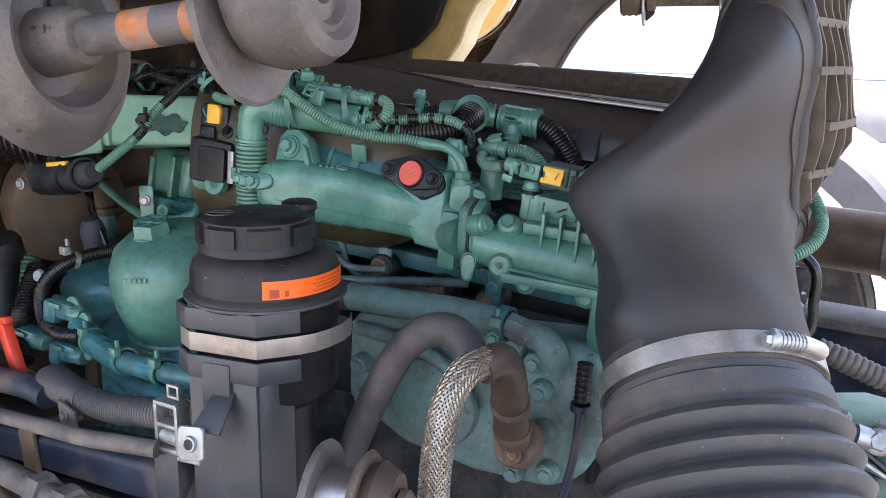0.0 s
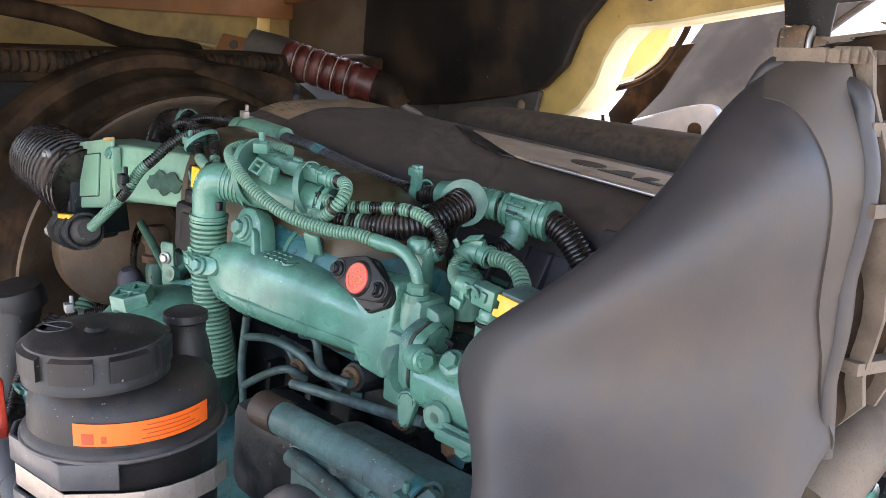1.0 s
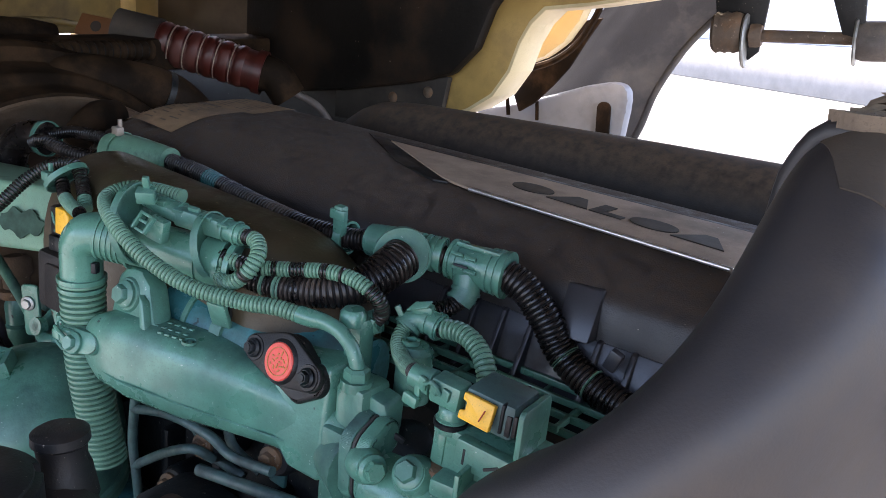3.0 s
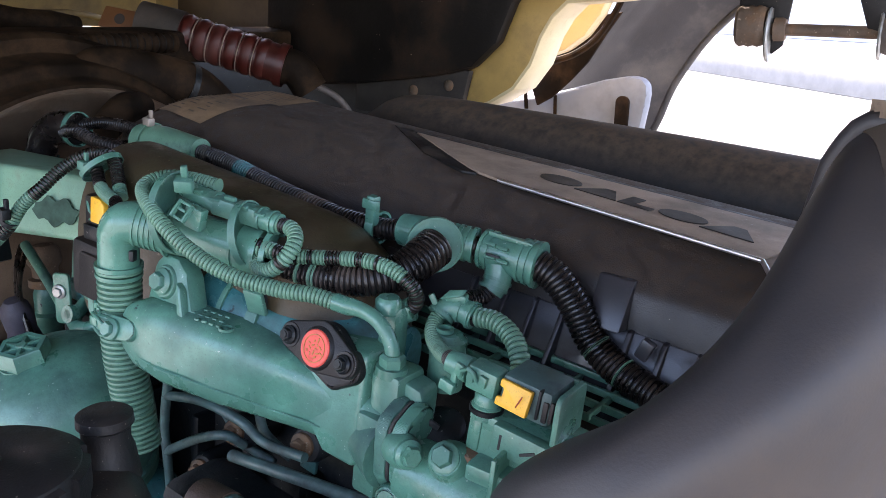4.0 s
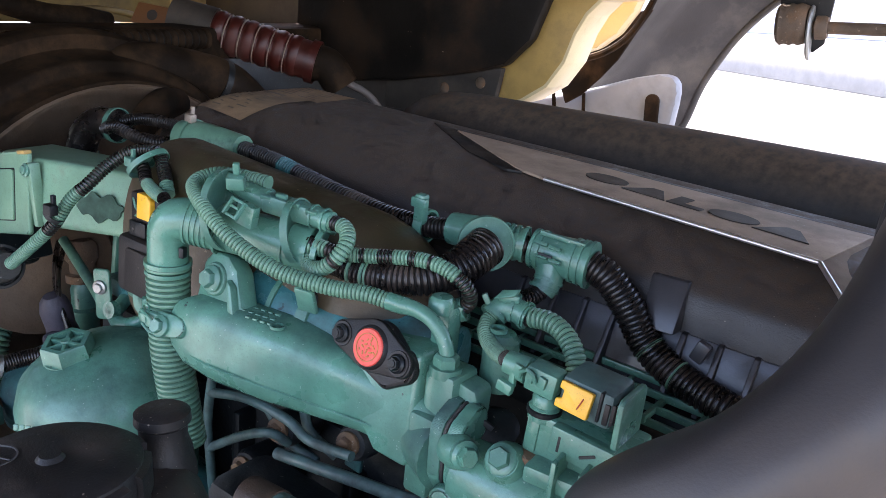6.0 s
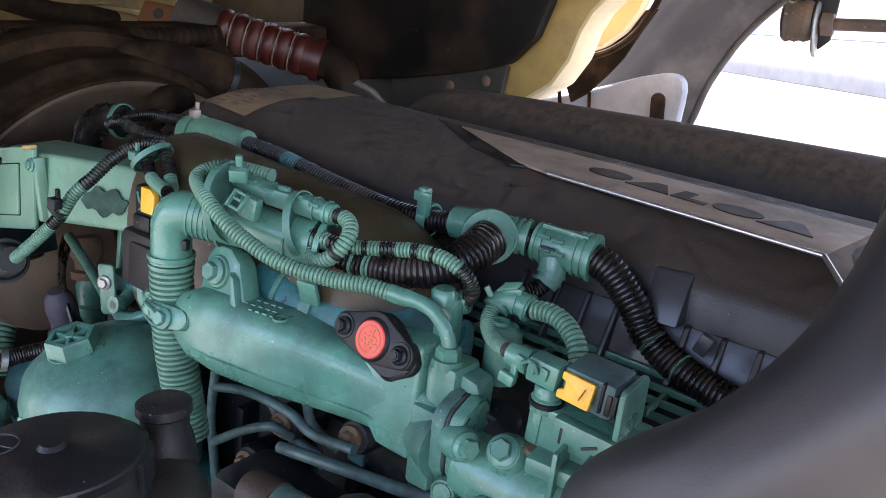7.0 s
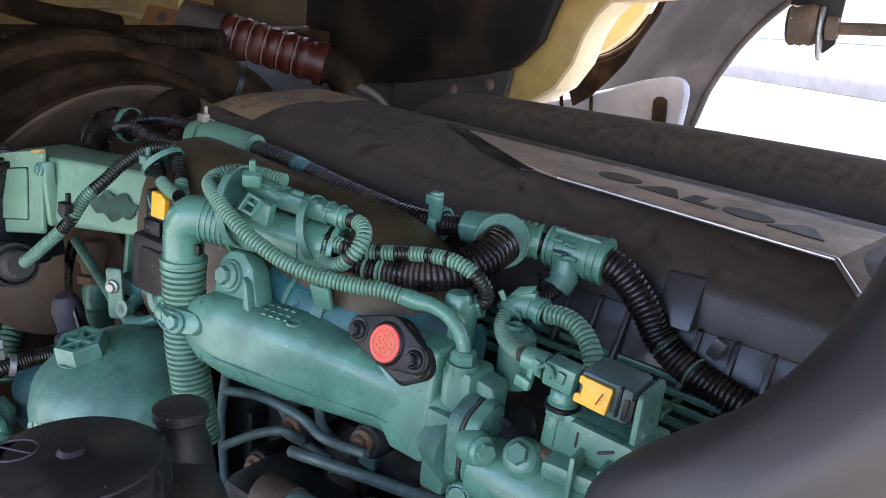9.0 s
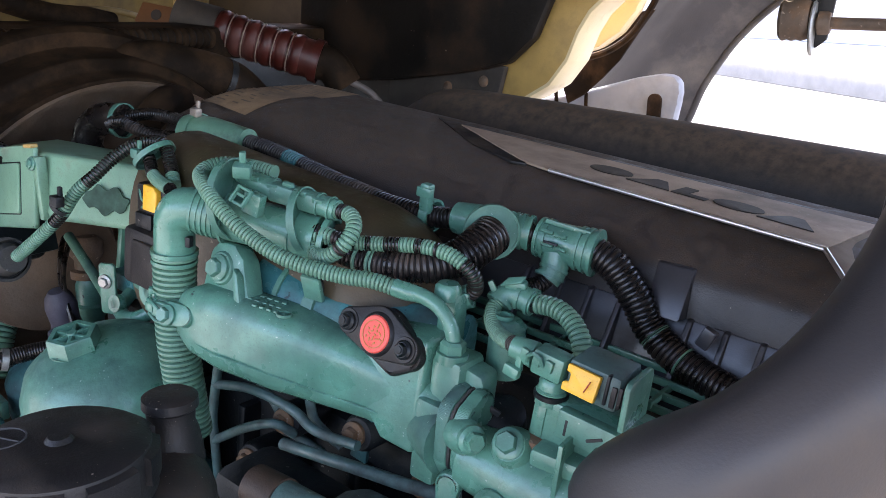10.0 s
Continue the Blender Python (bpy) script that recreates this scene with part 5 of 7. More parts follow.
part("cap_strip", box((0.022, 0.012, 0.006), (-0.660, -0.003, 0.052), (0, -12, 0), 0.002), "yellow_cab", intake, "yellowed plastic strip")
part("stain", slab([(0.045 * (0.88 + 0.10 * math.sin(5 * a) * math.sin(3 * a + 1)) * math.cos(a), 0.022 * (0.8 + 0.2 * math.sin(7 * a)) * math.sin(a)) for a in (2 * math.pi * k / 40 for k in range(40))], 0.0016, (-0.505, 0.0165, 0.008), facing((0.978, 0.21, 0.06), (0.2, -0.96, 0.19)), 0.0003, 1), "groove_green", intake, "bare dark patch in the paint")
foot = join(box((0.12, 0.05, 0.10), (-0.600, 0.010, 1.205), (0, 8, 14), 0.022, 3), box((0.012, 0.06, 0.085), (-0.640, -0.005, 1.200), (0, 12, 14), 0.004), box((0.012, 0.06, 0.085), (-0.575, 0.000, 1.205), (0, 12, 14), 0.004))
foot.transform(ENGINE.inverted())
part("rib_casting", foot, "green", intake)
part("foot_casting", box((0.10, 0.08, 0.09), (-0.40, 0.05, -0.055), (0, 0, 15), 0.02), "green", intake)
part("foot_eye", lathe([(0.010, 0.012), (0.020, 0.012), (0.022, 0), (0.010, 0), (0.010, 0.012)], (-0.37, 0.0, -0.075), (0, -1, 0.2), 20), "green", intake)
hose("corrugated_hose", [(-0.571, -0.075, -0.072), (-0.525, -0.070, -0.035), (-0.486, -0.059, 0.004), (-0.471, -0.045, 0.037), (-0.455, -0.030, 0.059), (-0.447, -0.008, 0.081), (-0.434, 0.012, 0.098), (-0.416, 0.024, 0.106), (-0.395, 0.030, 0.105), (-0.376, 0.025, 0.086), (-0.347, 0.010, 0.067)],
     0.0135, "thin corrugated cable hose over the intake housing", ("hose_green", "hose"), 0.0050, bands(0.28, 0.34, 0.48, 0.95))
hose("corrugated_hose", [(-0.434, 0.020, 0.086), (-0.407, 0.016, 0.087), (-0.387, 0.008, 0.073), (-0.358, -0.002, 0.070), (-0.320, -0.015, 0.073)], 0.0130, "short corrugated cable hose, half overpainted", ("hose", "hose_green"), 0.0050, bands(0.45))
solo("cable_tie", join(strap((-0.485, -0.058, 0.017), (0.6, 0.25, 0.75), 0.0125, 0.006), clip_block((-0.472, -0.070, 0.029), 0.017)), "dark_iron", "dark cable tie on the thin hose", "cable tie")
solo("cable_tie", join(strap((-0.398, 0.018, 0.093), (0.7, 0.1, -0.7), 0.026, 0.007), clip_block((-0.408, 0.000, 0.095), 0.015)), "green", "green cable tie gathering three hoses", "cable tie")
module = thing("sensor_module", "black sensor module with a yellow clip beside the elbow", "sensor", (-0.37, 0.0, 0.0))
part("body", box((0.085, 0.05, 0.078), (-0.388, 0.018, -0.040), (0, 3, 6), 0.008), "black", module)
part("face", slab(round_outline(0.058, 0.058, 0.006), 0.007, (-0.378, -0.006, -0.042), facing((1, 0.1, 0), (0, -1, 0.05)), 0.002), "black", module)
part("upper", box((0.056, 0.045, 0.046), (-0.390, 0.028, 0.034), (0, 0, 6), 0.005), "black", module)
part("upper_notch", box((0.030, 0.006, 0.020), (-0.398, 0.003, 0.010), (0, 0, 6), 0.002), "dark_iron", module)
part("clip", slab([(-0.014, -0.017), (0.013, -0.016), (0.014, 0.010), (0.006, 0.016), (-0.014, 0.016)], 0.012, (-0.384, 0.012, 0.042), facing((1, 0.1, 0), (0, -1, 0.05)), 0.002), "yellow", module, "yellow locking clip")
part("wire_seal", tube([(-0.412, 0.006, 0.052), (-0.404, 0.002, 0.040), (-0.398, 0.004, 0.032), (-0.404, 0.003, 0.026)], 0.0018, 6), "green", module, "bent wire seal")
part("edge_strip", box((0.012, 0.008, 0.056), (-0.339, -0.004, -0.042), bevel=0.001), "zinc", module, "zigzag metal strip")

# electric throttle module on the left end
act = thing("throttle_actuator", "dark grey throttle actuator with a hose and yellow clip", "actuator", (-0.76, -0.03, -0.1))
part("body", box((0.070, 0.09, 0.165), (-0.770, 0.000, -0.070), (0, -14, 0), 0.010), "black", act)
part("flange", box((0.014, 0.10, 0.150), (-0.735, 0.010, -0.060), (0, -14, 0), 0.004), "dark_iron", act, "dark metal flange")
part("front_plate", box((0.042, 0.006, 0.10), (-0.775, -0.048, -0.075), (0, -14, 0), 0.003), "dark_iron", act)
part("snout", tube([(-0.745, -0.045, -0.122), (-0.690, -0.055, -0.112), (-0.630, -0.066, -0.096), (-0.585, -0.073, -0.080)], [0.031, 0.030, 0.026, 0.018], 16), "dark_iron", act)
for c_ in ((-0.700, -0.053, -0.114), (-0.655, -0.062, -0.104), (-0.612, -0.069, -0.090)):
    part("snout_ring", strap(c_, (0.95, -0.18, 0.25), 0.027, 0.006, 0.004), "dark_iron", act)
part("clip", box((0.05, 0.010, 0.008), (-0.676, -0.072, -0.080), (0, -12, 0), 0.002), "yellow", act, "yellow locking clip")
for w in (0.0, -0.14):
    part("screw", bolt((-0.80, -0.052, w), (0, -1, 0), 0.008, 0.006), "zinc", act, "zinc screw")
hose("intake_hose", [(-0.735, 0.00, -0.05), (-0.80, 0.00, -0.045), (-0.88, 0.01, -0.045), (-1.00, 0.03, -0.05)], 0.115, "wide ribbed black intake hose", pitch=0.022, rib=0.12, seg=26)

# ---- fan, shroud and the dark end of the engine ----
shroud = thing("fan_shroud", "dark plastic fan shroud with stepped rings", "fan shroud", (-0.95, 0.33, -0.4))
FC = (-0.95, 0.33, -0.315)
part("outer_ring", lathe([(0.394, -0.002), (0.400, 0.004), (0.404, 0.050), (0.410, 0.058), (0.424, 0.062), (0.430, 0.070), (0.434, 0.130), (0.440, 0.142), (0.466, 0.150), (0.475, 0.165), (0.475, 0.20), (0.46, 0.20), (0.40, 0.10), (0.385, 0.05), (0.385, 0.0), (0.394, -0.002)], FC, (-1, 0, 0), 80), "soot", shroud)
part("bright_lip", lathe([(0.386, -0.006), (0.391, -0.009), (0.395, -0.004), (0.390, 0.002), (0.386, -0.006)], FC, (-1, 0, 0), 80), "fins", shroud, "worn brown lip")
# face darkened in colour to stand for the shade between the fins
part("back_panel", lathe([(0, 0.075), (0.387, 0.075), (0.387, 0.13), (0, 0.13)], FC, (-1, 0, 0), 48), "soot", shroud, "radiator face behind the fins, darkened as if shaded")
for k in range(46):
    y = 0.02 + 0.010 * k
    if abs(y - 0.33) < 0.33:
        part("fin", box((0.010, 0.004, 0.36), (-1.018, y, -0.115 - 1.1 * (y - 0.33) ** 2), bevel=0), "fins", shroud)
fan = thing("cooling_fan", "dark brown plastic cooling fan at rest", "fan", (-0.93, 0.33, -0.315))
part("hub", lathe([(0, 0.06), (0.07, 0.06), (0.11, 0.04), (0.12, 0.0), (0.12, -0.05), (0, -0.05)], (-0.99, 0.33, -0.315), (1, 0, 0), 36), "brown_rubber", fan)
for k in range(9):
    a = 2 * math.pi * k / 9
    c = Vector((-1.0, 0.33 + 0.225 * math.cos(a), -0.315 + 0.225 * math.sin(a)))
    part("blade", box((0.008, 0.23, 0.11), c, Matrix.Rotation(a, 4, "X") @ pose(0, 0, 0, 0, 32, 0), 0.003), "brown_rubber", fan)
part("belt_pulley", lathe([(0, 0.03), (0.09, 0.03), (0.095, 0.02), (0.085, 0.01), (0.095, 0.0), (0.085, -0.01), (0.095, -0.02), (0, -0.02)], (-0.84, 0.26, -0.33), (1, 0, 0), 36), "rust", fan, "rusty pulley")
fplate = thing("front_cover", "brown dusty front end plate of the engine", "engine casting", (-0.92, 0.4, -0.7))
part("plate", box((0.06, 0.46, 0.50), (-0.93, 0.44, -0.46), bevel=0.03), "fins", fplate)
part("pulley", lathe([(0, 0.05), (0.09, 0.05), (0.12, 0.04), (0.13, 0.0), (0.12, -0.02), (0.13, -0.04), (0, -0.04)], (-0.90, 0.13, -0.22), (1, -0.3, 0.1), 40), "fins", fplate, "brown dusty pulley")
for v_, w_ in ((0.30, -0.26), (0.45, -0.26), (0.60, -0.26)):
    part("bolt", bolt((-0.898, v_, w_), (1, 0, 0), 0.010, 0.010), "rust", fplate)
# ribbed rail with bright gaps and hoses at the top left
edge = thing("radiator_frame", "black radiator top frame with bright slits", "radiator frame", (-1.25, 0.4, 0.1))
part("beam", box((0.10, 1.6, 0.075), (-1.22, 0.30, 0.115), bevel=0.012), "soot", edge)
solo("corrugated_hose", tube([(-1.165, -0.45, 0.122), (-1.165, -0.10, 0.124), (-1.165, 0.30, 0.126), (-1.17, 0.70, 0.128)], 0.024, 18, 0.019, 0.20, groove=1), ("soot", "groove"), "dusty black corrugated hose along the radiator top", "hose")
chose = thing("coolant_hose", "thick black coolant hose bending over the radiator", "hose", (-1.1, 0.5, 0.06))
part("tube", tube([(-1.12, 0.36, 0.06), (-1.10, 0.46, 0.09), (-1.07, 0.56, 0.075), (-1.04, 0.66, 0.045), (-1.02, 0.74, -0.02)], [0.040, 0.045, 0.050, 0.050, 0.044], 24), "soot", chose)
part("clip", strap((-1.045, 0.645, 0.050), (0.3, 0.9, -0.35), 0.050, 0.014, 0.003, 30), "dark_iron", chose, "dark hose clip")
solo("air_hose", tube([(-1.60, 0.10, 0.225), (-1.56, 0.30, 0.195), (-1.55, 0.42, 0.160), (-1.55, 0.52, 0.135), (-1.55, 0.62, 0.122), (-1.55, 0.69, 0.118)], [0.026, 0.026, 0.026, 0.028, 0.034, 0.024], 18), "soot", "slack black hose over the radiator", "hose")
solo("vent_pipe", tube([(-1.75, 0.62, 0.120), (-1.75, 0.72, 0.128), (-1.75, 0.82, 0.125), (-1.75, 0.90, 0.108), (-1.74, 0.96, 0.075), (-1.73, 1.0, 0.03)], 0.010, 12), "yellow_grimy", "thin dark yellow pipe behind the radiator", "pipe")
solo("coolant_stub", tube([(-0.90, 0.42, 0.045), (-0.86, 0.36, 0.055), (-0.83, 0.30, 0.03)], [0.030, 0.029, 0.027], 18), "soot", "dark stub pipe beside the cover", "pipe")
# ribbed red charge air hose
red = thing("charge_air_hose", "dark red ribbed silicone charge air hose with steel rings", "hose", (-1.15, 0.8, 0.1))
RA, RB = Vector((-1.215, 0.760, 0.142)), Vector((-1.015, 0.900, 0.092))
part("bellows", tube([RA, RA.lerp(RB, 0.5), RB], [0.046, 0.047, 0.047], 30, 0.0), "red_hose", red)
for k in range(6):
    s = 0.06 + 0.15 * k
    part("lobe", lathe([(0.044, -0.015), (0.0490, -0.010), (0.0512, 0.0), (0.0490, 0.010), (0.044, 0.015), (0.044, -0.015)], RA.lerp(RB, s), RB - RA, 30), "red_hose", red)
for k in range(5):
    part("wire_ring", lathe([(0.0465, -0.002), (0.050, 0.0), (0.0465, 0.002), (0.0465, -0.002)], RA.lerp(RB, 0.135 + 0.15 * k), RB - RA, 30), "band_steel", red, "thin steel ring")
part("end_collar", strap(RB, RB - RA, 0.049, 0.02, 0.004, 30), "red_hose", red)
part("pipe_end", tube([RB, RB + (RB - RA) * 0.15, RB + (RB - RA) * 0.3 + Vector((0, 0, -0.04))], [0.044, 0.043, 0.043], 26), "soot", red, "dark pipe end")
part("metal_end", tube([RA + (RA - RB) * 0.42, RA + (RA - RB) * 0.12, RA], [0.047, 0.052, 0.053], 26), "grime", red, "dark brown metal pipe end")
part("lug", slab([(-0.06, -0.025), (0.05, -0.03), (0.06, 0.025), (-0.05, 0.028)], 0.012, (-1.345, 0.690, 0.155), facing((0.85, 0.45, -0.05), (0.45, -0.8, 0.4)), 0.004), "orange_band", red, "tan metal lug with a hole")
part("lug_hole", lathe([(0, 0.003), (0.013, 0.003), (0.014, 0), (0, 0)], Vector((-1.352, 0.687, 0.155)) + Vector((0.45, -0.8, 0.4)).normalized() * 0.011, (0.45, -0.8, 0.4), 18), "ink", red, "dark hole")
solo("gap_pipe", tube([(-0.95, 0.93, 0.06), (-0.90, 0.99, 0.02), (-0.86, 1.03, -0.06)], 0.009, 12), "chassis", "thin grey pipe beside the red hose", "pipe")

# ---- green oil filter dome ----
dome = thing("oil_filter_bowl", "green domed oil filter bowl with a hexagon top", "oil filter", (-0.40, -0.18, 0.85), PLAIN)
DH, DA = Vector((-0.420, -0.166, 1.134)), Vector((0.10, -0.20, 0.97)).normalized()
DB = DH + Vector((0.014, 0.022, 0.010))
part("bowl", lathe([(r_ * 1.34, h_ * 1.0) for r_, h_ in ((0, 0.0), (0.030, -0.002), (0.056, -0.012), (0.074, -0.032), (0.083, -0.060), (0.086, -0.095), (0.084, -0.130), (0.077, -0.170), (0.074, -0.182), (0.077, -0.186), (0.077, -0.192), (0.072, -0.196), (0.075, -0.201), (0.075, -0.207), (0.070, -0.212), (0.072, -0.218), (0.072, -0.224), (0.066, -0.230), (0.064, -0.255), (0, -0.27))], DB, DA, 56), "green", dome)
part("neck", lathe([(0.0335, -0.010), (0.0335, -0.001), (0.033, 0.003), (0.033, 0.0), (0, 0.0)], DH, DA, 32), "green", dome)
hexa = part("hexagon", lathe([(0.0245, 0.006), (0.0245, 0.026), (0.0315, 0.026), (0.033, 0.024), (0.0345, 0.0), (0, 0.0), (0, 0.006)], DH, DA, 6), "green", dome)
part("socket_floor", lathe([(0, 0.010), (0.0225, 0.010), (0.0225, 0.007), (0, 0.007)], DH, DA, 12), "dark_iron", hexa, "dark socket floor")
DM = facing((1, 0, 0), DA)
for k in range(3):
    part("spoke", box((0.054, 0.0050, 0.012), DH + DA * 0.0190, DM @ pose(0, 0, 0, 0, 0, 60 * k + 30), 0.001), "green", hexa)
part("spoke_hub", lathe([(0, 0.027), (0.006, 0.027), (0.007, 0.025), (0.007, 0.010), (0, 0.010)], DH, DA, 12), "green", hexa)
for k in range(5):
    part("cast_mark", box((0.006, 0.002, 0.008), DH + Vector((0.040 + 0.006 * k, -0.082 + 0.0055 * k, -0.060)), (-15, 0, 45), 0.0008), "green", dome, "raised cast mark")
housing = thing("oil_filter_housing", "oily green filter housing with cable connectors", "engine casting", (-0.55, -0.15, 0.7), PLAIN)
part("body", box((0.30, 0.20, 0.30), (-0.47, -0.09, 0.80), bevel=0.04, seg=3), "teal", housing)
part("shoulder", lathe([(0, 0.0), (0.050, -0.004), (0.075, -0.016), (0.088, -0.036), (0.090, -0.070), (0.094, -0.074), (0.094, -0.086), (0.086, -0.090), (0.080, -0.15), (0, -0.15)], (-0.665, -0.13, 1.040), (0.05, -0.2, 1), 36), "teal", housing, "domed green housing top")
part("shoulder_bar", box((0.05, 0.012, 0.030), (-0.655, -0.222, 0.972), (0, 0, 5), 0.003), "green", housing)
part("lever", slab(hull_of_circles([(0, 0, 0.016), (0.055, -0.05, 0.011)]), 0.012, (-0.545, -0.250, 1.000), facing((1, 0.3, 0), (0.2, -0.9, 0.2)), 0.003), "green", housing)
part("lever_arm", slab(hull_of_circles([(0, 0, 0.012), (0.02, -0.06, 0.012)]), 0.010, (-0.500, -0.255, 0.985), facing((1, 0.3, 0), (0.2, -0.9, 0.2)), 0.003), "green", housing)
for (x, y, z), w_ in (((-0.560, -0.262, 0.992), 0.060), ((-0.545, -0.270, 0.918), 0.050), ((-0.62, -0.30, 0.935), 0.055)):
    plug_ = part("plug", join(box((w_, 0.034, 0.034), (x, y, z), (0, 8, 18), 0.008), box((w_ * 0.5, 0.042, 0.042), (x - w_ * 0.35, y - 0.006, z - 0.004), (0, 8, 18), 0.006)), "teal", housing, "overpainted cable plug")
    part("plug_nut", lathe([(0, 0.014), (0.013, 0.014), (0.016, 0.010), (0.016, -0.01), (0, -0.01)], (x + w_ * 0.55, y + 0.004, z - 0.004), (1, 0.2, -0.1), 8), "green", plug_)
    part("plug_latch", box((w_ * 0.4, 0.006, 0.008), (x, y - 0.020, z + 0.010), (0, 8, 18), 0.001), "green", plug_)
part("branch_pipe", tube([(-0.520, -0.260, 0.970), (-0.439, -0.272, 0.955), (-0.368, -0.282, 0.953), (-0.275, -0.290, 0.962), (-0.197, -0.290, 0.972), (-0.12, -0.28, 0.978)], [0.021, 0.021, 0.020, 0.017, 0.017, 0.017], 18), "teal", housing)
for x, y, z in ((-0.46, -0.270, 0.957), (-0.33, -0.286, 0.957), (-0.21, -0.290, 0.970)):
    part("pipe_clamp", join(strap((x, y, z), (1, -0.1, 0.1), 0.020, 0.010, 0.003), clip_block((x, y - 0.016, z + 0.020), 0.018)), "green", housing)
part("lower_pipe", tube([(-0.46, -0.24, 0.90), (-0.38, -0.26, 0.905), (-0.28, -0.28, 0.915), (-0.17, -0.28, 0.93), (-0.1, -0.27, 0.935)], 0.016, 14), "teal", housing)
solo("cable", tube([(-0.50, -0.03, 1.09), (-0.560, -0.10, 1.080), (-0.590, -0.18, 1.074), (-0.594, -0.24, 1.064), (-0.614, -0.27, 1.032), (-0.617, -0.28, 0.996), (-0.596, -0.285, 0.963), (-0.546, -0.285, 0.953), (-0.475, -0.28, 0.965)], 0.0125, 14, 0.004, 0.06), "hose", "black sheathed cable round the filter", "cable", PLAIN)
solo("cable_clip", join(strap((-0.594, -0.22, 1.069), (0.1, 0.9, -0.2), 0.0135, 0.009, 0.003), clip_block((-0.600, -0.235, 1.088), 0.020)), "zinc", "pale cable clip round a black cable", "clip", PLAIN)
sens = thing("pressure_sensor", "brown and green pressure sensor standing on the housing", "sensor", (-0.60, -0.03, 1.0), PLAIN)
SX, SY = -0.835, -0.025
part("stem", lathe([(0, 1.105), (0.020, 1.105), (0.024, 1.095), (0.024, 1.06), (0.030, 1.055), (0.030, 1.04), (0.022, 1.03), (0.022, 0.95), (0, 0.95)], (SX, SY, -0.012), (0, 0, 1), 20), "green", sens)
part("collar", lathe([(0.018, 1.125), (0.030, 1.122), (0.030, 1.108), (0.018, 1.105), (0.018, 1.125)], (SX, SY, -0.012), (0, 0, 1), 20), "rust", sens, "rusty collar")
part("head", lathe([(0, 1.185), (0.018, 1.183), (0.028, 1.172), (0.029, 1.150), (0.022, 1.140), (0.022, 1.125), (0, 1.125)], (SX, SY, -0.012), (0, 0, 1), 20), "rust", sens, "rusty brown sensor head")
part("arm", tube([(-0.80, -0.062, 1.185), (-0.73, -0.055, 1.150), (-0.66, -0.055, 1.128), (-0.61, -0.062, 1.125)], 0.0085, 12), "green", sens)
part("plate", slab(round_outline(0.028, 0.082, 0.006), 0.006, (-0.600, -0.062, 1.148), facing((0.8, 0.6, 0), (0.6, -0.8, 0)), 0.002), "green", sens)
part("plate_bolt", bolt((-0.597, -0.070, 1.160), (0.6, -0.8, 0), 0.008, 0.007), "zinc", sens)
part("bent_pipe", tube([(-0.555, -0.045, 1.150), (-0.535, -0.070, 1.135), (-0.49, -0.072, 1.135), (-0.46, -0.05, 1.150), (-0.47, -0.03, 1.175)], 0.0105, 12), "green", sens)
part("eye", lathe([(0.007, 0.006), (0.013, 0.006), (0.013, -0.006), (0.007, -0.006), (0.007, 0.006)], (-0.520, -0.078, 1.150), (0.3, -0.9, 0.2), 16), "green", sens)
solo("rubber_boot", join(lathe([(0, 0.030), (0.014, 0.028), (0.022, 0.018), (0.026, 0.0), (0.024, -0.03), (0.028, -0.05), (0, -0.06)], (-0.758, -0.095, 1.078), (0.1, -0.2, 1), 20), box((0.035, 0.03, 0.03), (-0.735, -0.108, 1.030), (10, 20, 15), 0.010)), "boot", "dusty violet-grey rubber boot beside the filter", "boot", PLAIN)
for k in range(2):
    solo("wire", tube([(-0.90 + 0.02 * k, -0.02, 1.20 - 0.01 * k), (-0.82 + 0.02 * k, -0.07, 1.16 - 0.012 * k), (-0.76 + 0.01 * k, -0.09, 1.10 + 0.006 * k), (-0.72, -0.08 - 0.006 * k, 1.04)], 0.0045, 8), "hose", "thin black wire beside the green filter housing", "cable", PLAIN, group="wires beside the filter")
solo("wash_bottle_cap", join(lathe([(0, 0.02), (0.045, 0.018), (0.050, 0.01), (0.050, -0.02), (0, -0.02)], (-0.74, -0.30, 1.08), (0.1, -0.2, 1), 28), tube([(-0.74, -0.30, 1.07), (-0.72, -0.31, 1.0), (-0.70, -0.32, 0.9)], [0.045, 0.035, 0.03], 16)), "black", "black cap on a plastic filler neck", "cap", PLAIN)
solo("pale_clip", join(lathe([(0, 0.006), (0.010, 0.006), (0.013, 0.0), (0, 0.0)], (-0.655, -0.26, 1.035), (0.3, -0.9, 0.2), 16), box((0.012, 0.01, 0.03), (-0.655, -0.255, 1.028), (0, 30, 0), 0.002)), "pale_plastic", "pale plastic clip on the wiring", "clip", PLAIN)
solo("wiring_sleeve", tube([(-0.70, -0.24, 1.04), (-0.672, -0.28, 0.99), (-0.645, -0.31, 0.94), (-0.60, -0.33, 0.90)], 0.020, 14, 0.006, 0.08), "hose", "black wiring sleeve behind the red clip", "cable", PLAIN)
solo("red_clip", join(box((0.030, 0.02, 0.11), (-0.575, -0.355, 0.930), (0, -28, 0), 0.006), box((0.070, 0.016, 0.014), (-0.600, -0.36, 0.985), (0, -12, 0), 0.004), box((0.018, 0.024, 0.03), (-0.545, -0.36, 0.895), (0, -28, 0), 0.004)), "red", "bright red plastic clip beside the connectors", "clip", PLAIN)
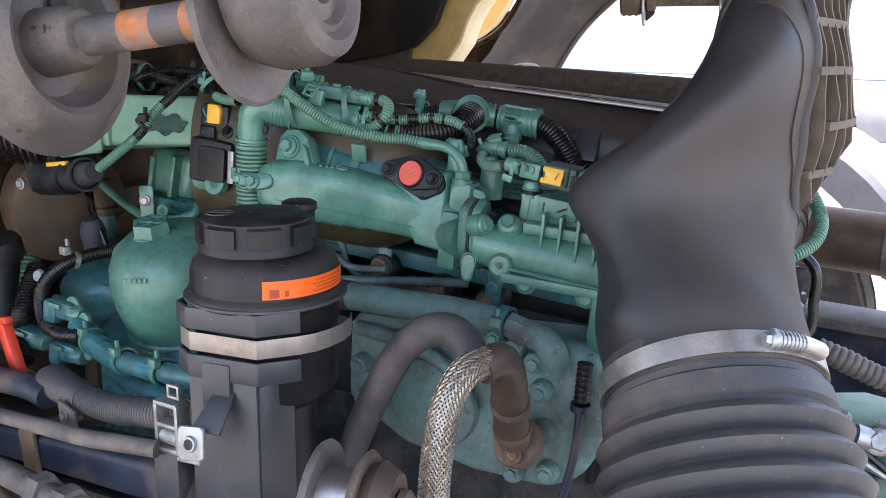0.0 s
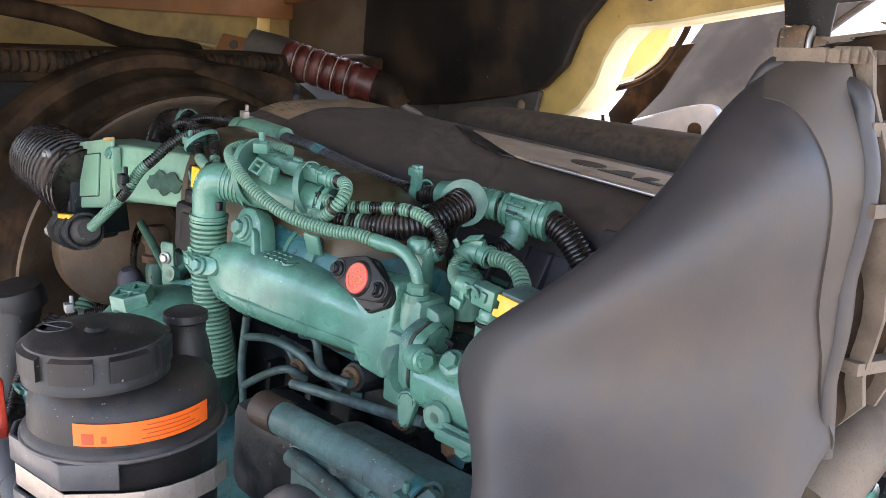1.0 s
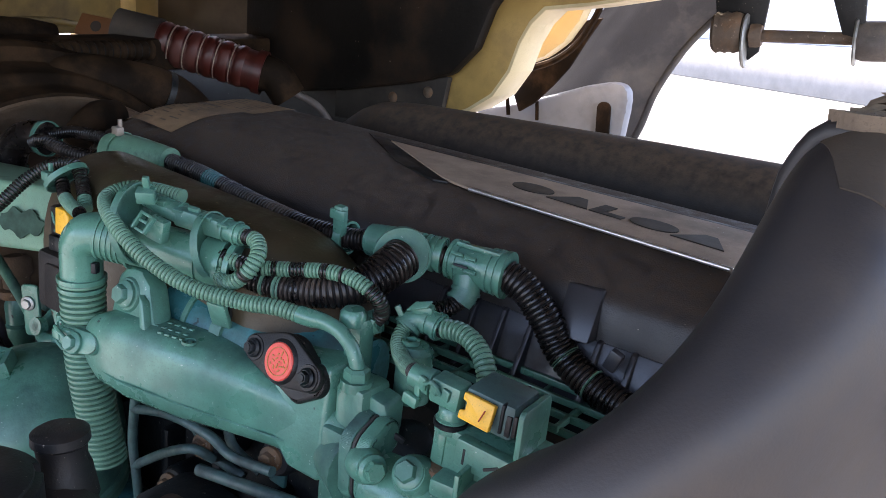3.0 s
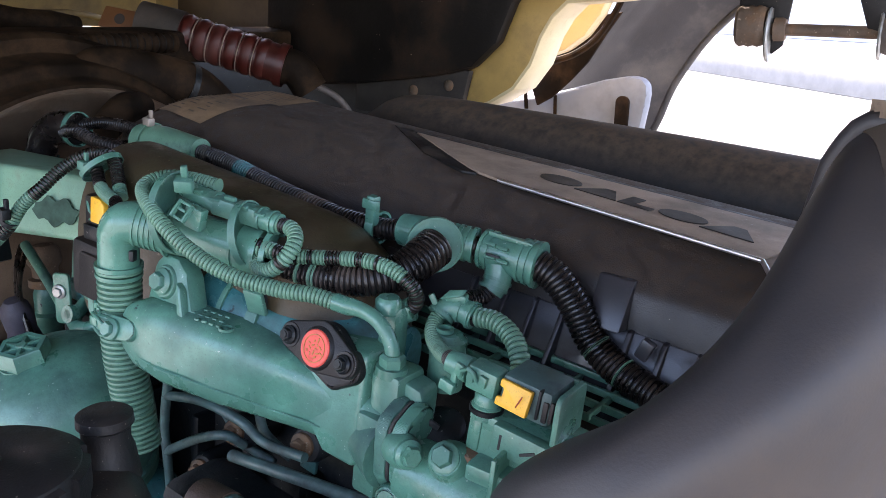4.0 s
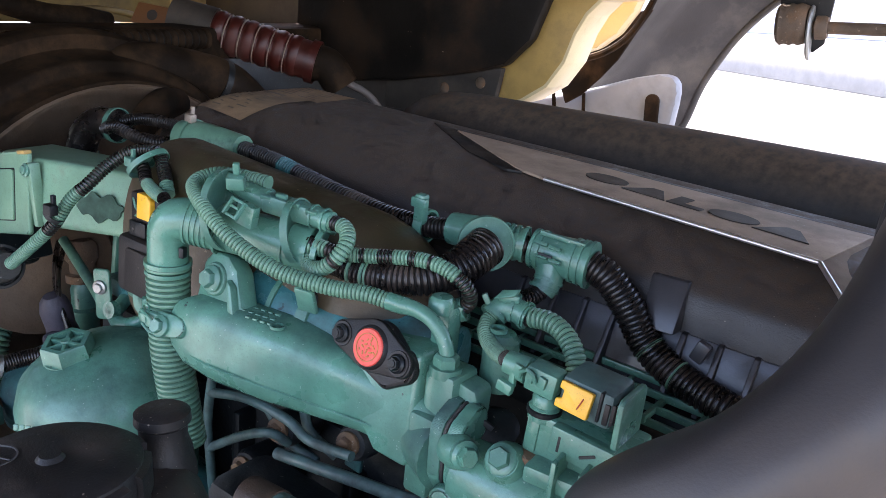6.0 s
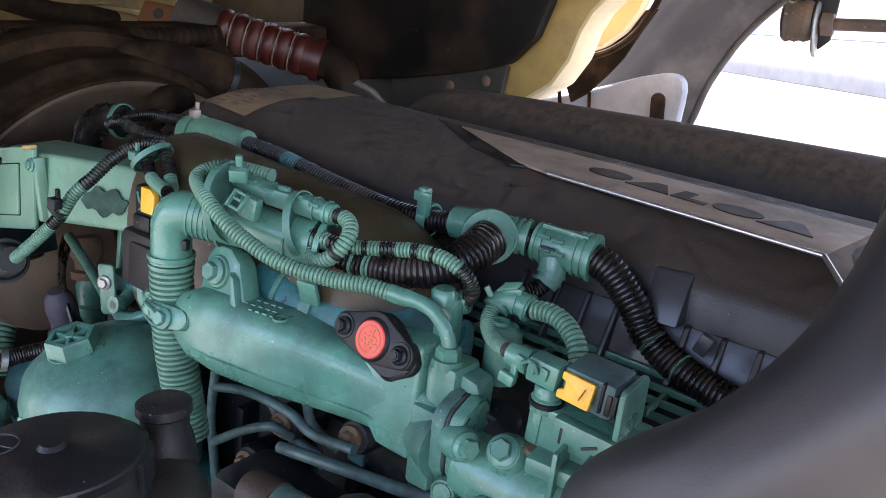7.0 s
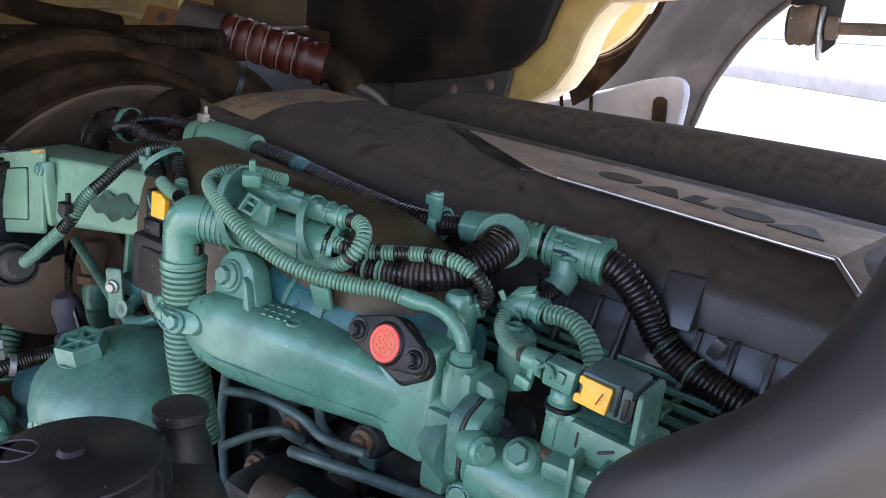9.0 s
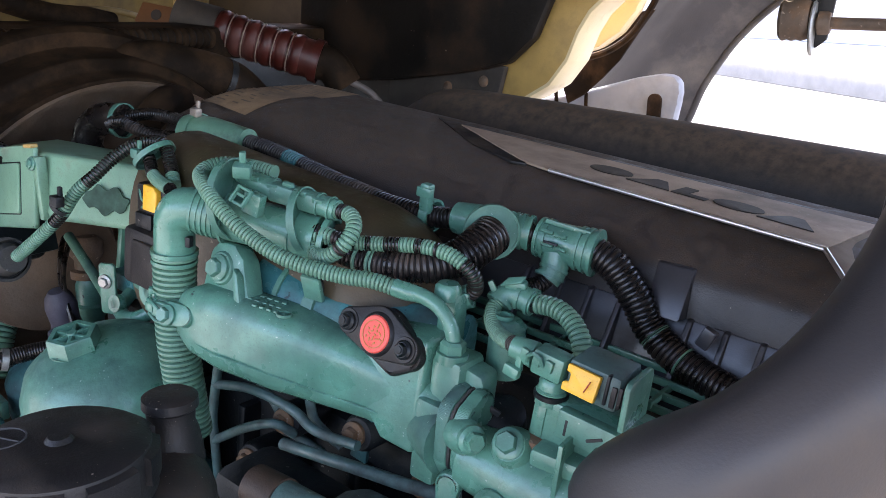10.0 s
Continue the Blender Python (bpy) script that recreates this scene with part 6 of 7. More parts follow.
solo("corrugated_hose", tube([(-0.99, -0.11, 1.03), (-0.955, -0.135, 1.015), (-0.925, -0.160, 0.975), (-0.91, -0.175, 0.91)], 0.023, 18, 0.0085, 0.15, groove=1), ("hose_green", "groove_green"), "green overpainted corrugated hose beside the filter", "hose", PLAIN)

# ---- injector pipes and dark gaps under the rail ----
for k, pts in enumerate(([(-0.283, 0.030, -0.150), (-0.293, 0.030, -0.229), (-0.287, 0.030, -0.278), (-0.276, 0.030, -0.36)], [(-0.290, 0.03, -0.186), (-0.218, 0.03, -0.165), (-0.151, 0.035, -0.167), (-0.117, 0.04, -0.182), (-0.050, 0.04, -0.172)],
                         [(-0.288, 0.03, -0.268), (-0.231, 0.035, -0.226), (-0.186, 0.04, -0.203), (-0.172, 0.06, -0.22)], [(-0.150, 0.02, -0.206), (-0.078, 0.02, -0.192), (-0.017, 0.02, -0.180), (0.045, 0.02, -0.168), (0.10, 0.03, -0.16)],
                         [(-0.20, 0.07, -0.16), (-0.155, 0.06, -0.149), (-0.138, 0.06, -0.186), (-0.10, 0.07, -0.21)], [(0.05, 0.07, -0.15), (0.09, 0.06, -0.14), (0.13, 0.07, -0.13)], [(-0.26, 0.08, -0.19), (-0.22, 0.07, -0.20), (-0.20, 0.08, -0.235), (-0.15, 0.09, -0.25)])):
    solo("fuel_pipe", tube(pts, 0.0062 if k != 3 else 0.0075, 12), "pipe_green", "thin green fuel pipe in the gap below the rail", "pipe", group="fuel pipes")
for k, (u, v, w) in enumerate(((-0.193, 0.092, -0.215), (-0.250, 0.085, -0.295), (-0.235, 0.10, -0.15), (-0.08, 0.098, -0.185), (0.03, 0.095, -0.20), (0.12, 0.095, -0.20))):
    inj = thing("injector_union", "dark steel injector union with a rusty bolt", "injector", (u, v, w), group="injector unions")
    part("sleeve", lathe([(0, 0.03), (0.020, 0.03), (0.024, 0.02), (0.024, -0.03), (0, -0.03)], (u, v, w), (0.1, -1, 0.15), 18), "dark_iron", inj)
    part("bolt", bolt((u, v - 0.032, w + 0.004), (0.1, -1, 0.15), 0.011, 0.012), "rust", inj, "dull rusty hexagon bolt")
for u, v, w in ((-0.079, 0.075, -0.185), (0.132, 0.055, -0.178)):
    tab = thing("pipe_bracket", "green flat bracket strip with a bolt", "bracket", (u, v, w))
    part("strip", box((0.026, 0.006, 0.075), (u, v + 0.006, w), (0, 4, 0), 0.002), "teal", tab)
    part("bolt", bolt((u, v, w + 0.01), (0, -1, 0), 0.008, 0.006), "teal", tab)

# ---- crossover pipe and gear cover ----
cross = thing("crossover_pipe", "green painted crossover pipe with clamp and union", "pipe", (0.1, -0.07, -0.2))
part("pipe", tube([(-0.05, -0.070, -0.189), (0.028, -0.071, -0.182), (0.121, -0.075, -0.172), (0.205, -0.081, -0.168)], [0.0215, 0.0215, 0.0215, 0.021], 24), "cast", cross)
part("dark_end", tube([(-0.095, -0.069, -0.194), (-0.05, -0.070, -0.189)], 0.0235, 22), "brown_rubber", cross, "brown rubber end sleeve")
part("collar", strap((0.208, -0.082, -0.168), (1, -0.1, 0.02), 0.0212, 0.016, 0.004), "teal", cross)
part("clamp_screw", join(clip_block((0.204, -0.106, -0.160), 0.018), bolt((0.202, -0.108, -0.184), (0.2, -1, 0), 0.007, 0.008)), "green", cross)
part("union", lathe([(0, 0.036), (0.016, 0.036), (0.019, 0.03), (0.019, 0.0), (0, 0.0)], (0.215, -0.083, -0.168), (1, -0.1, -0.15), 8), "cast", cross)
part("elbow", tube([(0.245, -0.086, -0.171), (0.270, -0.087, -0.178), (0.286, -0.085, -0.196), (0.286, -0.075, -0.220)], [0.018, 0.020, 0.020, 0.021], 18), "cast", cross)
gear = thing("gear_cover", "green grey cast gear cover with bolts and dirt", "engine casting", (0.13, -0.05, -0.35))
part("plate", slab([(-0.06, -0.37), (-0.07, -0.24), (-0.03, -0.215), (0.10, -0.205), (0.22, -0.195), (0.29, -0.185), (0.335, -0.20), (0.36, -0.24), (0.362, -0.33), (0.335, -0.39), (0.29, -0.42), (0.17, -0.43), (0.05, -0.42)], 0.10, (0, 0.05, 0), TUNNEL, 0.018, 3), "cast", gear)
for u, w, s in ((0.058, -0.207, 0.011), (0.252, -0.223, 0.012), (0.266, -0.264, 0.012), (0.215, -0.213, 0.015), (0.276, -0.325, 0.013), (0.29, -0.385, 0.012), (0.24, -0.40, 0.012), (-0.03, -0.30, 0.012), (-0.02, -0.355, 0.011), (0.12, -0.225, 0.010), (0.19, -0.215, 0.010)):
    part("boss", lathe([(0, 0.010), (s * 1.25, 0.009), (s * 1.45, 0.0), (s * 1.45, -0.01), (0, -0.01)], (u, -0.058, w), (0, -1, 0), 18), "cast", gear)
    part("bolt", bolt((u, -0.068, w), (0, -1, 0), s * 0.8, 0.008), "cast", gear)
part("ridge", tube([(-0.04, -0.062, -0.24), (0.06, -0.064, -0.245), (0.13, -0.066, -0.27), (0.17, -0.066, -0.32)], 0.012, 10), "cast", gear)
part("hub", lathe([(0, 0.02), (0.05, 0.02), (0.07, 0.008), (0.075, -0.01), (0, -0.01)], (0.10, -0.055, -0.33), (0, -1, 0), 32), "cast", gear)
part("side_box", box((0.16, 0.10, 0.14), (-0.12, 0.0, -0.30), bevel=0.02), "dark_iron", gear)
sensor = thing("speed_sensor", "black ribbed sensor plug with a dark blue cable", "sensor", (0.335, -0.08, -0.3))
part("plug", tube([(0.330, -0.085, -0.195), (0.332, -0.087, -0.250)], 0.011, 12, 0.008, 0.2), "black", sensor)
part("nut", strap((0.332, -0.087, -0.258), (0, 0, 1), 0.011, 0.01, 0.003, 12), "blue_rail", sensor)
part("cable", tube([(0.332, -0.087, -0.26), (0.334, -0.09, -0.32), (0.328, -0.092, -0.38), (0.315, -0.09, -0.46)], 0.006, 10), "blue_rail", sensor, "dark blue cable")

# ---- grey bent hose, braided hose and brown elbow ----
bend = thing("bent_hose", "grey rubber hose bent in an arch, brown at its end", "hose", (0.131, -0.355, 0.949), PLAIN)
part("arch", tube([(0.040, -0.186, 0.80), (0.070, -0.182, 0.87), (0.098, -0.178, 0.938), (0.130, -0.174, 1.004), (0.166, -0.170, 1.064), (0.206, -0.168, 1.100), (0.248, -0.170, 1.112), (0.284, -0.182, 1.104), (0.306, -0.196, 1.084)], 0.0215, 26), "rubber", bend)
part("brown_elbow", tube([(0.352, -0.245, 1.108), (0.352, -0.222, 1.112), (0.344, -0.190, 1.098), (0.326, -0.150, 1.058), (0.306, -0.115, 1.010), (0.292, -0.088, 0.966), (0.286, -0.072, 0.942)], [0.0180, 0.0200, 0.0225, 0.0235, 0.0240, 0.0240, 0.0240], 24), "brown_rubber", bend, "brown rubber elbow")
part("elbow_clip", strap((0.308, -0.118, 1.015), (-0.35, 0.6, -0.8), 0.0245, 0.012, 0.002), "rust", bend, "rusty hose clip")
part("elbow_clip", strap((0.291, -0.086, 0.962), (-0.2, 0.5, -0.8), 0.0242, 0.010, 0.002), "rust", bend, "rusty hose clip")
part("elbow_flange", join(lathe([(0, 0.01), (0.032, 0.01), (0.036, 0), (0.036, -0.01), (0, -0.01)], (0.284, -0.062, 0.930), (0.166, -0.930, 0.394), 20), bolt((0.290, -0.082, 0.922), (0.166, -0.930, 0.394), 0.010, 0.008)), "rust", bend, "rusty flange")
BR = [(0.362, -0.326, 0.80), (0.355, -0.324, 0.88), (0.347, -0.318, 0.96), (0.343, -0.308, 1.025), (0.343, -0.292, 1.080), (0.346, -0.268, 1.108), (0.350, -0.242, 1.114), (0.350, -0.220, 1.110)]
braided = thing("braided_hose", "steel braided hose rising beside the bent hose", "hose", (0.384, -0.345, 0.84), PLAIN)
part("core", tube(BR, 0.0150, 20), "brown_rubber", braided)
path, _ = spline(BR, 0.003)
strands = []
for turn in range(22):
    for way in (1, -1):
        pts, side = [], None
        for i in range(0, len(path)):
            q = path[i]
            ahead = (path[min(i + 1, len(path) - 1)] - path[max(i - 1, 0)]).normalized()
            side = ahead.orthogonal().normalized() if side is None else (side - ahead * side.dot(ahead)).normalized()
            a = way * i * 0.135 + 2 * math.pi * turn / 22
            pts.append(q + (0.0160 + 0.0009 * math.sin(i * 1.46 + turn * math.pi + way * 1.57)) * (math.cos(a) * side + math.sin(a) * ahead.cross(side)))
        strands.append(tube(pts, 0.0016, 5, step=0.0045, caps=False))
tagged(part("braid", join(*strands), "braid", braided), "woven steel wire braid", "", "", "stuff")

# ---- steering fluid reservoir ----
res = thing("fluid_reservoir", "black plastic fluid reservoir with orange label and steel band", "reservoir", (0.03, -0.27, 0.9), PLAIN)
RC = Vector((0.024, -0.278, 0))
part("body", lathe([(0, 1.212), (0.064, 1.210), (0.080, 1.204), (0.092, 1.190), (0.096, 1.178), (0.097, 1.156), (0.101, 1.152), (0.1035, 1.148), (0.1035, 1.141), (0.098, 1.137), (0.094, 1.132), (0.092, 1.02), (0.080, 1.005), (0, 1.005)], RC, (0, 0, 1), 56), "black", res)
part("gasket", lathe([(0.1025, 1.1475), (0.1055, 1.146), (0.1055, 1.143), (0.1025, 1.1415), (0.1025, 1.1475)], RC, (0, 0, 1), 56), "rubber", res, "dusty grey seam")
CC = Vector((0.044, -0.308, 0))
cap = part("cap", lathe([(0, 1.254), (0.030, 1.2555), (0.060, 1.254), (0.067, 1.250), (0.0685, 1.244), (0.0685, 1.222), (0.071, 1.218), (0.071, 1.211), (0, 1.203)], CC, (0, 0, 1), 64), "black", res)
for k in range(8):
    a = 360 * k / 8 - 75
    grip = bmesh.new()
    rows = []
    for i in range(7):
        t_ = radians(a - 16.5 + 33 * i / 6)
        rows.append([grip.verts.new((CC.x + r_ * math.cos(t_), CC.y + r_ * math.sin(t_), z_)) for r_, z_ in ((0.067, 1.223), (0.0735, 1.223), (0.0735, 1.245), (0.067, 1.248))])
    for r0, r1 in zip(rows, rows[1:]):
        for i in range(4):
            grip.faces.new((r0[i], r1[i], r1[(i + 1) % 4], r0[(i + 1) % 4]))
    grip.faces.new(rows[0])
    grip.faces.new(rows[-1][::-1])
    part("grip", grip, "black", cap, "wide flat grip")
part("cap_nub", lathe([(0, 1.2585), (0.008, 1.2585), (0.011, 1.255), (0, 1.255)], CC, (0, 0, 1), 20), "black", cap)
part("cap_emblem", join(lathe([(0.0175, 1.2545), (0.0175, 1.2562), (0.0160, 1.2562), (0.0160, 1.2545), (0.0175, 1.2545)], CC + Vector((-0.026, -0.034, 0)), (0, 0, 1), 24, None), box((0.030, 0.0015, 0.0015), CC + Vector((-0.026, -0.034, 1.2556)), (0, 0, 35), 0.0003)), "rubber", cap, "worn oval mark")
filler = part("filler", lathe([(0, 1.254), (0.019, 1.254), (0.0240, 1.251), (0.0245, 1.243), (0.0215, 1.240), (0.0205, 1.228), (0.024, 1.218), (0.028, 1.19), (0, 1.19)], RC + Vector((-0.012, 0.070, 0)), (0, 0, 1), 30), "black", res)


def wrap(centre, r, z0, z1, a0, a1, n=20):
    """A thin sheet bent round an upright cylinder, between two angles in degrees."""
    bm = bmesh.new()
    rows = []
    for i in range(n + 1):
        a = radians(a0 + (a1 - a0) * i / n)
        rows.append([bm.verts.new((centre[0] + r * math.cos(a), centre[1] + r * math.sin(a), z)) for z in (z0, z1)])
    for a, b in zip(rows, rows[1:]):
        bm.faces.new((a[0], b[0], b[1], a[1]))
    return bm


lab = part("label", wrap(RC, 0.0975, 1.1585, 1.1815, -42, 42), "label_orange", res, "orange warning label")
part("label_small", wrap(RC, 0.0975, 1.160, 1.180, -128, -121, 4), "label_orange", res, "orange label end")
for k in range(4):
    part("text_line", wrap(RC, 0.0978, 1.1625 + 0.0045 * k, 1.1636 + 0.0045 * k, -4 + 3 * (k % 2), 34 - 4 * (k % 3), 10), "ink_red", lab, "unreadable red print")
part("pictogram", wrap(RC, 0.0978, 1.1605, 1.1715, -37, -30, 4), "ink_red", lab, "small plain dark square")
part("pictogram", wrap(RC, 0.0978, 1.1615, 1.169, -26, -23, 4), "ink_red", lab, "small plain dark mark")
# holder: a bent plate round the front, a steel band and a lower plate
HOLD = [(-0.030, -0.362), (-0.022, -0.378), (0.006, -0.385), (0.096, -0.354), (0.120, -0.306)]


part("holder_wing", bent(HOLD, 1.115, 1.143, 0.006, 0.002), "holder", res, "bent black upper plate")
part("band", bent([*HOLD, (0.126, -0.286), (0.1265, -0.262), (0.122, -0.236), (0.112, -0.213), (0.096, -0.195)], 1.086, 1.110, 0.002, 0.0006), "band_steel", res, "brushed steel clamping band")
part("holder_wing", bent(HOLD, 1.052, 1.082, 0.006, 0.002), "holder", res, "bent black lower plate")
part("holder_back", bent([(0.000, -0.382), (0.094, -0.351)], 0.80, 1.056, 0.006, 0.002), "holder", res, "tall black holder plate")
part("holder_side", box((0.008, 0.05, 0.24), (0.098, -0.328, 0.93), (0, 0, -10), 0.003), "holder", res)
part("holder_pocket", box((0.042, 0.008, 0.060), (0.044, -0.376, 1.045), (0, 0, 18), 0.003), "holder", res)
part("holder_tongue", slab([(-0.014, 0.008), (0.014, 0.008), (0.020, -0.054), (-0.022, -0.054)], 0.005, (0.053, -0.370, 1.034), facing((0.95, 0.30, 0.0), (0.20, -0.62, 0.76)), 0.0015), "holder", res, "bent tongue standing out of the plate")
part("lower_body", lathe([(0, 1.02), (0.062, 1.02), (0.062, 0.86), (0, 0.86)], RC, (0, 0, 1), 40), "black", res)

clipb = thing("cable_bracket", "zinc plated bracket and clip beside the reservoir", "bracket", (-0.02, -0.42, 0.95), PLAIN)
for x, z, w_, h_ in ((-0.105, 0.948, 0.006, 0.070), (-0.064, 0.948, 0.006, 0.070), (-0.0845, 0.981, 0.042, 0.006), (-0.0845, 0.950, 0.042, 0.006), (-0.0845, 0.914, 0.042, 0.006)):
    part("frame_bar", box((w_, 0.022, h_), (x, -0.362 + 0.12 * (x + 0.085), z), (0, 0, 10), 0.001), "zinc", clipb)
part("roller", lathe([(0, 0.016), (0.012, 0.016), (0.012, -0.016), (0, -0.016)], (-0.0845, -0.360, 0.930), (1, 0.12, 0), 16), "zinc", clipb)
part("top_eye", join(*[box(b, c, (0, 0, 10), 0.001) for b, c in (((0.022, 0.010, 0.004), (-0.078, -0.358, 0.990)), ((0.022, 0.010, 0.004), (-0.078, -0.358, 1.006)), ((0.004, 0.010, 0.020), (-0.088, -0.359, 0.998)), ((0.004, 0.010, 0.020), (-0.068, -0.357, 0.998)))]), "zinc", clipb)
part("back_plate", box((0.044, 0.006, 0.074), (-0.0845, -0.346, 0.948), (0, 0, 10), 0.001), "chassis", clipb)
TAB, TAB_N = Vector((0.056, -0.422, 0.989)), Vector((0.33, -0.92, 0.20)).normalized()
tab = thing("threaded_tab", "square zinc plated tab with a threaded hole on the reservoir holder", "bracket", TAB, PLAIN)
part("plate", slab(round_outline(0.036, 0.042, 0.005), 0.007, TAB, facing((0.94, 0.33, 0.10), TAB_N), 0.002), "zinc", tab)
part("nut_ring", lathe([(0.0066, 0.0), (0.0066, 0.004), (0.0092, 0.004), (0.0105, 0.0), (0.0066, 0.0)], TAB + TAB_N * 0.0070, TAB_N, 20), "zinc", tab)
part("hole", lathe([(0, 0.001), (0.0068, 0.001), (0.0068, 0), (0, 0)], TAB + TAB_N * 0.0071, TAB_N, 18), "ink", tab, "dark threaded hole")
part("fold", box((0.034, 0.012, 0.006), TAB + Vector((-0.001, -0.004, -0.021)), (0, 0, 18), 0.002), "zinc", tab)
part("foot", box((0.046, 0.03, 0.085), (-0.092, -0.358, 0.872), (0, 0, 12), 0.004), "holder", clipb, "dark grey foot plate")
collar_ = thing("hose_end", "fat grey rubber elbow on the corrugated hose", "hose", (-0.4, -0.36, 0.90), PLAIN)
part("elbow", tube([(-0.452, -0.345, 0.885), (-0.444, -0.355, 0.906), (-0.420, -0.36, 0.920), (-0.375, -0.36, 0.918), (-0.320, -0.36, 0.917)], [0.024, 0.027, 0.028, 0.026, 0.024], 22), "rubber", collar_)
part("seal", strap((-0.452, -0.348, 0.886), (0.2, -0.3, 0.9), 0.025, 0.008, 0.003), "dark_iron", collar_)
solo("corrugated_hose", tube([(-0.325, -0.36, 0.917), (-0.262, -0.36, 0.923), (-0.200, -0.36, 0.934), (-0.140, -0.358, 0.948), (-0.105, -0.352, 0.955)], 0.0225, 22, 0.0062, 0.10, groove=1), ("rubber", "groove"), "grey corrugated hose leading to the reservoir bracket", "hose", PLAIN)
solo("blue_pipe", tube([(-0.95, -0.44, 0.86), (-0.572, -0.40, 0.900), (-0.46, -0.385, 0.908), (-0.402, -0.38, 0.905)], 0.021, 18), "blue_rail", "dark blue pipe ending at a rubber elbow", "pipe", PLAIN)
solo("grey_strap", join(box((0.045, 0.006, 0.055), (-0.325, -0.388, 0.892), (10, 15, 5), 0.002), bolt((-0.325, -0.394, 0.900), (0, -1, 0.1), 0.007, 0.006)), "chassis", "short grey metal strap under the hose", "bracket", PLAIN)

# ---- rubber mount and washer under the hoses ----
mount = thing("rubber_mount", "rusty rubber mount between steel washers", "rubber mount", (0.25, -0.5, 0.98), PLAIN)
MA = Vector((0.90, 0.42, -0.03)).normalized()
MC = Vector((0.340, -0.425, 1.012))
part("washer", lathe([(0, 0), (0.060, 0), (0.062, 0.004), (0.060, 0.008), (0, 0.008)], MC - MA * 0.045, MA, 36), "chassis", mount, "grey steel washer")
part("spool", lathe([(0, 0), (0.036, 0), (0.036, 0.04), (0, 0.04)], MC - MA * 0.040, MA, 30), "steel", mount, "bright worn steel sleeve")
part("washer", lathe([(0, 0), (0.055, 0), (0.058, 0.004), (0.055, 0.008), (0, 0.008)], MC, MA, 36), "rust", mount)
part("rubber", lathe([(0, 0), (0.045, 0), (0.05, 0.012), (0.04, 0.03), (0, 0.03)], MC + MA * 0.008, MA, 30), "brown_rubber", mount)
part("nut", bolt(MC + MA * 0.045, MA, 0.018, 0.02), "rust", mount)
part("arm", box((0.05, 0.05, 0.30), MC + Vector((-0.02, 0.0, -0.18)), (0, 5, 25), 0.012), "chassis", mount)

# ---- chassis rail and pipes at the lower left ----
crail = thing("chassis_rail", "dark blue chassis rail below the reservoir", "chassis rail", (-0.8, -0.5, 0.6), PLAIN)
part("beam", box((1.95, 0.08, 0.068), (-1.03, -0.332, 0.676), (0, -10.6, 0), 0.016, 3), "blue_rail", crail)
part("lower_beam", box((1.95, 0.07, 0.16), (-1.03, -0.320, 0.540), (0, -10.6, 0), 0.01), "dark_iron", crail, "dark lower rail")
solo("grey_pipe", tube([(-0.80, -0.43, 0.80), (-0.538, -0.42, 0.850), (-0.392, -0.42, 0.877), (-0.300, -0.42, 0.893), (-0.215, -0.42, 0.908), (-0.150, -0.41, 0.918), (-0.095, -0.38, 0.915)], 0.0125, 16), "chassis", "grey dusty pipe along the chassis rail", "pipe", PLAIN)
solo("rusty_clip", join(box((0.055, 0.090, 0.010), (-0.502, -0.334, 0.812), (0, -10.6, 0), 0.003), box((0.055, 0.008, 0.078), (-0.498, -0.376, 0.774), (0, -10.6, 0), 0.003)), "rust", "rusty clip round the blue chassis rail", "clip", PLAIN)
dusty = thing("brake_pipe", "dusty tan pipe with grey union nuts below the chassis rail", "pipe", (-0.45, -0.45, 0.75), PLAIN)
part("tube", tube([(-0.75, -0.46, 0.74), (-0.50, -0.455, 0.782), (-0.40, -0.450, 0.796), (-0.30, -0.448, 0.803), (-0.20, -0.446, 0.812)], [0.018, 0.019, 0.020, 0.019, 0.018], 16), "chassis", dusty)
part("branch", tube([(-0.55, -0.470, 0.735), (-0.46, -0.470, 0.762), (-0.405, -0.470, 0.752), (-0.385, -0.470, 0.715)], 0.019, 14), "rust", dusty, "rusty bent branch")
for x in (-0.300, -0.222):
    part("union_nut", lathe([(0, 0.017), (0.026, 0.017), (0.028, 0.013), (0.028, -0.013), (0.026, -0.017), (0, -0.017)], (x, -0.448, 0.805 + 0.1 * (x + 0.30)), (1, 0.02, 0.1), 6), "chassis", dusty, "grey hexagon union nut")

# ---- near cab mount: two discs and a bar ----
near = thing("cab_suspension_mount", "grey dusty cab suspension bushings joined by a worn bar", "cab mount", (0.35, -0.6, 1.55), PLAIN)
NA, NW = Vector((0.250, -0.640, 1.458)), Vector((0.400, -0.590, 1.478))
ND = (NW - NA).normalized()
part("bar", tube([NA - ND * 0.02, NW], 0.0142, 20), "chassis", near, "grey worn bar")
part("paint_patch", tube([NA + ND * 0.060, NA + ND * 0.088], 0.0144, 20), "orange_rust", near, "orange primer patch")
part("paint_patch", tube([NA + ND * 0.114, NA + ND * 0.140], 0.0144, 20), "orange_rust", near, "orange primer patch")
part("bare_patch", tube([NA + ND * 0.086, NA + ND * 0.116], 0.01435, 20), "chassis", near, "worn bare metal patch")
part("collar", lathe([(0.0142, 0.022), (0.020, 0.020), (0.024, 0.010), (0.026, -0.02), (0, -0.02)], NA, ND, 24), "chassis", near)
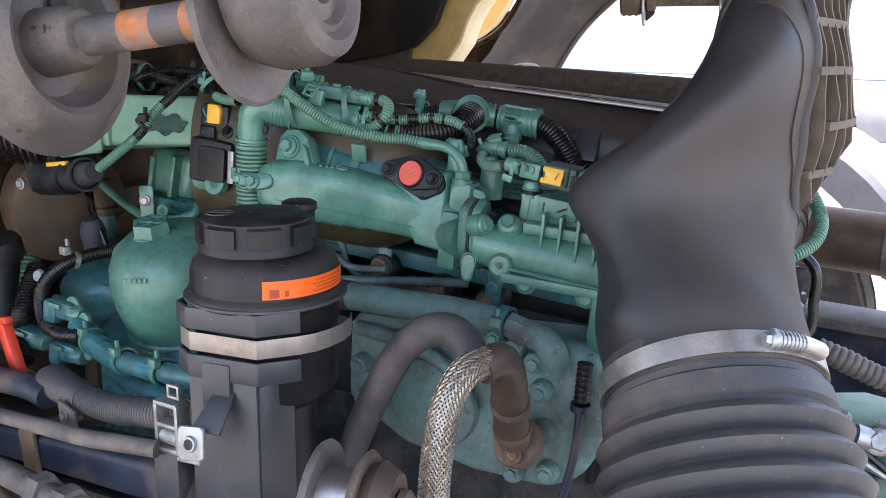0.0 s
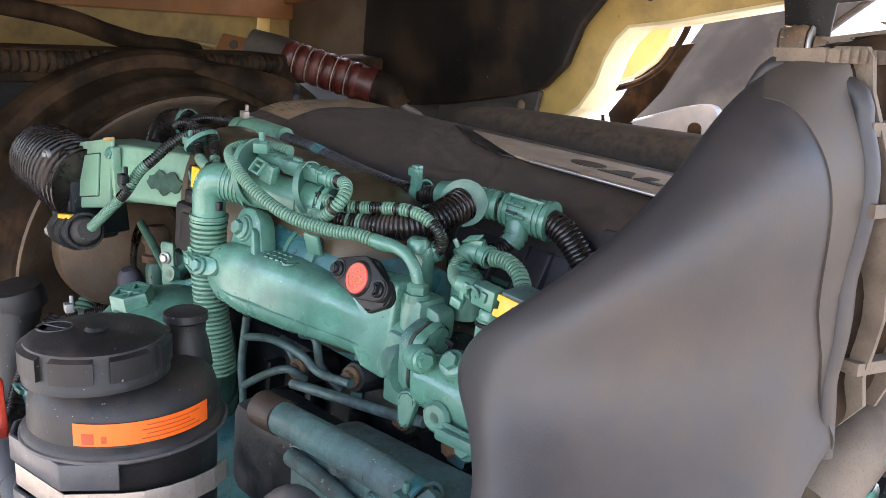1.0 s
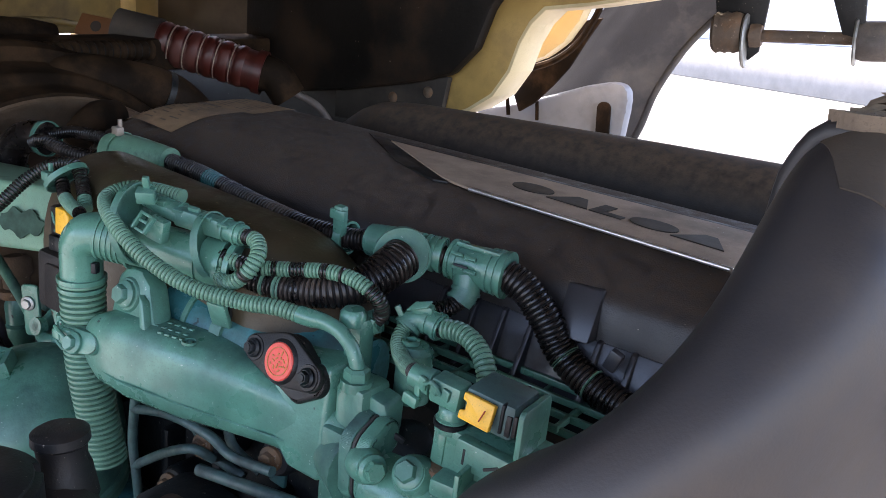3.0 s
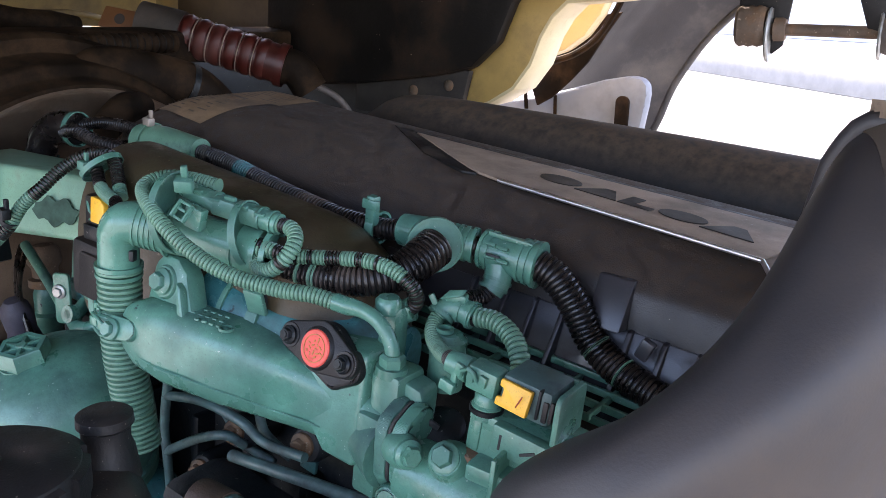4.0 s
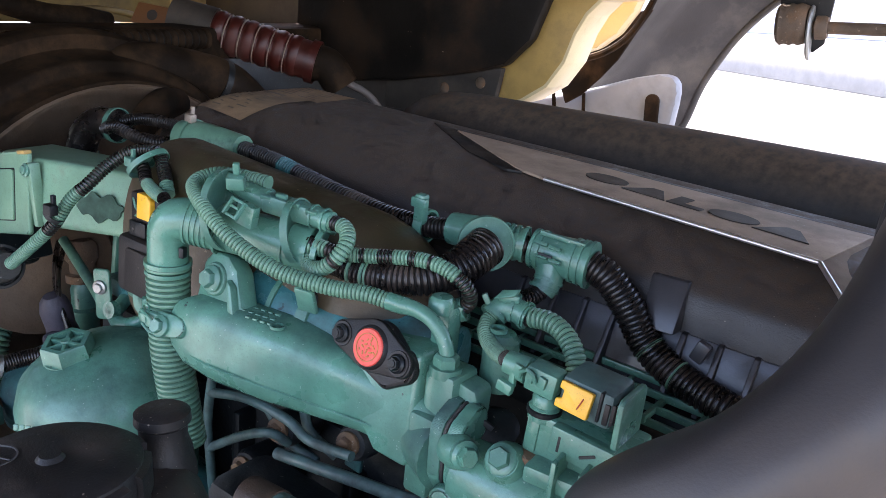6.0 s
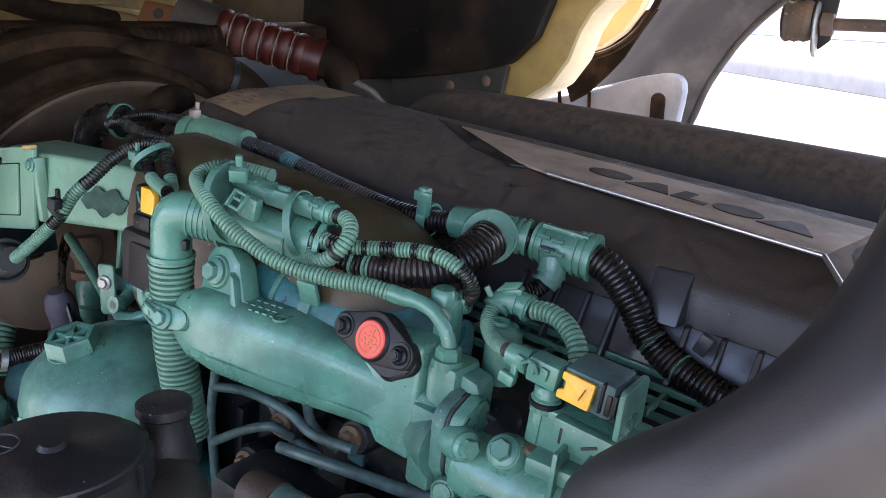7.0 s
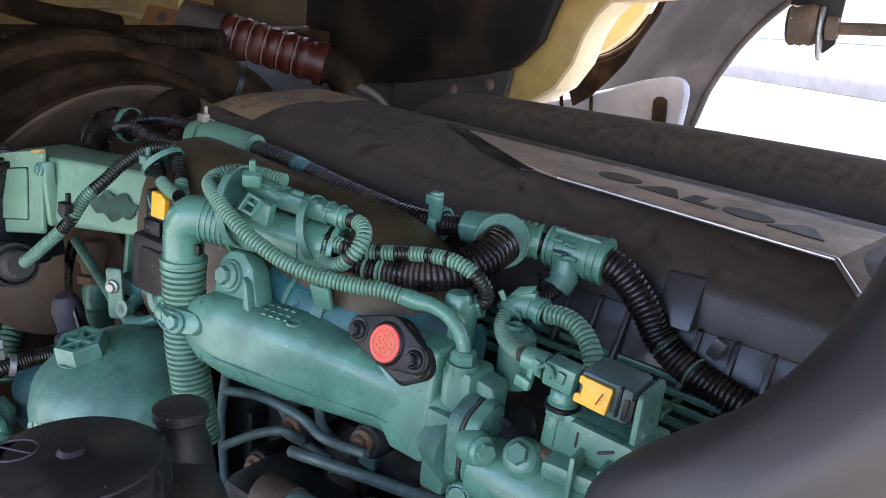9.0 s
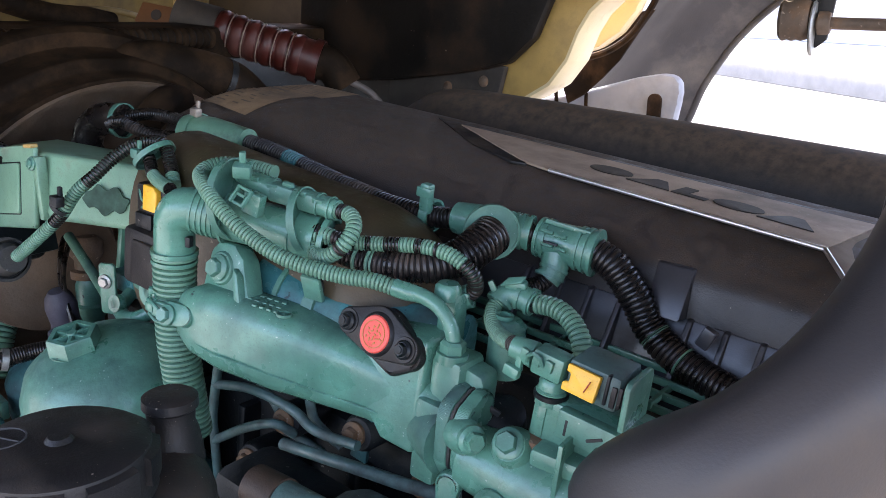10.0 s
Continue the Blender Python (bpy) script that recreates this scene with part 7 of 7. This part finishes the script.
part("disc", lathe([(0, -0.018), (0.040, -0.018), (0.046, -0.012), (0.050, 0.004), (0.056, 0.008), (0.064, 0.004), (0.070, -0.006), (0.082, -0.014), (0.085, -0.020), (0.080, -0.026), (0, -0.026)], NA, ND, 52), "chassis", near, "grey dished steel disc")
part("hole", box((0.016, 0.010, 0.004), NA - ND * 0.0165 + Vector((-0.006, 0.012, 0.030)), facing(ND.cross(Vector((0, 0, 1))), ND), 0.001), "ink", near, "dark hole in the disc")
part("washer", lathe([(0, 0.003), (0.060, 0.003), (0.063, 0.0), (0.060, -0.003), (0, -0.003)], NW, ND, 48), "chassis", near, "grey steel washer")
part("bushing", lathe([(0, 0.0), (0.036, 0.002), (0.048, 0.010), (0.053, 0.026), (0.053, 0.050), (0.048, 0.062), (0.038, 0.066), (0.032, 0.060), (0.028, 0.062), (0.024, 0.056), (0.014, 0.058), (0.012, 0.050), (0, 0.050)], NW + Vector((0.0, 0.0, 0.012)), ND, 48), "chassis", near, "grey dusty rubber bushing")
part("hanger", box((0.03, 0.05, 0.36), NW + ND * 0.03 + Vector((0.0, 0.0, 0.23)), (0, 6, 12), 0.008), "chassis", near)
part("hanger", box((0.03, 0.06, 0.36), NA - ND * 0.03 + Vector((0.0, 0.0, 0.23)), (0, 6, 12), 0.008), "chassis", near)
part("crossbar", box((0.34, 0.07, 0.05), NA.lerp(NW, 0.5) + Vector((0, 0, 0.43)), facing(ND, (0, 0, 1)), 0.01), "chassis", near)

# ---- air intake duct ----
duct = thing("air_intake_duct", "dusty black plastic air intake duct with a grille mouth", "air duct", (0.5, 0.0, 1.0), PLAIN)
PIPE_UP = Vector((-0.46, 0.52, 0.72)).normalized()
CLAMP = Vector((0.552, -0.078, 1.088))


def tipped(centre, axis, r, seg=64):
    """A round section across a leaning axis, its points in the order of section()."""
    x = Vector((1, 0, 0))
    x = (x - axis * x.dot(axis)).normalized()
    y = axis.cross(x)
    return [centre + r * (math.cos(2 * math.pi * k / seg) * x + math.sin(2 * math.pi * k / seg) * y) for k in range(seg)]


SECTIONS = [(1.267, 0.448, 0.071, 0.072, 0.176, -0.406), (1.306, 0.454, 0.102, 0.073, 0.200, -0.314), (1.352, 0.489, 0.129, 0.061, 0.223, -0.206), (1.395, 0.503, 0.169, 0.065, 0.215, 0.023), (1.449, 0.491, 0.230, 0.067, 0.216, 0.101),
            (1.498, 0.476, 0.285, 0.058, 0.227, 0.133), (1.543, 0.470, 0.346, 0.051, 0.214, 0.130), (1.580, 0.492, 0.411, 0.036, 0.200, 0.312)]
keys = [tipped(CLAMP - PIPE_UP * 0.012, PIPE_UP, 0.120), tipped(CLAMP + PIPE_UP * 0.018, PIPE_UP, 0.120), tipped(CLAMP + PIPE_UP * 0.030, PIPE_UP, 0.115)]
keys += [tipped(CLAMP + PIPE_UP * h + Vector((ox, oy, 0)), PIPE_UP.lerp(Vector((0, 0, 1)), f).normalized(), r) for h, ox, oy, f, r in ((0.0877, 0.0041, -0.0194, 0.25, 0.1153), (0.1504, 0.0188, -0.0201, 0.5, 0.1143))]
keys += [section(cx, cy, z, rx, ry, ph, 2.9, 64) for z, cx, cy, rx, ry, ph in SECTIONS]
grid = np.array([[tuple(p) for p in ring] for ring in keys])
grid = np.concatenate([[2 * grid[0] - grid[1]], grid, [2 * grid[-1] - grid[-2]]])
skin = []
for k in range(1, len(grid) - 2):
    a, b, c, d = grid[k - 1:k + 3]
    skin += [0.5 * (2 * b + (c - a) * u + (2 * a - 5 * b + 4 * c - d) * u * u + (3 * b - a - 3 * c + d) * u ** 3) for u in (0.0, 0.2, 0.4, 0.6, 0.8)]
skin = np.array(skin + [grid[-2]])
way = (skin - skin.mean(axis=1, keepdims=True)) @ np.array((0.75, -0.66, 0.0))
way /= np.linalg.norm(skin - skin.mean(axis=1, keepdims=True), axis=2)
front = (np.clip((way - 0.25) / 0.45, 0.0, 1.0) * np.clip((1.48 - skin[:, :, 2]) / 0.08, 0.04, 1.0))[4:-1, :, None]
for turn in range(70):
    even = 0.5 * skin[4:-1] + 0.25 * (skin[3:-2] + skin[5:])
    skin[4:-1] += (even - skin[4:-1]) * (1.0 if turn < 4 else front)
SKIN = [[Vector(p) for p in ring] for ring in skin]
MOUTH_Y = 0.150


def at_y(level, out=0.0):
    """The outline of the duct's head in the plane across y, from its near foot over the top to the far side, as two chains."""
    right, left = [], []
    for ring in SKIN[20:]:
        mid = sum(ring, Vector()) / len(ring)
        for a, b in zip(ring, ring[1:] + ring[:1]):
            if (a.y - level) * (b.y - level) < 0:
                q = a.lerp(b, (level - a.y) / (b.y - a.y))
                q = q + (q - mid).normalized() * out
                (right if q.x > mid.x else left).append(q)
    return right, left


# the body before the mouth, cut at the rim; the cage goes on behind it
bm = loft(SKIN)
geom = bm.verts[:] + bm.edges[:] + bm.faces[:]
bmesh.ops.bisect_plane(bm, geom=geom, plane_co=(0, MOUTH_Y, 1.4), plane_no=(0, 1, 0), clear_outer=True)
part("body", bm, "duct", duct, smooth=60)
right, left = at_y(MOUTH_Y)
chain = right + left[::-1]
part("rim", tube(chain[::3] + [chain[-1]], 0.0085, 10, step=0.01), "duct", duct, "rounded rim of the mouth")
lip = loft([[p + (p - sum(r, Vector()) / 64).normalized() * 0.0028 for p in r] for r in SKIN[20:]], False)
for level, way, lean in ((0.088, -1, -0.22), (MOUTH_Y, 1, 0.0)):
    bmesh.ops.bisect_plane(lip, geom=lip.verts[:] + lip.edges[:] + lip.faces[:], plane_co=(0, level, 1.524), plane_no=(0, way, lean), clear_outer=True)
bmesh.ops.bisect_plane(lip, geom=lip.verts[:] + lip.edges[:] + lip.faces[:], plane_co=(0.500, 0.09, 1.524), plane_no=(-0.8, -0.6, 0), clear_outer=True)
bmesh.ops.solidify(lip, geom=lip.faces[:], thickness=0.004)
part("lip", lip, "duct_dusty", duct, "smooth dusty lip before the mouth", smooth=60)
WIDER = 0.012
# brown cell floor coloured near black, painting the shade inside the cells
cage = part("cage", join(loft([[p + (p - sum(r, Vector()) / 64).normalized() * (WIDER - 0.018) for p in r] for r in SKIN[20:]])), "soot", duct, "dusty inside of the grille, coloured dark for shade")
me = cage.data
bm = bmesh.new()
bm.from_mesh(me)
bmesh.ops.bisect_plane(bm, geom=bm.verts[:] + bm.edges[:] + bm.faces[:], plane_co=(0, MOUTH_Y + 0.004, 0.0), plane_no=(0, 1, 0), clear_inner=True)
bm.to_mesh(me)
bm.free()


def blade(points, across, deep, wide):
    """A thin upright wall along a line of points, reaching from just above them down to a depth."""
    bm = bmesh.new()
    rows = []
    for q, (inward, side) in zip(points, across):
        rows.append([bm.verts.new(q - inward * 0.003 + side * wide / 2), bm.verts.new(q - inward * 0.003 - side * wide / 2),
                     bm.verts.new(q + inward * deep - side * wide / 2), bm.verts.new(q + inward * deep + side * wide / 2)])
    for r0, r1 in zip(rows, rows[1:]):
        for i in range(4):
            bm.faces.new((r0[i], r1[i], r1[(i + 1) % 4], r0[(i + 1) % 4]))
    bm.faces.new(rows[0])
    bm.faces.new(rows[-1][::-1])
    return bm


MIDS = [sum(ring, Vector()) / 64 for ring in SKIN]


def inward_of(q):
    mid = min(MIDS, key=lambda m: abs(m.z - q.z))
    return (Vector((mid.x, q.y, q.z)) - q).normalized()


for k in range(9):
    right, left = at_y(MOUTH_Y + 0.022 + 0.036 * k, WIDER)
    chain = right[::3] + [right[-1]] + left[::-4][:4] if len(right) > 6 else []
    if chain:
        part("fin", blade(chain, [(inward_of(q), Vector((0, 1, 0))) for q in chain], 0.022, 0.0048), "grille", duct, "dusty upright grille fin")
for z in (1.306, 1.372, 1.438, 1.500, 1.550):
    i = min(range(20, 61), key=lambda n: abs(MIDS[n].z - z))
    pts = sorted((p + (p - MIDS[i]).normalized() * WIDER for p in SKIN[i] if p.y > MOUTH_Y - 0.004 and p.x > MIDS[i].x - 0.01), key=lambda p: p.y)
    if len(pts) > 3:
        part("crossbar", blade(pts, [(inward_of(q), Vector((0, 0, 1))) for q in pts], 0.020, 0.0105), "grille", duct, "dusty grille crossbar")

# clamp and bellows under the duct
clamp = thing("duct_clamp", "wide bright steel band clamp with a worm screw", "hose clamp", CLAMP, PLAIN)
part("band", lathe([(0.1225, -0.012), (0.1245, -0.012), (0.1245, 0.012), (0.1225, 0.012), (0.1225, -0.012)], CLAMP + PIPE_UP * 0.004, PIPE_UP, 64), "steel", clamp)
BX = (Vector((1, 0, 0)) - PIPE_UP * PIPE_UP.x).normalized()
BY = PIPE_UP.cross(BX)


def on_band(deg, r_, h=0.004):
    return CLAMP + PIPE_UP * h + r_ * (math.cos(radians(deg)) * BX + math.sin(radians(deg)) * BY)


part("screw_housing", tube([on_band(d, 0.1285) for d in (-46, -36, -26, -16)], 0.0100, 10), "steel", clamp, "bent housing of the worm screw")
for d in range(-44, -30, 2):
    part("thread", strap(on_band(d, 0.1285), BX * -math.sin(radians(d)) + BY * math.cos(radians(d)), 0.0100, 0.0014, 0.0008, 14), "zinc", clamp)
part("screw", bolt(on_band(-47, 0.1285), BX * math.sin(radians(-47)) - BY * math.cos(radians(-47)), 0.008, 0.010), "zinc", clamp)
bellows = thing("intake_bellows", "grey-black rubber bellows below the intake duct", "bellows", (0.62, -0.16, 0.9), PLAIN)
prof = [(0.118, 0.030), (0.119, 0.0), (0.119, -0.020), (0.125, -0.024), (0.126, -0.045), (0.120, -0.050)]
for k in range(6):
    h = -0.056 - 0.030 * k
    prof += [(0.121 + 0.003 * k, h), (0.131 + 0.003 * k, h - 0.004), (0.136 + 0.003 * k, h - 0.012), (0.131 + 0.003 * k, h - 0.020), (0.121 + 0.003 * k, h - 0.025)]
prof += [(0.11, -0.27)]
part("cuff", lathe([(0.112, 0.030), (0.118, 0.030), (0.1192, 0.0), (0.1192, -0.022), (0.112, -0.022), (0.112, 0.030)], CLAMP, PIPE_UP, 64), "rubber", bellows, "smooth cuff under the clamp")
part("folds", lathe(prof[2:], CLAMP, PIPE_UP, 64), "rubber", bellows)

# ---- behind the duct: exhaust pipe, rail, tyre, small pipes ----
exhaust = thing("exhaust_pipe", "thick brownish grey exhaust pipe with clamps behind the duct", "pipe", (0.6, 1.0, 1.0), PLAIN)
part("pipe", tube([(0.20, 0.99, 1.068), (0.45, 1.0, 1.066), (0.75, 1.02, 1.062), (1.4, 1.08, 1.06)], 0.068, 30), "brown_rubber", exhaust)
part("band", strap((0.52, 1.005, 1.065), (1, 0.05, 0), 0.068, 0.03, 0.004, 30), "chassis", exhaust)
part("elbow_pipe", tube([(0.410, 0.62, 1.215), (0.436, 0.53, 1.205), (0.448, 0.46, 1.185), (0.455, 0.41, 1.164), (0.460, 0.35, 1.134), (0.46, 0.30, 1.10)], 0.036, 26), "grille", exhaust, "pale dusty hose with clips")
for c in ((0.438, 0.52, 1.203), (0.446, 0.47, 1.188), (0.450, 0.445, 1.179)):
    part("clip", strap(c, (-0.15, 0.92, 0.36), 0.0362, 0.008, 0.002, 30), "dark_iron", exhaust)
solo("corrugated_hose", tube([(0.455, 0.51, 1.275), (0.464, 0.50, 1.255), (0.481, 0.50, 1.226), (0.500, 0.48, 1.202), (0.510, 0.45, 1.182), (0.506, 0.42, 1.163), (0.489, 0.38, 1.149), (0.46, 0.355, 1.130)], 0.0115, 16, 0.0056, 0.16, groove=1), ("hose_green", "groove"), "green overpainted corrugated hose behind the duct", "hose", PLAIN)
solo("cable", tube([(0.470, 0.40, 1.13), (0.485, 0.41, 1.148), (0.502, 0.42, 1.143), (0.520, 0.42, 1.120), (0.521, 0.42, 1.077), (0.522, 0.42, 1.028), (0.505, 0.40, 0.985)], 0.0085, 12), "hose", "black cable hanging behind the duct", "cable", PLAIN)
stack = thing("valve_stack", "green valve block with pipes behind the duct", "valve", (0.52, 0.38, 0.8), PLAIN)
part("block", box((0.05, 0.05, 0.05), (0.462, 0.37, 1.085), (0, 0, 15), 0.008), "green", stack)
part("barrel", tube([(0.440, 0.35, 1.090), (0.500, 0.365, 1.072), (0.515, 0.368, 1.066)], [0.018, 0.020, 0.014], 16), "green", stack)
part("ring", strap((0.485, 0.361, 1.077), (1, 0.25, -0.3), 0.0196, 0.006, 0.003), "green", stack)
part("standpipe", tube([(0.492, 0.37, 1.06), (0.490, 0.38, 0.98), (0.488, 0.38, 0.88), (0.488, 0.38, 0.78)], 0.0165, 14), "teal", stack)
part("solenoid", box((0.035, 0.03, 0.055), (0.470, 0.375, 1.128), (0, 15, 20), 0.006), "blue_rail", stack, "dark blue solenoid")
part("plug", join(box((0.022, 0.022, 0.045), (0.500, 0.39, 1.110), (0, 10, 20), 0.004), box((0.028, 0.028, 0.016), (0.503, 0.39, 1.085), (0, 10, 20), 0.004)), "dark_iron", stack)
part("lower_box", box((0.05, 0.05, 0.06), (0.470, 0.40, 1.02), (0, 0, 20), 0.010), "cast", stack)
part("lower_plate", slab([(-0.08, -0.06), (0.10, -0.06), (0.08, 0.02), (0.0, 0.06), (-0.06, 0.03)], 0.010, (0.560, 0.36, 0.86), facing((1, 0.2, 0), (0.1, -0.6, 0.8)), 0.003), "teal", stack)
part("stay", box((0.022, 0.008, 0.16), (0.515, 0.375, 0.93), (0, 22, 10), 0.002), "chassis", stack, "pale flat stay")
for k in range(5):
    solo("cable", tube([(0.55 + 0.02 * k, 0.30, 0.86 + 0.012 * k), (0.66 + 0.02 * k, 0.34, 0.87 - 0.008 * k), (0.78, 0.42 + 0.015 * k, 0.84 + 0.01 * k), (0.95, 0.55, 0.83 + 0.012 * k)], 0.006, 8), ("hose", "zinc")[k % 2], "thin cable running behind the duct", "cable", PLAIN, group="cables behind the duct")
solo("union_fitting", join(tube([(0.63, 0.30, 0.92), (0.70, 0.34, 0.90), (0.78, 0.40, 0.88)], [0.018, 0.014, 0.02], 12), bolt((0.66, 0.31, 0.915), (0.3, -0.8, 0.4), 0.014, 0.014)), "zinc", "zinc plated pipe union behind the duct", "fitting", PLAIN)
bell = thing("flywheel_housing", "dirty pale green flywheel housing with bolts behind the duct", "engine casting", (0.62, 0.45, 0.70), PLAIN)
part("body", box((0.34, 0.18, 0.22), (0.63, 0.46, 0.775), (0, 6, 12), 0.03, 3), "cast", bell)
part("deck", slab([(-0.10, -0.05), (0.14, -0.06), (0.16, 0.05), (0.02, 0.08), (-0.09, 0.05)], 0.014, (0.60, 0.40, 0.885), facing((1, 0.2, 0.05), (0.05, -0.35, 0.94)), 0.004), "green_pale", bell, "pale green flat deck")
for k in range(4):
    q = Vector((0.535 + 0.058 * k, 0.375 + 0.012 * k, 0.902 - 0.002 * k))
    part("boss", lathe([(0, 0.010), (0.015, 0.009), (0.018, 0.0), (0.018, -0.01), (0, -0.01)], q, (0.05, -0.35, 0.94), 18), "green", bell)
    part("bolt", bolt(q + Vector((0, -0.003, 0.009)), (0.05, -0.35, 0.94), 0.010, 0.009), "zinc", bell, "zinc bolt")
for k in range(3):
    part("web", box((0.010, 0.05, 0.12), (0.56 + 0.07 * k, 0.36 + 0.014 * k, 0.82), (8, 0, 12), 0.003), "cast", bell)
solo("wrapped_hose", tube([(0.535, 0.42, 1.000), (0.575, 0.43, 0.985), (0.63, 0.45, 0.962), (0.70, 0.48, 0.945), (0.80, 0.53, 0.935)], [0.017, 0.020, 0.019, 0.020, 0.019], 14, 0.011, 0.10), "chassis", "pale grey cloth-wrapped hose behind the duct", "hose", PLAIN)
solo("blue_tie", strap((0.640, 0.335, 0.872), (0.9, 0.3, -0.1), 0.016, 0.014, 0.003, 16), "blue_tie", "blue band round a cable behind the duct", "cable tie", PLAIN)
rail2 = thing("frame_rail", "dark steel frame rail beyond the engine", "chassis rail", (1.0, 1.05, 0.65), PLAIN)
part("web", box((3.0, 0.09, 0.26), (1.55, 1.05, 0.775), (0, 0, 6), 0.012), "blue_rail", rail2)
part("flange", box((3.0, 0.14, 0.022), (1.55, 1.02, 0.918), (0, 0, 6), 0.004), "chassis", rail2, "dusty grey upper flange")
for k in range(6):
    part("bolt", bolt((0.30 + 0.12 * k, 0.865 + 0.0126 * k, 0.80), (0.1, -1, 0), 0.012, 0.010), "dark_iron", rail2)
wheel = thing("road_wheel", "dusty truck tyre beyond the frame rail", "wheel", (-0.24, 2.1, 0.0), PLAIN)
part("tyre", lathe([(0.28, -0.14), (0.44, -0.15), (0.49, -0.12), (0.505, -0.08), (0.50, -0.075), (0.50, -0.03), (0.507, -0.025), (0.507, 0.025), (0.50, 0.03), (0.50, 0.075), (0.505, 0.08), (0.49, 0.12), (0.44, 0.15), (0.28, 0.14), (0.28, -0.14)], (-0.24, 2.2, 0.505), (0.06, 1, 0), 64), "tyre", wheel)
part("rim", lathe([(0, -0.05), (0.2, -0.06), (0.28, -0.12), (0.285, 0.12), (0.2, 0.05), (0, 0.05)], (-0.24, 2.2, 0.505), (0.06, 1, 0), 40), "zinc", wheel)
fender = []
for i in range(13):
    a = radians(8 + 82 * i / 12)
    fender.append([Vector((-0.24 + (0.74 + d) * math.cos(a), 2.2 + v_, 0.52 + (0.74 + d) * math.sin(a))) for v_, d in ((-0.24, -0.12), (-0.24, -0.01), (-0.22, 0.012), (0.22, 0.012), (0.24, -0.01), (0.22, -0.012), (-0.215, -0.012), (-0.225, -0.12))])
solo("mudguard", loft(fender), "pale_plastic", "pale grey rounded plastic mudguard over the wheel", "mudguard", PLAIN)
